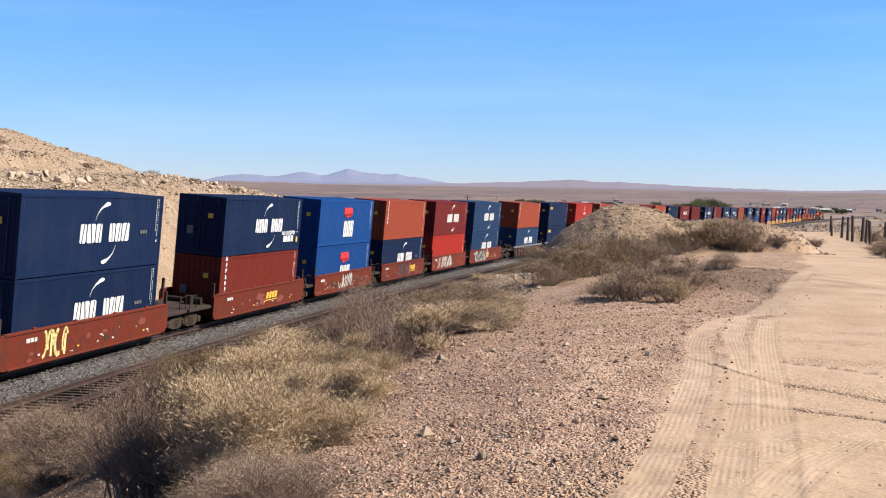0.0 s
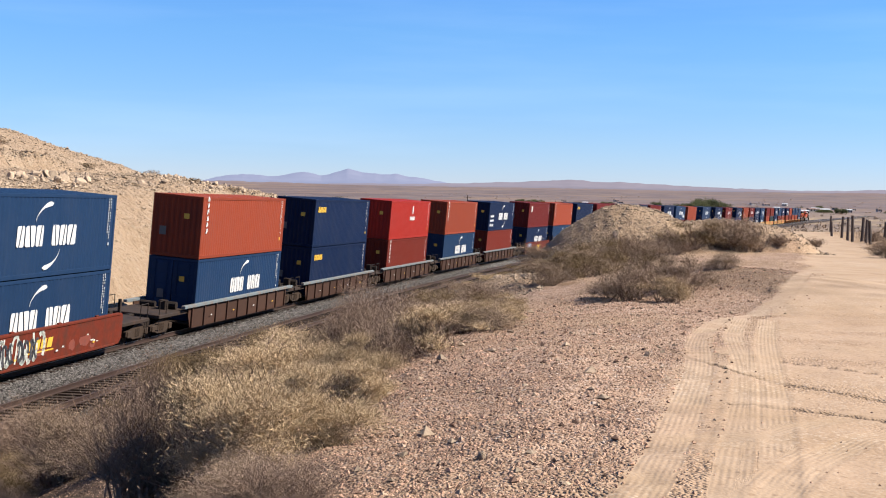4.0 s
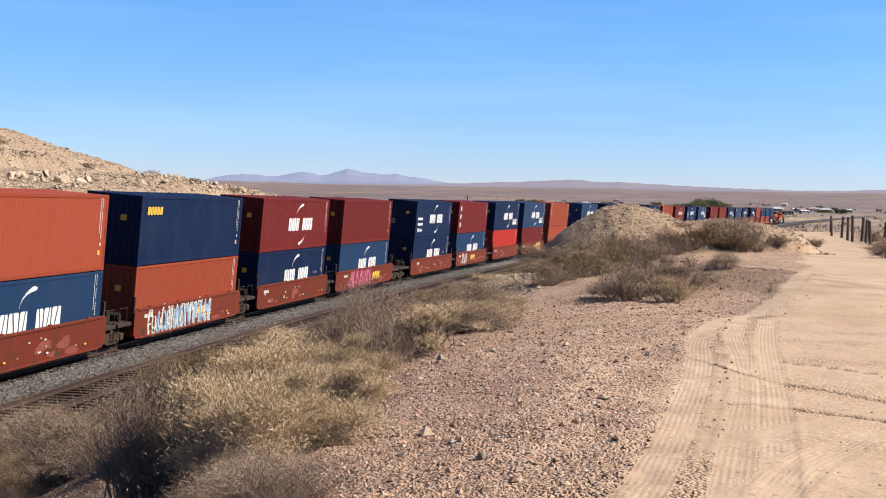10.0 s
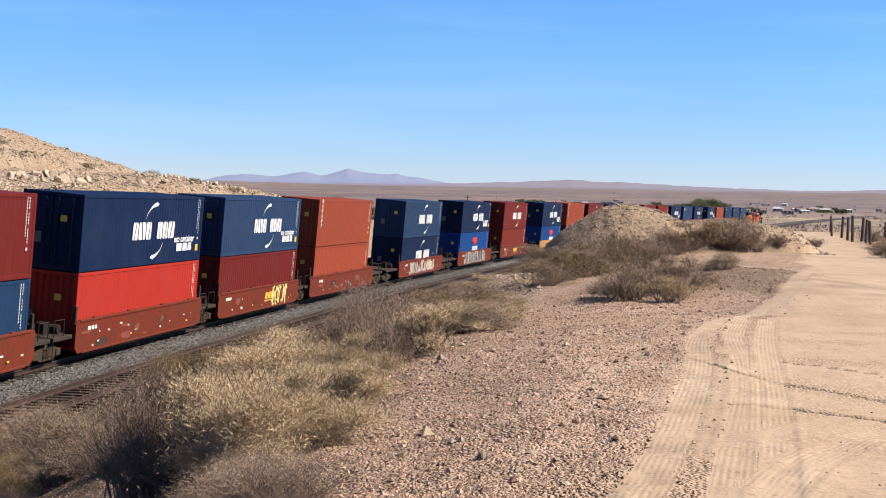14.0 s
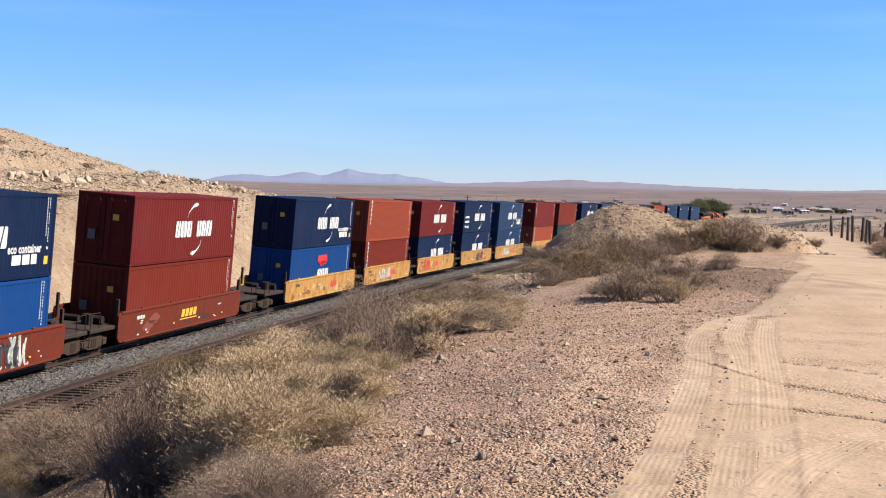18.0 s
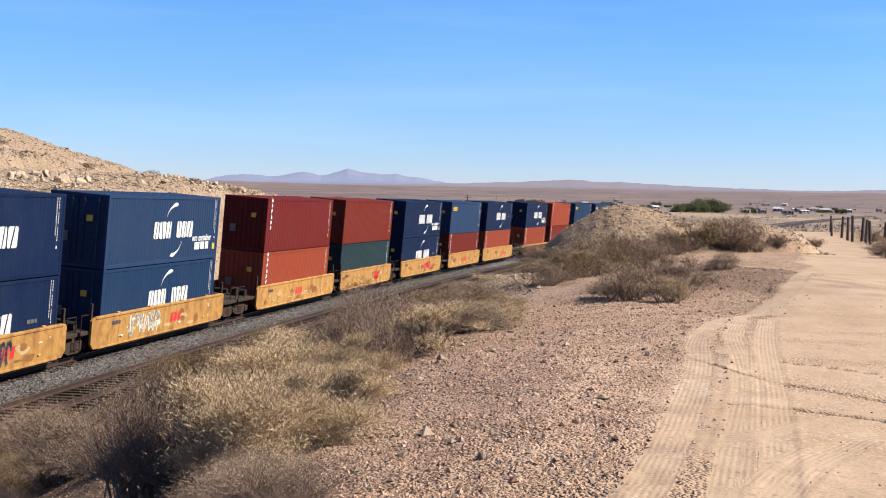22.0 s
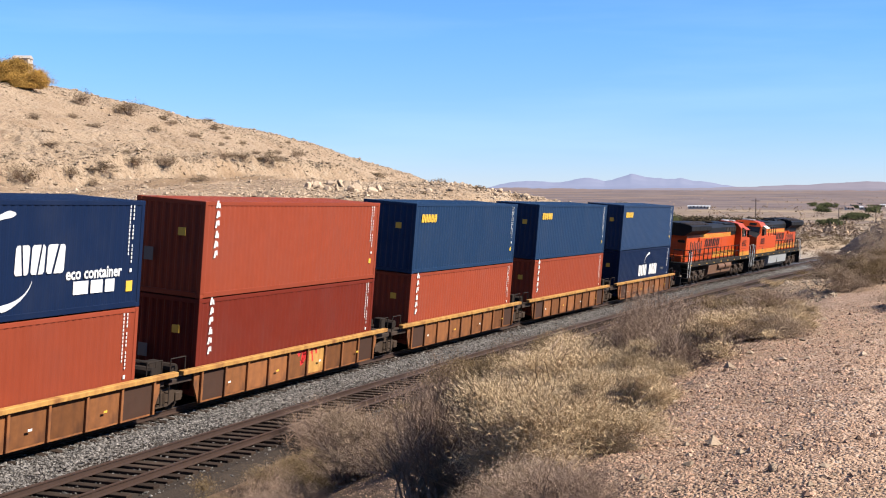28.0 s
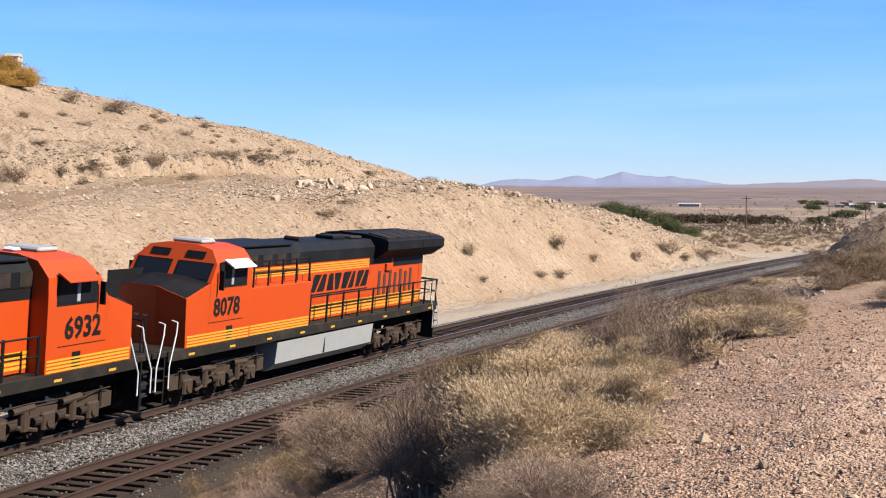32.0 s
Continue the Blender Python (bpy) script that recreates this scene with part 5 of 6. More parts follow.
    ring = [(-1.5, 3.66), (1.5, 3.66), (1.47, 4.22), (1.12, 4.62), (.5, 4.74), (-.5, 4.74), (-1.12, 4.62), (-1.47, 4.22)]
    front, back = [(x, -8.0 + .62 * (z - 3.66), z) for x, z in ring], [(x, -5.55, z) for x, z in ring]
    n = len(ring)
    cab.add(front + back, [tuple(range(n))[::-1], tuple(range(n, 2 * n))] + [(i, (i + 1) % n, n + (i + 1) % n, n + i) for i in range(1, n)])
    part("cab", cab, M_ORANGE, loco)

    def slanted(x0, x1, z0, z1, d, name, mat, label=""):
        """A flat piece on the sloping front of the cab."""
        def at(x, z, k):
            return (x, -8.0 + .62 * (z - 3.66) - k, z)
        part(name, Shape().add([at(x0, z0, d), at(x1, z0, d), at(x1, z1, d), at(x0, z1, d), at(x0, z0, -.02), at(x1, z0, -.02), at(x1, z1, -.02), at(x0, z1, -.02)],
                               [(0, 1, 2, 3), (0, 4, 5, 1), (1, 5, 6, 2), (2, 6, 7, 3), (3, 7, 4, 0)]), mat, loco, label)
    for o in (-1, 1):
        a, b = sorted((o * .10, o * 1.36))
        slanted(a, b, 3.70, 4.24, .012, "windscreen_frame", M_LBLACK)
        a, b = sorted((o * .16, o * 1.28))
        slanted(a, b, 3.76, 4.19, .022, "windscreen", M_GLASS, "dark glass pane")
        a, b = sorted((o * .30, o * .95))
        slanted(a, b, 4.36, 4.55, .03, "number_board", M_LBLACK)
        x0, x1 = sorted((o * 1.487, o * 1.512))
        part("window_frame", Shape().box(min(o * 1.487, o * 1.506), max(o * 1.487, o * 1.506), -7.52, -5.88, 3.50, 4.28), M_LBLACK, loco)
        for k, (y0, y1) in enumerate(((-7.46, -6.85), (-6.82, -6.68), (-6.65, -5.94))):
            part("side_window", Shape().box(x0, x1, y0, y1, 3.57, 4.22, .008), M_GLASS if k != 1 else M_LGREY, loco, "dark glass pane" if k != 1 else "pale open sash")
        part("sun_visor", Shape().prism([(o * 1.48, 4.30), (o * 1.84, 4.12), (o * 1.84, 4.15), (o * 1.48, 4.36)], 1, -7.25, -5.9), M_WHITE if modern else M_ORANGE, loco)
        part("mirror", Shape().box(min(o * 1.55, o * 1.72), max(o * 1.55, o * 1.72), -7.62, -7.56, 3.45, 4.05, .01), M_LBLACK, loco)
        for k in range(4):
            part("cab_stripe", Shape().box(min(o * 1.49, o * 1.508), max(o * 1.49, o * 1.508), -9.12, -5.6, 1.85 + k * .09, 1.905 + k * .09), M_LYELLOW, loco, "thin yellow line")
        part("step_recess", Shape().box(min(o * 1.49, o * 1.506), max(o * 1.49, o * 1.506), -6.95, -6.6, 1.84, 2.3), M_LBLACK, loco)
        part("cab_seam", Shape().box(min(o * 1.49, o * 1.503), max(o * 1.49, o * 1.503), -8.0, -6.0, 2.46, 2.485), M_LBLACK, loco)
    both_sides("road_number", lettering(number, .76), M_LBLACK, loco, 1.509, -7.0, 2.66)
    part("headlight", Shape().rod((-.15, -9.32, 2.75), (-.15, -9.24, 2.75), .11, .11, 12).rod((.15, -9.32, 2.75), (.15, -9.24, 2.75), .11, .11, 12), M_LGREY, loco)
    part("nose_door", Shape().box(-.35, .35, -9.27, -9.2, 1.9, 2.5, .01), M_ORANGE, loco)
    part("air_conditioner", Shape().box(-.55, .55, -7.1, -6.3, 4.73, 4.86, .05), M_LGREY, loco)
    part("antenna_dome", Shape().box(-.2, .2, -6.1, -5.8, 4.73, 4.84, .05), M_WHITE, loco)
    for ob in set(loco.children) - before:
        ob.matrix_basis = pose(0, cab_shift, 0) @ ob.matrix_basis
    # cabinet behind the cab, walkway, hood
    back_of_cab = -5.55 + cab_shift
    part("equipment_cabinet", Shape().box(.5, 1.485, back_of_cab, -1.45, 1.83, 3.38, .02), M_ORANGE, loco)
    for k in range(4):
        part("cabinet_stripe", Shape().box(1.48, 1.492, back_of_cab + .05, -1.5, 1.85 + k * .09, 1.905 + k * .09), M_LYELLOW, loco)
    part("long_hood", Shape().box(-.98, .98, back_of_cab, 9.7, 1.83, 3.95, .02), M_ORANGE, loco)
    part("upper_hood", Shape().prism([(-1.0, 3.95), (1.0, 3.95), (1.0, 4.35), (.78, 4.64), (-.78, 4.64), (-1.0, 4.35)], 1, back_of_cab, 9.7), M_LBLACK, loco)
    for k in range(4):
        both_sides("hood_stripe", Shape().box(0, .012, back_of_cab, 4.25, 3.58 + k * .085, 3.63 + k * .085), M_LYELLOW, loco, .975, 0, 0)
        both_sides("hood_stripe", Shape().box(0, .012, -1.4, 9.6, 1.95 + k * .12, 2.03 + k * .12), M_LYELLOW, loco, .975, 0, 0)
    for i in range(9):
        y = -.6 + i * .62
        both_sides("hood_door", Shape().box(0, .012, -.28, .28, 0, .75, .004), M_ORANGE, loco, .975, y, 2.48)
    for me in pairs(blocks(-2.4, 0, 4, 1.0, .62, .2, lean=.2)):
        both_sides("name_block", me, M_LBLACK, loco, .992, 1.9, 2.86)
    both_sides("name_line", flat([quad(-2.4, 0, 4.7, .05)], "name_line"), M_LBLACK, loco, .992, 1.9, 2.74)
    part("radiator", Shape().prism([(-1.0, 3.86), (1.0, 3.86), (1.48, 4.2), (1.55, 4.27), (1.55, 4.60), (1.42, 4.68), (.5, 4.82), (-.5, 4.82), (-1.42, 4.68), (-1.55, 4.60), (-1.55, 4.27), (-1.48, 4.2)], 1, 4.7, 10.6), M_LBLACK, loco, "black flared radiator cab")
    for k in range(5):
        for o in (-1, 1):
            slope = Shape()
            slope.add([(o * .52, 4.95 + k * 1.12, 4.825), (o * 1.38, 4.95 + k * 1.12, 4.694), (o * 1.38, 5.95 + k * 1.12, 4.694), (o * .52, 5.95 + k * 1.12, 4.825),
                       (o * .52, 4.95 + k * 1.12, 4.86), (o * 1.38, 4.95 + k * 1.12, 4.73), (o * 1.38, 5.95 + k * 1.12, 4.73), (o * .52, 5.95 + k * 1.12, 4.86)],
                      [(4, 5, 6, 7), (0, 1, 5, 4), (1, 2, 6, 5), (2, 3, 7, 6), (3, 0, 4, 7)])
            part("radiator_screen", slope, M_STEELDARK, loco, "dark grey mesh screen")
        both_sides("fascia_seam", Shape().box(0, .008, 0, .03, 4.29, 4.58), M_STEELDARK, loco, 1.551, 4.9 + k * 1.12, 0)
    # black strip below the radiator overhang, its shadow put into the colour
    both_sides("hood_band", Shape().box(0, .014, 6.6, 9.68, 3.5, 3.9), M_LBLACK, loco, .975, 0, 0)
    for i in range(3):
        part("end_door", Shape().box(-.75 + i * .52, -.29 + i * .52, 9.7, 9.72, 1.95, 3.3, .008), M_ORANGE, loco)
    part("end_light", Shape().rod((.5, 9.7, 3.45), (.5, 9.8, 3.45), .13, .13, 10), M_LGREY, loco)
    for i in range(7):
        both_sides("louvre", Shape().box(0, .03, -.11, .11, 0, .95 - .12 * (i % 2), .008), M_LOUVRE, loco, .975, 5.3 + i * .52, 2.42)
    both_sides("relay_box", Shape().box(0, .10, -.22, .22, 0, .3, .02), M_ORANGE, loco, .975, 6.0, 3.35)
    for y in (-1.2, 4.4, 9.3):
        both_sides("hood_seam", Shape().box(0, .008, -.015, .015, 1.9, 3.55), M_LBLACK, loco, .975, y, 0)
    # the same overhang shadow painted black further forward on the hood
    both_sides("hood_shade", Shape().box(0, .016, 4.3, 6.4, 3.66, 3.93), M_LBLACK, loco, .975, 0, 0)
    part("end_number_board", Shape().box(-.85, -.3, 9.7, 9.73, 3.3, 3.5), M_LBLACK, loco)
    part("sand_filler", Shape().box(-.8, .8, 9.7, 9.95, 1.83, 2.35, .03), M_ORANGE, loco)
    for k in range(4):
        part("end_stripe", Shape().box(-.96, .96, 9.7, 9.712, 1.95 + k * .12, 2.03 + k * .12), M_LYELLOW, loco)
    part("exhaust_port", Shape().box(-.4, .4, 2.2, 3.2, 4.62, 4.78, .04), M_LBLACK, loco)
    part("roof_cover", Shape().box(-.5, .5, 3.5, 4.5, 4.62, 4.74, .05), M_STEELDARK, loco)
    part("air_horn", Shape().rod((-.3, -.3, 4.7), (.3, -.3, 4.7), .09, .09, 8).rod((0, -.3, 4.6), (0, -.3, 4.75), .05, .05, 6), M_STEELDARK, loco)
    part("dynamic_brake", Shape().box(-.93, .93, back_of_cab + .1, -2.0, 4.58, 4.68, .03), M_LBLACK, loco)
    for k in range(4):
        y = back_of_cab + .5 + k * .95
        both_sides("side_grille", Shape().box(0, .03, 0, .62, 0, .36, .006), M_STEELDARK, loco, .985, y, 3.98)
    for o in (-1, 1):
        rails = Shape()
        first = -1.35 if o > 0 else back_of_cab + .2
        ys = list(np.arange(first, 10.0, 1.3)) + [10.35]
        for y in ys:
            rails.rod((o * 1.44, float(y), 1.8), (o * 1.44, float(y), 2.84), .042)
        rails.bar([(o * 1.44, first, 2.8), (o * 1.44, 10.35, 2.8), (o * .3, 10.65, 2.8)], .028)
        rails.bar([(o * 1.44, first, 2.32), (o * 1.44, 10.35, 2.32), (o * .3, 10.65, 2.32)], .022)
        if o > 0:
            for y in np.arange(back_of_cab + .25, -1.4, .95):
                rails.rod((o * 1.40, float(y), 3.36), (o * 1.40, float(y), 4.22), .034)
            rails.bar([(o * 1.40, back_of_cab + .25, 4.2), (o * 1.40, -1.6, 4.2), (o * 1.44, -1.35, 2.8)], .026)
            rails.bar([(o * 1.40, back_of_cab + .25, 3.8), (o * 1.40, -1.5, 3.8)], .02)
        part("walkway_rail", rails, M_LBLACK, loco)
    # tank
    tank = Shape()
    tank.prism([(-1.38, .70), (-1.0, .40), (1.0, .40), (1.38, .70), (1.44, 1.42), (-1.44, 1.42)], 1, -3.5, 4.05)
    part("fuel_tank", tank, tank_mat, loco)
    part("tank_seam", Shape().box(-1.43, 1.43, -.02, .02, .72, 1.40), M_LSILL, loco)
    if not modern:
        for y in (-2.0, .3):
            for o in (-1, 1):
                part("air_reservoir", Shape().rod((o * 1.36, y - 1.0, 1.2), (o * 1.36, y + 1.0, 1.2), .24, .24, 14), M_LBROWN, loco)
    # bogies
    for yc in (-6.6, 6.9):
        for o in (-1, 1):
            fr = Shape()
            fr.prism([(yc - 2.75, .55), (yc - 2.75, .95), (yc - 2.0, 1.0), (yc - 1.4, .78), (yc - .6, .95), (yc + .6, .95), (yc + 1.4, .78), (yc + 2.0, 1.0), (yc + 2.75, .95), (yc + 2.75, .55), (yc + 1.3, .5), (yc - 1.3, .5)], 0, o * 1.05 - .09, o * 1.05 + .09)
            for d in (-1.85, 0, 1.85):
                fr.box(o * 1.13 - .12, o * 1.13 + .12, yc + d - .26, yc + d + .26, .32, .8, .05)
            for d in (-.95, .95):
                fr.rod((o * 1.16, yc + d, .45), (o * 1.16, yc + d, .95), .15, .15, 10)
                fr.bar([(o * 1.2, yc + d - .5, .4), (o * 1.2, yc + d + .5, .62)], .06)
                fr.rod((o * 1.22, yc + d + .5, .98), (o * 1.22, yc + d - .3, 1.02), .1, .1, 8)
            part("bogie_frame", fr, M_BOGIE, loco)
            gear = Shape()
            for d in (-1.4, -.45, .45, 1.4):
                gear.rod((o * 1.2, yc + d - .12, .62), (o * 1.2, yc + d + .16, .62), .11, .11, 10)
                gear.bar([(o * 1.2, yc + d, .6), (o * 1.17, yc + d + .2, .3)], .035)
            for d in (-2.2, 2.2):
                gear.rod((o * 1.17, yc + d, .6), (o * 1.17, yc + d, 1.15), .05, .05, 6)
            gear.bar([(o * 1.25, yc - 2.5, 1.1), (o * 1.25, yc - .8, 1.06), (o * 1.25, yc + .8, 1.12), (o * 1.25, yc + 2.5, 1.08)], .022)
            part("brake_gear", gear, M_STEELDARK, loco)
            for d in (-1.85, 0, 1.85):
                cap = Shape().rod((o * 1.2, yc + d, .53), (o * 1.29, yc + d, .53), .15, .12, 12)
                part("axle_cap", cap, M_BOGIE, loco)
            for d in (-1.85, 0, 1.85):
                part("wheel", WHEEL, M_STEELDARK, loco, at=pose(o * .79, yc + d, .53, 0, 0, 0 if o > 0 else 180) @ Matrix.Diagonal((1, 1.26, 1.26, 1)))
    return loco


MOVING.append((locomotive("6932", M_LBROWN, False, "orange and black diesel locomotive with yellow stripes and brown tanks", -.4), 717.0, 0.0))
FLIPPED = MOVING[-1][0]
MOVING.append((locomotive("8078", M_LGREY, True, "orange and black diesel locomotive with a pale grey tank", 0.0), 738.5, 0.0))

# ---- plants ----
def shrub_meshes(kind, leaves, stems, seed, fine):
    """Stems and foliage of a dry desert shrub, about one metre wide and high."""
    rnd = random.Random(seed)
    st, tips = Shape(), []
    reach = [rnd.uniform(.6, 1.15) for _ in range(9)]
    for i in range(stems):
        a, up = rnd.uniform(0, 6.283), rnd.uniform(.12, 1.45)
        far = reach[int(a / 6.284 * 9)] * rnd.uniform(.7, 1.05)
        p = Vector((rnd.gauss(0, .1), rnd.gauss(0, .1), -.03))
        weight = rnd.choice((0, 1, 1, 3, 6))
        end = Vector((math.cos(a) * math.cos(up) * .52 * far, math.sin(a) * math.cos(up) * .52 * far, (.10 + .78 * math.sin(up)) * far))
        d = Vector((math.cos(a) * .4, math.sin(a) * .4, 1.0)).normalized()
        n, r = 4, rnd.uniform(.006, .011)
        for k in range(n):
            w = (end - p).normalized()
            d = (d * (1 - (k + 1) / n) + w * ((k + 1) / n) + Vector((rnd.uniform(-.2, .2), rnd.uniform(-.2, .2), rnd.uniform(-.1, .15)))).normalized()
            q = p + d * (end - p).length / (n - k)
            st.rod(p, q, r, r * .72, 3)
            if k >= 1:
                for _b in range(2 if kind != "t" else 3):
                    b = (d + Vector((rnd.uniform(-.8, .8), rnd.uniform(-.8, .8), rnd.uniform(0, .8)))).normalized()
                    e = q + b * rnd.uniform(.07, .2)
                    st.rod(q, e, r * .5, r * .15, 3)
                    tips += [(e, b)] * weight
                    if kind in "tg":
                        b2 = (b + Vector((rnd.uniform(-.8, .8), rnd.uniform(-.8, .8), rnd.uniform(-.2, .6)))).normalized()
                        st.rod(q + b * .08, q + b * .08 + b2 * .13, r * .3, r * .1, 3)
            p, r = q, r * .72
        tips += [(p, d)] * weight
    if kind == "t":
        v, f = [], []
        for _ in range(leaves):
            c, d = rnd.choice(tips)
            c = c + Vector((rnd.gauss(0, .05), rnd.gauss(0, .05), rnd.gauss(0, .05)))
            d = (d * 1.1 + Vector((rnd.gauss(0, .5), rnd.gauss(0, .5), rnd.gauss(.35, .5)))).normalized()
            w = d.orthogonal().normalized()
            w.rotate(Matrix.Rotation(rnd.uniform(0, 6.283), 3, d))
            ln, wd = rnd.uniform(.04, .10) * fine, rnd.uniform(.003, .006) * fine
            if c.z > 0:
                k = len(v)
                v += [tuple(c - w * wd), tuple(c + w * wd), tuple(c + d * ln)]
                f.append((k, k + 1, k + 2))
    else:
        # rounded tufts of fine upright straws
        g = np.random.default_rng(seed)
        tufts = 15
        turn = g.uniform(0, 6.283, tufts)
        up = np.concatenate([g.uniform(.1, .6, 7), g.uniform(.6, 1.5, tufts - 7)])
        far = np.array([reach[int(a / 6.284 * 9)] for a in turn]) * g.uniform(.8, 1.05, tufts)
        mid = np.stack([np.cos(turn) * np.cos(up) * .44 * far, np.sin(turn) * np.cos(up) * .44 * far, (.10 + .66 * np.sin(up)) * far], 1)
        size = g.uniform(.13, .27, tufts)
        which = g.choice(tufts, leaves, p=size ** 2 / (size ** 2).sum())
        out = g.normal(size=(leaves, 3))
        out /= np.linalg.norm(out, axis=1)[:, None]
        out[:, 2] = np.where(out[:, 2] < -.3, -out[:, 2], out[:, 2])
        at_ = mid[which] + out * (size[which] * np.abs(g.normal(.62, .34, leaves)))[:, None]
        loose = dict(p=.62, o=.7, g=.66)[kind]
        d = out * .55 + mid[which] * .6 + np.array((0, 0, .32)) + g.normal(0, loose, (leaves, 3))
        d /= np.linalg.norm(d, axis=1)[:, None]
        w = np.cross(d, g.normal(size=(leaves, 3)))
        w /= np.linalg.norm(w, axis=1)[:, None]
        ln = g.uniform(.035, .10, leaves)[:, None] * (.5 + .5 * fine) * (1.0 if kind == "p" else .8)
        wd = g.uniform(.0030, .0050, leaves)[:, None] * fine
        keep = at_[:, 2] > .0
        v = np.stack([at_ - d * ln * .5 - w * wd, at_ - d * ln * .5 + w * wd, at_ + d * ln * .5], 1)[keep].reshape(-1, 3).tolist()
        f = np.arange(len(v)).reshape(-1, 3).tolist()
    me = bpy.data.meshes.new("foliage")
    me.from_pydata(v, [], f)
    sm = bpy.data.meshes.new("stems")
    sm.from_pydata(st.v, [], st.f)
    return sm, me


LEAF = dict(p=(M_LEAF_PALE, "straw-coloured dry"), o=(M_LEAF_OLIVE, "dull olive"), g=(M_LEAF_GREY, "grey sage"), t=(M_TWIG, "bare brown twiggy"))
SHRUB_CACHE = {}


def shrub(x, y, width, height, kind, detail, where, rnd):
    leaves, stems = dict(near=(62000, 110), mid=(12000, 44), far=(3000, 20))[detail]
    if kind == "t":
        leaves = int(leaves * .3)
        stems = int(stems * 1.8)
    key = (kind, detail, rnd.randrange(3 if detail != "near" else 4))
    if key not in SHRUB_CACHE:
        SHRUB_CACHE[key] = shrub_meshes(kind, leaves, stems, len(SHRUB_CACHE) + 71, dict(near=.4, mid=.62, far=1.5)[detail])
    mat, word = LEAF[kind]
    if detail == "far":
        mat = M_LEAF_FAR
    ob = thing("shrub", f"{word} desert shrub {where}", "shrub", "desert shrubs")
    part("woody_stem", SHRUB_CACHE[key][0], M_TWIG, ob)
    part("foliage", SHRUB_CACHE[key][1], mat, ob)
    grow = 1.3
    height *= (grow / 1.3) * (1.18 if detail == "near" else 1.05)
    ob.matrix_basis = Matrix.LocRotScale((x, y, z_at(x, y) - .02), Euler((0, 0, rnd.uniform(0, 6.28))), (width * grow, width * grow * rnd.uniform(.85, 1.1), height * .92))
    return ob


NEAR_SHRUBS = (
    (12.0, 20.2, 1.4, 1.00, 'o'),
    (14.4, 20.6, 1.3, 1.20, 't'),
    (15.2, 20.4, 1.2, 1.15, 'o'),
    (15.0, 23.0, 1.4, 1.20, 't'),
    (14.0, 19.2, 1.2, 1.05, 'o'),
    (14.2, 21.5, 1.3, 1.25, 'o'),
    (12.4, 22.4, 1.3, 1.20, 'o'),
    (9.89, 39.77, 1.2, 1.1, 't'),
    (16.1, 20.13, 1.1, 1.0, 'o'),
    (16.7, 19.77, 1.1, 1.0, 'p'),
    (18.23, 17.34, 1.1, 1.05, 't'),
    (17.7, 10.4, 0.97, 0.97, 't'),
    (18.6, 10.1, 1.21, 0.97, 'p'),
    (19.1, 10.2, 0.96, 0.69, 'p'),
    (17.3, 16.6, 1.89, 0.98, 'p'),
    (18.8, 13.4, 0.84, 0.57, 'p'),
    (18.6, 15.1, 0.82, 0.58, 'p'),
    (14.1, 17.2, 1.49, 0.99, 'g'),
    (7.1, 30.9, 2.10, 1.20, 't'),
    (9.1, 26.4, 2.45, 1.03, 'o'),
    (19.55, 7.5, 0.80, 0.42, 't'),
    (19.25, 7.9, 0.75, 0.40, 'g'),
    (10.5, 27.5, 2.0, 1.2, 't'),
    (12.3, 25.4, 1.9, 1.6, 't'),
    (13.5, 24.8, 1.8, 1.2, 'g'),
    (14.8, 23.0, 1.9, 1.15, 'o'),
)
MID_SHRUBS = (
    (18.28, 17.98, 1.1, 1.1, 't'),
    (18.33, 19.72, 1.2, 1.1, 't'),
    (18.72, 19.83, 1.1, 0.9, 'o'),
    (19.2, 19.14, 1.0, 0.65, 'g'),
    (19.55, 19.19, 0.9, 0.55, 'p'),
    (19.86, 19.58, 0.8, 0.5, 'p'),
    (19.84, 22.41, 0.8, 0.5, 'p'),
    (10.28, 60.56, 1.2, 0.8, 't'),
    (18.48, 30.08, 1.2, 0.7, 'g'),
    (17.4, 19.88, 1.1, 0.9, 'g'),
    (9.49, 27.55, 1.1, 0.6, 'o'),
    (18.8, 16.1, 0.94, 0.83, 't'),
    (19.3, 16.6, 1.04, 0.70, 'p'),
    (19.5, 19.4, 1.03, 0.73, 'o'),
    (19.9, 18.8, 0.83, 0.42, 'g'),
    (17.0, 27.7, 1.6, 1.1, 't'),
    (17.6, 30.0, 1.4, 0.9, 'g'),
    (18.9, 29.6, 1.12, 0.59, 't'),
    (17.9, 20.1, 1.00, 0.63, 't'),
    (16.4, 23.6, 1.3, 0.9, 't'),
    (20.1, 19.9, 0.53, 0.31, 'p'),
)
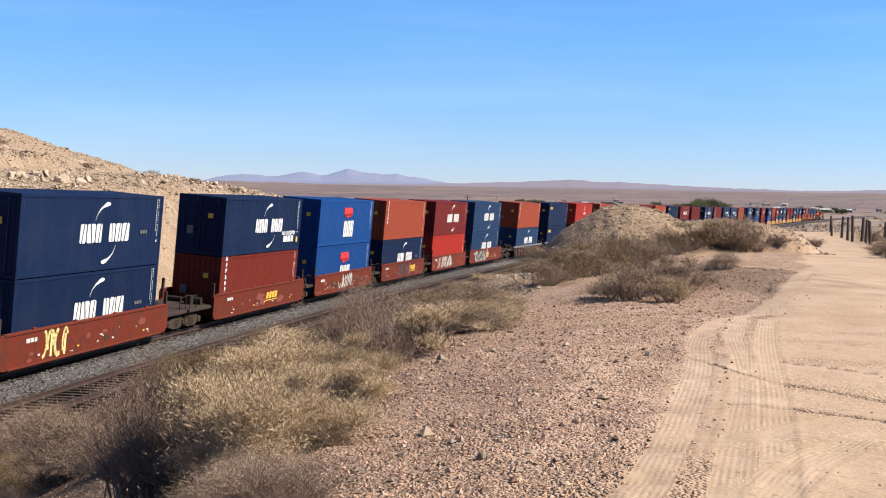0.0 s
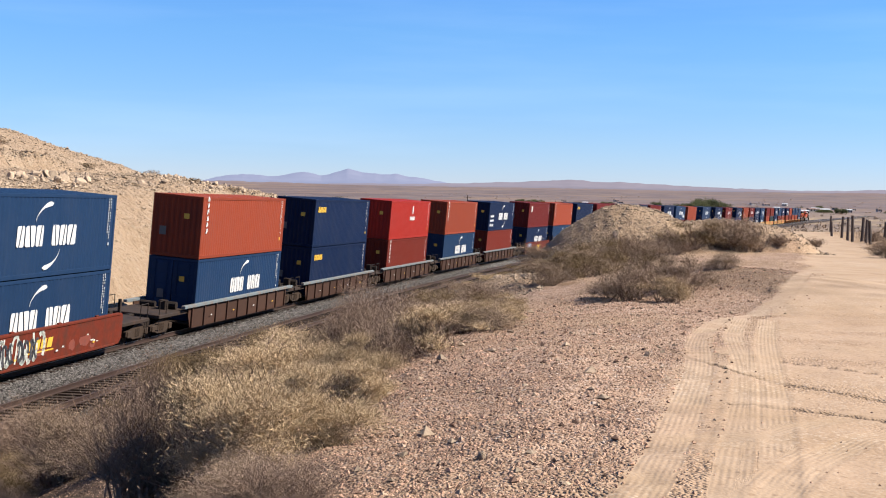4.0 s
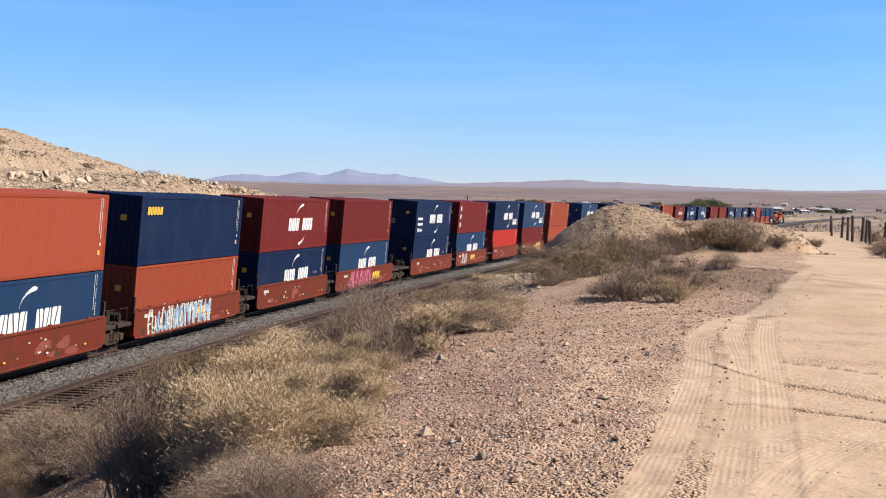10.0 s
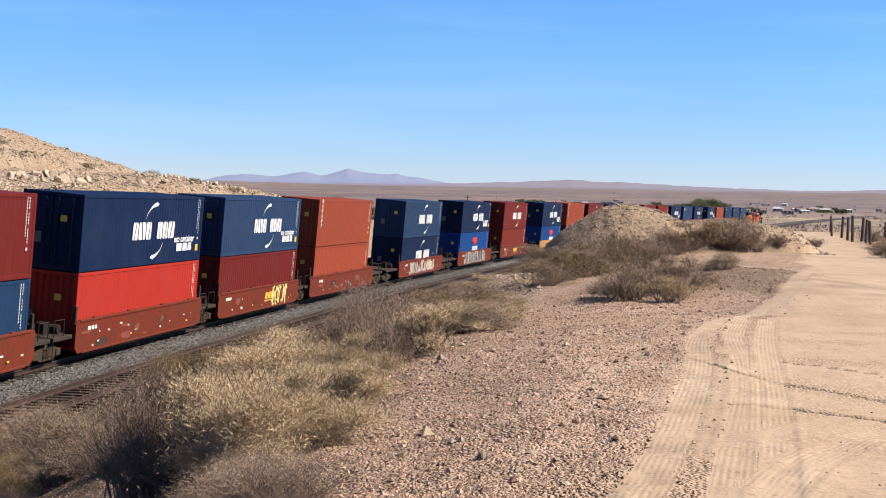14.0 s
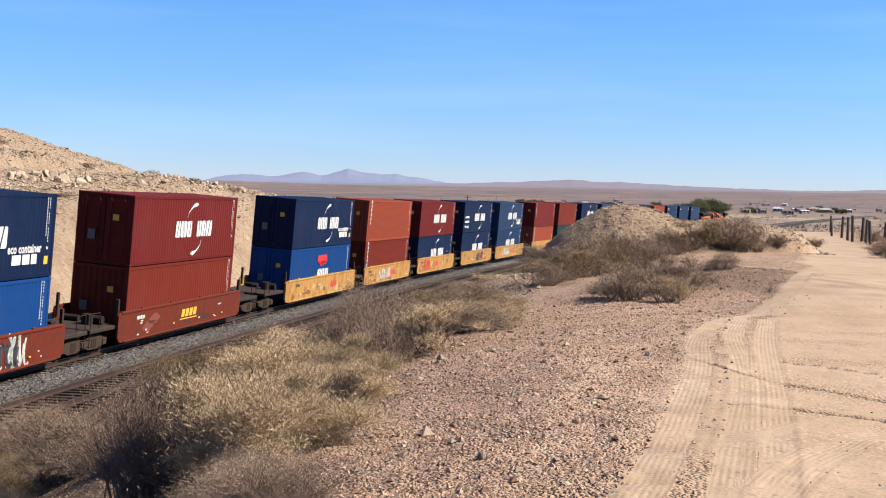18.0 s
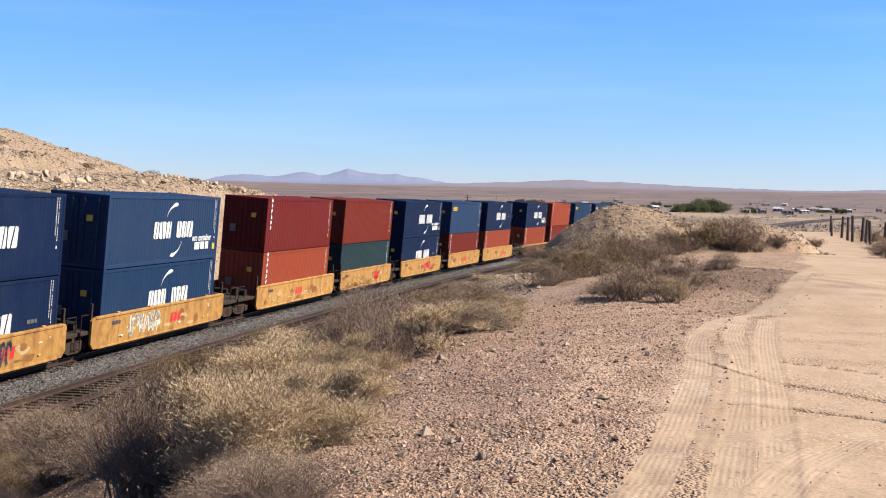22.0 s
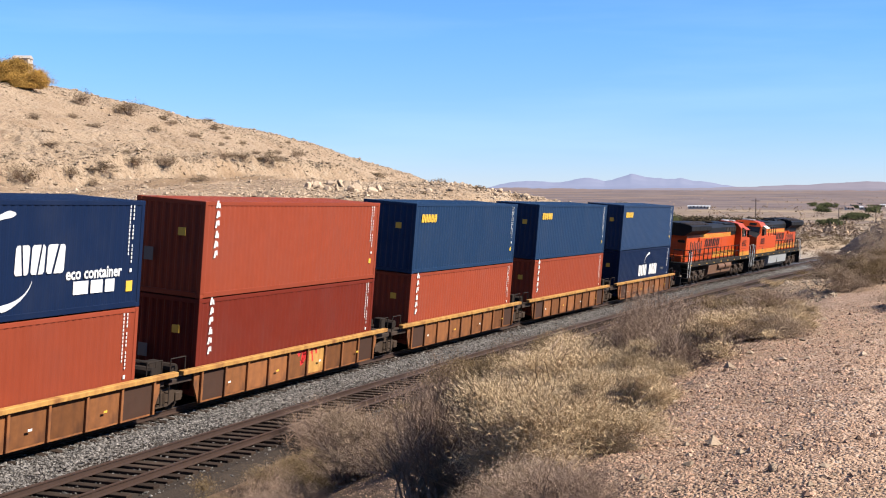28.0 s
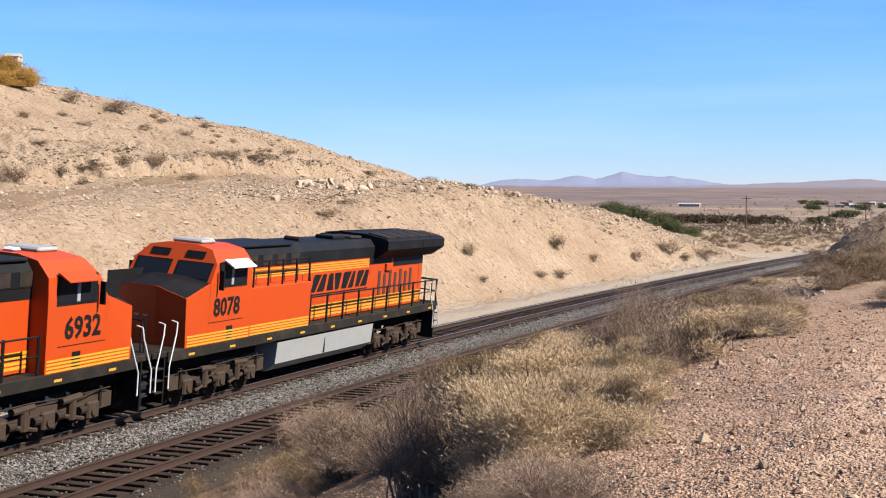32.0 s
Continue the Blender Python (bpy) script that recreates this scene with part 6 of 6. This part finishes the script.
HEAP_SHRUBS = (
    (20.2, 30.9, 1.10, 0.75, 'g'),
    (20.6, 32.4, 1.30, 0.85, 'o'),
    (21.1, 33.8, 1.55, 0.95, 'o'),
    (21.0, 36.5, 1.50, 0.95, 'g'),
    (21.8, 37.6, 1.70, 1.00, 'o'),
    (22.4, 40.2, 1.90, 1.25, 'g'),
    (21.7, 41.4, 1.60, 1.05, 'g'),
    (23.2, 41.8, 1.50, 0.85, 'g'),
    (24.1, 44.8, 1.50, 0.90, 't'),
    (24.6, 45.6, 1.90, 1.15, 'o'),
    (25.6, 46.6, 1.60, 1.10, 'g'),
    (26.4, 46.9, 2.10, 1.45, 'g'),
    (27.0, 47.1, 1.20, 0.95, 'g'),
    (28.0, 47.6, 0.90, 0.50, 't'),
    (19.0, 40.0, 1.5, 0.9, 'g'),
    (19.3, 43.0, 1.7, 1.0, 'o'),
    (18.4, 45.0, 1.6, 0.9, 'g'),
    (20.3, 42.5, 1.6, 1.0, 'o'),
    (18.2, 41.4, 1.3, 0.8, 'p'),
    (19.2, 47.0, 1.5, 0.9, 'g'),
    (17.5, 48.0, 1.6, 0.9, 'p'),
    (17.0, 44.5, 1.3, 0.7, 't'),
    (18.3, 51.0, 1.6, 0.9, 'o'),
    (19.9, 34.6, 1.00, 0.60, 'g'),
    (21.8, 24.2, 0.95, 0.62, 'g'),
    (22.1, 23.4, 1.10, 0.85, 'g'),
    (22.7, 22.9, 0.85, 0.58, 'p'),
    (23.1, 24.8, 0.95, 0.85, 'g'),
    (22.5, 25.4, 0.90, 0.80, 'o'),
    (24.2, 28.3, 0.80, 0.46, 'g'),
    (31.4, 45.4, 1.1, 0.7, 'g'),
    (32.6, 52.0, 1.3, 0.8, 'g'),
    (36.9, 74.6, 1.72, 0.89, 't'),
    (29.6, 49.5, 0.93, 0.40, 't'),
)
TERRACE_SHRUBS = (
    (-33.0, 70.5, 2.95, 1.26, 't'),
    (-33.9, 76.7, 1.75, 0.92, 't'),
    (-33.7, 80.6, 2.50, 0.95, 'g'),
    (-33.8, 84.7, 1.88, 0.89, 't'),
    (-33.3, 88.4, 2.85, 0.83, 't'),
    (-29.8, 88.1, 1.44, 0.54, 'g'),
    (-34.1, 98.9, 1.60, 0.75, 't'),
    (-34.3, 102.7, 1.75, 0.62, 't'),
    (-32.8, 105.2, 2.20, 1.05, 'g'),
    (-47.7, 168.0, 3.69, 0.96, 'g'),
    (-51.4, 203.1, 4.00, 1.14, 't'),
    (-65.0, 150.0, 1.83, 0.61, 't'),
)
SLOPE_SHRUBS = (
    (-10.2, 70.2, 1.43, 0.61, 't'),
    (-11.2, 75.6, 1.31, 0.44, 't'),
    (-6.0, 84.6, 1.26, 0.98, 't'),
    (-3.9, 101.3, 1.94, 1.38, 't'),
    (-2.1, 107.1, 1.36, 0.87, 't'),
    (-0.6, 118.6, 1.81, 1.38, 't'),
    (0.5, 130.6, 2.57, 1.87, 't'),
    (2.8, 139.7, 3.36, 1.56, 't'),
    (-4.4, 82.9, 0.92, 0.54, 't'),
    (-3.1, 93.2, 1.36, 0.60, 't'),
    (-2.5, 96.8, 1.50, 0.88, 't'),
    (1.8, 132.9, 1.66, 0.89, 'g'),
    (-9.5, 106, 1.2, 0.6, 't'),
    (-11.7, 102.9, 1.34, 0.57, 'g'),
    (-11.5, 88.7, 0.58, 0.33, 'g'),
)
HILL_SHRUBS = (
    (-41.8, 84.8, 1.21, 0.47, 't'),
    (-49.9, 99.5, 1.41, 0.54, 't'),
    (-46.6, 98.2, 1.48, 0.53, 't'),
    (-55.6, 116.7, 2.22, 0.62, 't'),
    (-45.6, 106.3, 1.33, 0.78, 'g'),
    (-53.8, 121.5, 1.51, 0.76, 'g'),
    (-46.1, 114.5, 1.88, 1.06, 't'),
    (-55.1, 134.3, 1.78, 0.82, 'g'),
    (-35.2, 73.2, 1.15, 0.41, 't'),
    (-34.4, 84.6, 0.81, 0.45, 'g'),
    (-35.7, 103.7, 1.05, 0.52, 't'),
    (-52.9, 121.8, 1.26, 0.50, 't'),
    (-48.8, 92.3, 0.72, 0.31, 't'),
    (-32.4, 106.7, 1.06, 0.42, 't'),
)
rnd = random.Random(17)
for rows_, detail, where in ((NEAR_SHRUBS, "near", "on the bank beside the tracks"), (MID_SHRUBS, "mid", "on the bank beside the tracks"), (HEAP_SHRUBS, "mid", "by the gravel heaps"),
                             (TERRACE_SHRUBS, "far", "on the hill terrace"), (SLOPE_SHRUBS, "far", "on the cut slope"), (HILL_SHRUBS, "far", "on the dry hillside")):
    for x, y, w, h, kind in rows_:
        shrub(x, y, w, h, kind, detail, where, rnd)
# skyline of the hill
for x, y, w, h in ((-54.5, 107.5, 2.2, 1.6), (-52.8, 113, 3.6, 1.7), (-51, 118, 1.2, .7), (-47.5, 141, 1.8, 1.3), (-50.5, 133, 1.3, .6), (-48, 137, 1.2, .6)):
    shrub(x, y, w, h, "t", "far", "on the hilltop", rnd)
# bare twigs along the edge of the ballast
for k in range(16):
    m = track_pose(rnd.uniform(20, 46), 0, rnd.uniform(8.3, 10.2))
    shrub(m.translation.x, m.translation.y, rnd.uniform(.8, 1.3), rnd.uniform(.8, 1.3), rnd.choice("tto"), "mid", "on the bank beside the tracks", rnd)
# undergrowth on the bank
for k in range(56):
    s, u = 16 + 62 * rnd.random() ** 1.3, rnd.uniform(8.2, 16.5)
    m = track_pose(s, 0, u)
    shrub(m.translation.x, m.translation.y, rnd.uniform(.6, 1.2), rnd.uniform(.3, .6), rnd.choice("tpgot"), "near" if s < 27 else "mid" if s < 45 else "far", "on the bank beside the tracks", rnd)
for k in range(60):
    s, u = rnd.uniform(50, 210), -rnd.uniform(30, 70)
    m = track_pose(s, 0, u)
    shrub(m.translation.x, m.translation.y, rnd.uniform(.7, 1.6), rnd.uniform(.3, .7), rnd.choice("ttg"), "far", "on the dry hillside", rnd)


# stones on the near ground
def on_wheel_mark(x, y):
    return any(pts[0][1] < y < pts[-1][1] and abs(x - np.interp(y, [p[1] for p in pts], [p[0] for p in pts])) < half * .8 for pts, half in WHEEL_MARKS[:3])


def near_ground(r):
    d, a = 5.2 * (34 / 5.2) ** r.random(), radians(r.uniform(-32, 13))
    x, y = EYE[0] + d * math.sin(a), d * math.cos(a)
    while (abs(x - float(road_centre(y))) < 1.7 and r.random() < .985) or on_wheel_mark(x, y):
        d, a = 5.2 * (34 / 5.2) ** r.random(), radians(r.uniform(-32, 13))
        x, y = EYE[0] + d * math.sin(a), d * math.cos(a)
    return x, y, 0.0


def settle(ob):
    """Sets a scatter of stones down on the ground."""
    co = np.empty(len(ob.data.vertices) * 3, np.float32)
    ob.data.vertices.foreach_get("co", co)
    co = co.reshape(-1, 6, 3)
    c = co.mean(1)
    co[:, :, 2] += ground_z(c[:, 0], c[:, 1])[:, None]
    ob.data.vertices.foreach_set("co", co.ravel())
    ob.data.update()


settle(pebble_mesh(52000, near_ground, "gravel", M_PEBBLE, "scattered brown and pale gravel on the bare ground", (.0045, .013), 21))


def gravel_slope(r):
    """The coarse gravel between the shrubs and the road."""
    while True:
        y = 6.5 + 26 * r.random() ** 1.5
        x = float(road_centre(y)) - 5.4 + 3.6 * r.random() ** 1.5 + r.gauss(0, .4)
        if not on_wheel_mark(x, y):
            return x, y, 0.0


settle(pebble_mesh(30000, gravel_slope, "gravel", M_PEBBLE_BROWN, "coarse brown gravel on the slope beside the road", (.006, .0155), 23))
settle(pebble_mesh(420, gravel_slope, "gravel", M_ROCK, "pale loose stones on the gravel slope", (.016, .045), 24))
settle(pebble_mesh(1500, gravel_slope, "gravel", M_DARK_STONE, "dark brown stones on the gravel slope", (.010, .024), 25))


# fence posts along the road
for x, y, h, lean in ((38.7, 98, 1.25, 1), (36.5, 85, .95, -2), (36.2, 80, 1.3, 2), (35.8, 76, 1.35, 0), (35.3, 72, 1.45, -1), (35.2, 69, 1.25, 2), (34.8, 66, 1.2, 1), (34.4, 63, 1.15, -3), (34.4, 60, 1.2, 2)):
    post = Shape().rod((0, 0, -.3), (0, 0, h), .085, .075, 8)
    ob = part("fence_post", post, M_WOOD)
    tagged(ob, "dark weathered timber fence post beside the dirt road", "post", "fence posts")
    ob.matrix_basis = pose(x, y, z_at(x, y), lean, lean, 0)


# boulders and broken stone
def boulder_mesh(seed, cuts=2):
    bm = bmesh.new()
    bmesh.ops.create_icosphere(bm, subdivisions=cuts, radius=1)
    r = random.Random(seed)
    planes = [(Vector((r.gauss(0, 1), r.gauss(0, 1), r.gauss(0, 1))).normalized(), r.uniform(.5, .85)) for _ in range(9)]
    for v in bm.verts:
        for n, d in planes:
            k = v.co.dot(n) - d
            if k > 0:
                v.co -= n * k
        v.co += v.co.normalized() * .05 * noise.noise(v.co * 3 + Vector((seed, 0, 0)))
    me = bpy.data.meshes.new("boulder")
    bm.to_mesh(me)
    bm.free()
    return me


BOULDERS = [boulder_mesh(k) for k in range(6)]


def boulder(x, y, size, where, r):
    ob = part("boulder", r.choice(BOULDERS), M_ROCK)
    tagged(ob, f"pale sandstone boulder {where}", "rock", "boulders")
    ob.matrix_basis = Matrix.LocRotScale((x, y, z_at(x, y) + size * .25), Euler((r.uniform(0, 6), r.uniform(0, 6), r.uniform(0, 6))), (size, size * r.uniform(.7, 1), size * r.uniform(.55, .9)))


r = random.Random(4)
for k in range(26):
    t = r.random()
    boulder(-17.2 + 4.2 * t + r.gauss(0, .9), 81.5 + 2.5 * t + r.gauss(0, 1.5), r.uniform(.2, .55), "in a pile on the hill terrace", r)
boulder(-13.6, 70.0, .5, "on the hill terrace", r)
boulder(-14.5, 82.0, .45, "on the hill terrace", r)
for k in range(60):
    s = r.uniform(88, 152)
    u = -4.6 - 1.75 * float(np.interp(s, (96, 112, 131, 141, 153), (8, 7.4, 5.6, 3.9, 1.6))) * r.uniform(.75, 1.1)
    m = track_pose(s, 0, u)
    boulder(m.translation.x, m.translation.y, r.uniform(.14, .34), "on the crest of the cut", r)
boulder(22.1, 45.9, .22, "on the gravel heap", r)
boulder(20.68, 8.58, .045, "on the bare ground", r)
boulder(22.0, 14.2, .05, "on the bare ground", r)


def on_heap(q):
    if q.random() < .4:
        a, d = q.uniform(0, 6.283), 3.4 * math.sqrt(q.random())
        return 21.5 + d * math.cos(a), 48.5 + d * math.sin(a), 0.0
    if q.random() < .55:
        return q.uniform(22.5, 30), q.uniform(47.3, 52), 0.0
    return q.uniform(17.6, 20.2), q.uniform(29, 37), 0.0


settle(pebble_mesh(5500, on_heap, "heap_stones", M_ROCK, "broken pale stones on the gravel heaps", (.02, .05), 31))


def on_cut(q):
    s = 40 + 115 * q.random() ** .8
    h = float(np.interp(s, (40, 76, 100, 112, 131, 141, 155), (5.6, 6.9, 8, 7.4, 5.6, 3.9, 1.2)))
    u = -5.2 - 1.75 * h * q.random() ** .7 * 1.25 - (q.random() ** 2) * 10 * (s < 120)
    p = track_pose(s, 0, u).translation
    return p.x, p.y, 0.0


def on_crest(q):
    s = 70 + 82 * q.random()
    h = float(np.interp(s, (40, 76, 100, 112, 131, 141, 155), (5.6, 6.9, 8, 7.4, 5.6, 3.9, 1.2)))
    p = track_pose(s, 0, -5.4 - 1.75 * h * (1.05 + .3 * q.gauss(0, 1) * (.5 + .5 * (s > 100)))).translation
    return p.x, p.y, 0.0


settle(pebble_mesh(4500, on_crest, "scree_stones", M_ROCK, "pale broken stones along the crest of the cut", (.06, .18), 37))
settle(pebble_mesh(15000, on_cut, "scree_stones", M_ROCK, "pale broken stones on the cut slope", (.03, .10), 33))


def on_hill(q):
    s, u = q.uniform(40, 215), -q.uniform(26, 74)
    if q.random() < .65:
        u = -q.uniform(62, 80)
    p = track_pose(s, 0, u).translation
    return p.x, p.y, 0.0


def on_ledge(q):
    s = q.uniform(30, 175)
    p = track_pose(s, 0, -(31.5 + .06 * min(s, 140) + abs(q.gauss(0, 3.2)))).translation
    return p.x, p.y, 0.0


settle(pebble_mesh(7000, on_ledge, "scree_stones", M_ROCK, "pale broken stones on the eroded ledge", (.05, .15), 39))
settle(pebble_mesh(13000, on_hill, "scree_stones", M_ROCK, "pale stones on the dry hillside", (.05, .19), 35))

# scrub on the open desert
def scrub(count, where, name, mat, label, sizes, seed, tall=.55, blades=26, leaf=.035):
    q = random.Random(seed)
    v, f = [], []
    for _ in range(count):
        x, y = where(q)
        w = q.uniform(*sizes)
        for _b in range(blades):
            a, e = q.uniform(0, 6.283), q.random()
            rr = w * .5 * math.sqrt(q.random())
            c = Vector((x + rr * math.cos(a), y + rr * math.sin(a), w * tall * e * (1 - (rr / w) ** 2 * 2.5)))
            d = Vector((q.gauss(0, 1), q.gauss(0, 1), q.gauss(.4, .8))).normalized() * w * (.22 if blades < 30 else .11)
            g = Vector((q.gauss(0, 1), q.gauss(0, 1), q.gauss(0, 1))).normalized() * w * (.09 if blades < 30 else leaf)
            k = len(v)
            v += [tuple(c - g), tuple(c + g), tuple(c + d)]
            f.append((k, k + 1, k + 2))
    co = np.array(v).reshape(count, blades * 3, 3)
    c = co[:, :, :2].mean(1)
    co[:, :, 2] += ground_z(c[:, 0], c[:, 1], False)[:, None]
    me = bpy.data.meshes.new(name)
    me.from_pydata(co.reshape(-1, 3).tolist(), [], f)
    me.materials.append(mat)
    return tagged(new(name, me), label, "scrub", kind="stuff")


def left_plain(q):
    d, a = q.uniform(175, 520), radians(q.uniform(-13, -1.5))
    return EYE[0] + d * math.sin(a), d * math.cos(a)


def wide_plain(q):
    d, a = 260 * (2600 / 260) ** q.random(), radians(q.uniform(-19, 14))
    return EYE[0] + d * math.sin(a), d * math.cos(a)


def clear_of_track(where):
    def pick(q):
        while True:
            x, y = where(q)
            u = float(on_track(np.array([x]), np.array([y]))[1][0])
            if abs(u - 2) > 9:
                return x, y
    return pick


scrub(1500, clear_of_track(left_plain), "scrub", M_SCRUB, "low brown scrub on the open desert", (.6, 1.5), 41, .5, 130)
scrub(260, clear_of_track(left_plain), "scrub", M_LEAF_OLIVE, "low olive scrub on the open desert", (.8, 1.8), 42, .5, 130)
scrub(1500, clear_of_track(wide_plain), "scrub", M_LEAF_GREY, "grey brush scattered over the far plain", (1.5, 4.5), 43, .5, 14)


def hedge_line(q):
    t = q.random()
    return -47 + 36 * t + q.gauss(0, 1.5), 411 + 24 * t + q.gauss(0, 3)


scrub(330, hedge_line, "hedge_row", M_HEDGE, "dark row of tamarisk brush across the plain", (2.0, 3.6), 45, .95, 130, .085)


# trees
def tree(x, y, height, width, mat, label, seed, leaves=2600, trunk_share=.25, leaf=1.0, low=.12):
    q = random.Random(seed)
    ob = thing("tree", label, "tree")
    tr, tips = Shape(), []
    base, fork = Vector((0, 0, -.3)), Vector((q.uniform(-.2, .2), 0, height * trunk_share))
    tr.rod(base, fork, width * .035, width * .025, 8)
    for _ in range(16):
        a = q.uniform(0, 6.283)
        k = q.uniform(.3, 1.0)
        e = Vector((math.cos(a) * width * .42 * k, math.sin(a) * width * .42 * k, height * q.uniform(low, .93) * (1 - .25 * k)))
        mid = (fork + e) / 2 + Vector((0, 0, height * .05))
        tr.rod(fork, mid, width * .018, width * .012, 5).rod(mid, e, width * .012, width * .004, 5)
        tips += [e, mid.lerp(e, .5)]
    part("trunk", tr, M_TWIG, ob)
    v, f = [], []
    for _ in range(leaves):
        c = q.choice(tips) + Vector((q.gauss(0, width * .1), q.gauss(0, width * .1), q.gauss(0, height * .085)))
        c.z = max(c.z, height * .06)
        d = Vector((q.gauss(0, 1), q.gauss(0, 1), q.gauss(0, 1))).normalized() * width * q.uniform(.02, .04) * leaf
        g = d.orthogonal().normalized() * width * .012 * leaf
        k = len(v)
        v += [tuple(c - g), tuple(c + g), tuple(c + d)]
        f.append((k, k + 1, k + 2))
    me = bpy.data.meshes.new("crown")
    me.from_pydata(v, [], f)
    part("crown", me, mat, ob)
    ob.matrix_basis = pose(x, y, z_at(x, y))
    return ob


for k, (x, y, h, w) in enumerate(((-57.2, 103.0, 2.3, 4.2), (-59.6, 102.4, 2.6, 4.6), (-62.2, 101.0, 2.6, 4.6))):
    tree(x, y, h, w, M_LEAF_GOLD, "golden autumn tree on the hilltop", 3 + k, 30000, .02, .7, .0)
for k, (x, y, h, w) in enumerate(((-22, 226, 5.0, 9), (-17, 230, 4.0, 8), (-26, 229, 4.6, 8), (-13, 232, 2.6, 6))):
    tree(x, y, h, w, M_LEAF_GREEN, "dark green desert tree behind the cut", 20 + k, 14000, .05, .9, .0)
q = random.Random(9)
for k in range(62):
    d, a = (q.uniform(860, 1150), radians(q.gauss(4.6, .55))) if k < 26 else (q.uniform(900, 1500), radians(q.uniform(-4, 13.5)))
    tree(EYE[0] + d * math.sin(a), d * math.cos(a), q.uniform(6, 11) if k < 26 else q.uniform(3, 6), q.uniform(7, 14), M_LEAF_GREEN, "dark tree of the far settlement", 60 + k, 900, .02, 2.6)
for x, y, h, w in ((0.5, 446, 2.6, 9), (3, 640, 4.4, 13)):
    tree(x, y, h, w, M_LEAF_GREEN, "dark lone tree on the plain", int(h * 10), 4500, .02, 1.6)


# houses of the settlement
def house(x, y, w, d, h, roof_mat, turn, label):
    ob = thing("house", label, "house", "houses of the far settlement")
    part("wall", Shape().box(-w / 2, w / 2, -d / 2, d / 2, -.5, h), M_STUCCO, ob)
    part("roof", Shape().prism([(-d / 2 - d * .06, h), (d / 2 + d * .06, h), (0, h + d * .22)], 0, -w / 2 - w * .05, w / 2 + w * .05), roof_mat, ob)
    for k in range(int(w / 3)):
        part("window", Shape().box(-w / 2 + 1.2 + k * 3, -w / 2 + 2.4 + k * 3, -d / 2 - .03, -d / 2 + .05, 1, 2.2), M_GLASS, ob)
    part("door", Shape().box(w / 2 - 1.1, w / 2 - .2, -d / 2 - .04, -d / 2 + .05, 0, 2.05), M_WOOD, ob)
    ob.matrix_basis = pose(x, y, z_at(x, y), 0, 0, turn)


for k in range(46):
    d, a = q.uniform(900, 1700), radians(q.uniform(-2, 13.2) if k % 3 else q.uniform(6, 10))
    metal = q.random() < .4
    house(EYE[0] + d * math.sin(a), d * math.cos(a), q.uniform(4, 8), q.uniform(3.5, 5.5), q.uniform(1.9, 2.4), M_METALROOF if metal else M_ROOF, q.uniform(-30, 30),
          "pale house with a sheet metal roof on the plain" if metal else "pale house with a brown roof on the plain")
house(-132, 1064, 17, 4, 1.9, M_METALROOF, -6, "long pale shed on the plain")
house(-68.0, 116, 1.7, 1.7, 2.6, M_STUCCO, 20, "small white house on the hilltop")

# poles of a power line
for x, y, h in ((-13.4, 344, 8.5), (3.4, 444, 6.5), (14, 520, 8)):
    ob = thing("utility_pole", "dark timber utility pole on the plain", "pole", "poles of a power line")
    part("pole", Shape().rod((0, 0, -.5), (0, 0, h), .16, .11, 8), M_WOOD, ob)
    part("crossarm", Shape().box(-1.1, 1.1, -.06, .06, h - .7, h - .55, .01), M_WOOD, ob)
    ob.matrix_basis = pose(x, y, z_at(x, y))


def motions():
    """The train runs towards the camera's left and climbs the grade."""
    times = list(range(0, 33))
    for ob, s0, height in MOVING:
        rows_ = []
        for t in times:
            m = track_pose(s0 - SPEED * t - GAIN * t * t / 2) @ pose(0, 0, height)
            if ob is FLIPPED:
                m = m @ pose(0, 0, 0, 0, 0, 180)
            rows_.append((t, m))
        walk(ob, rows_)


motions()
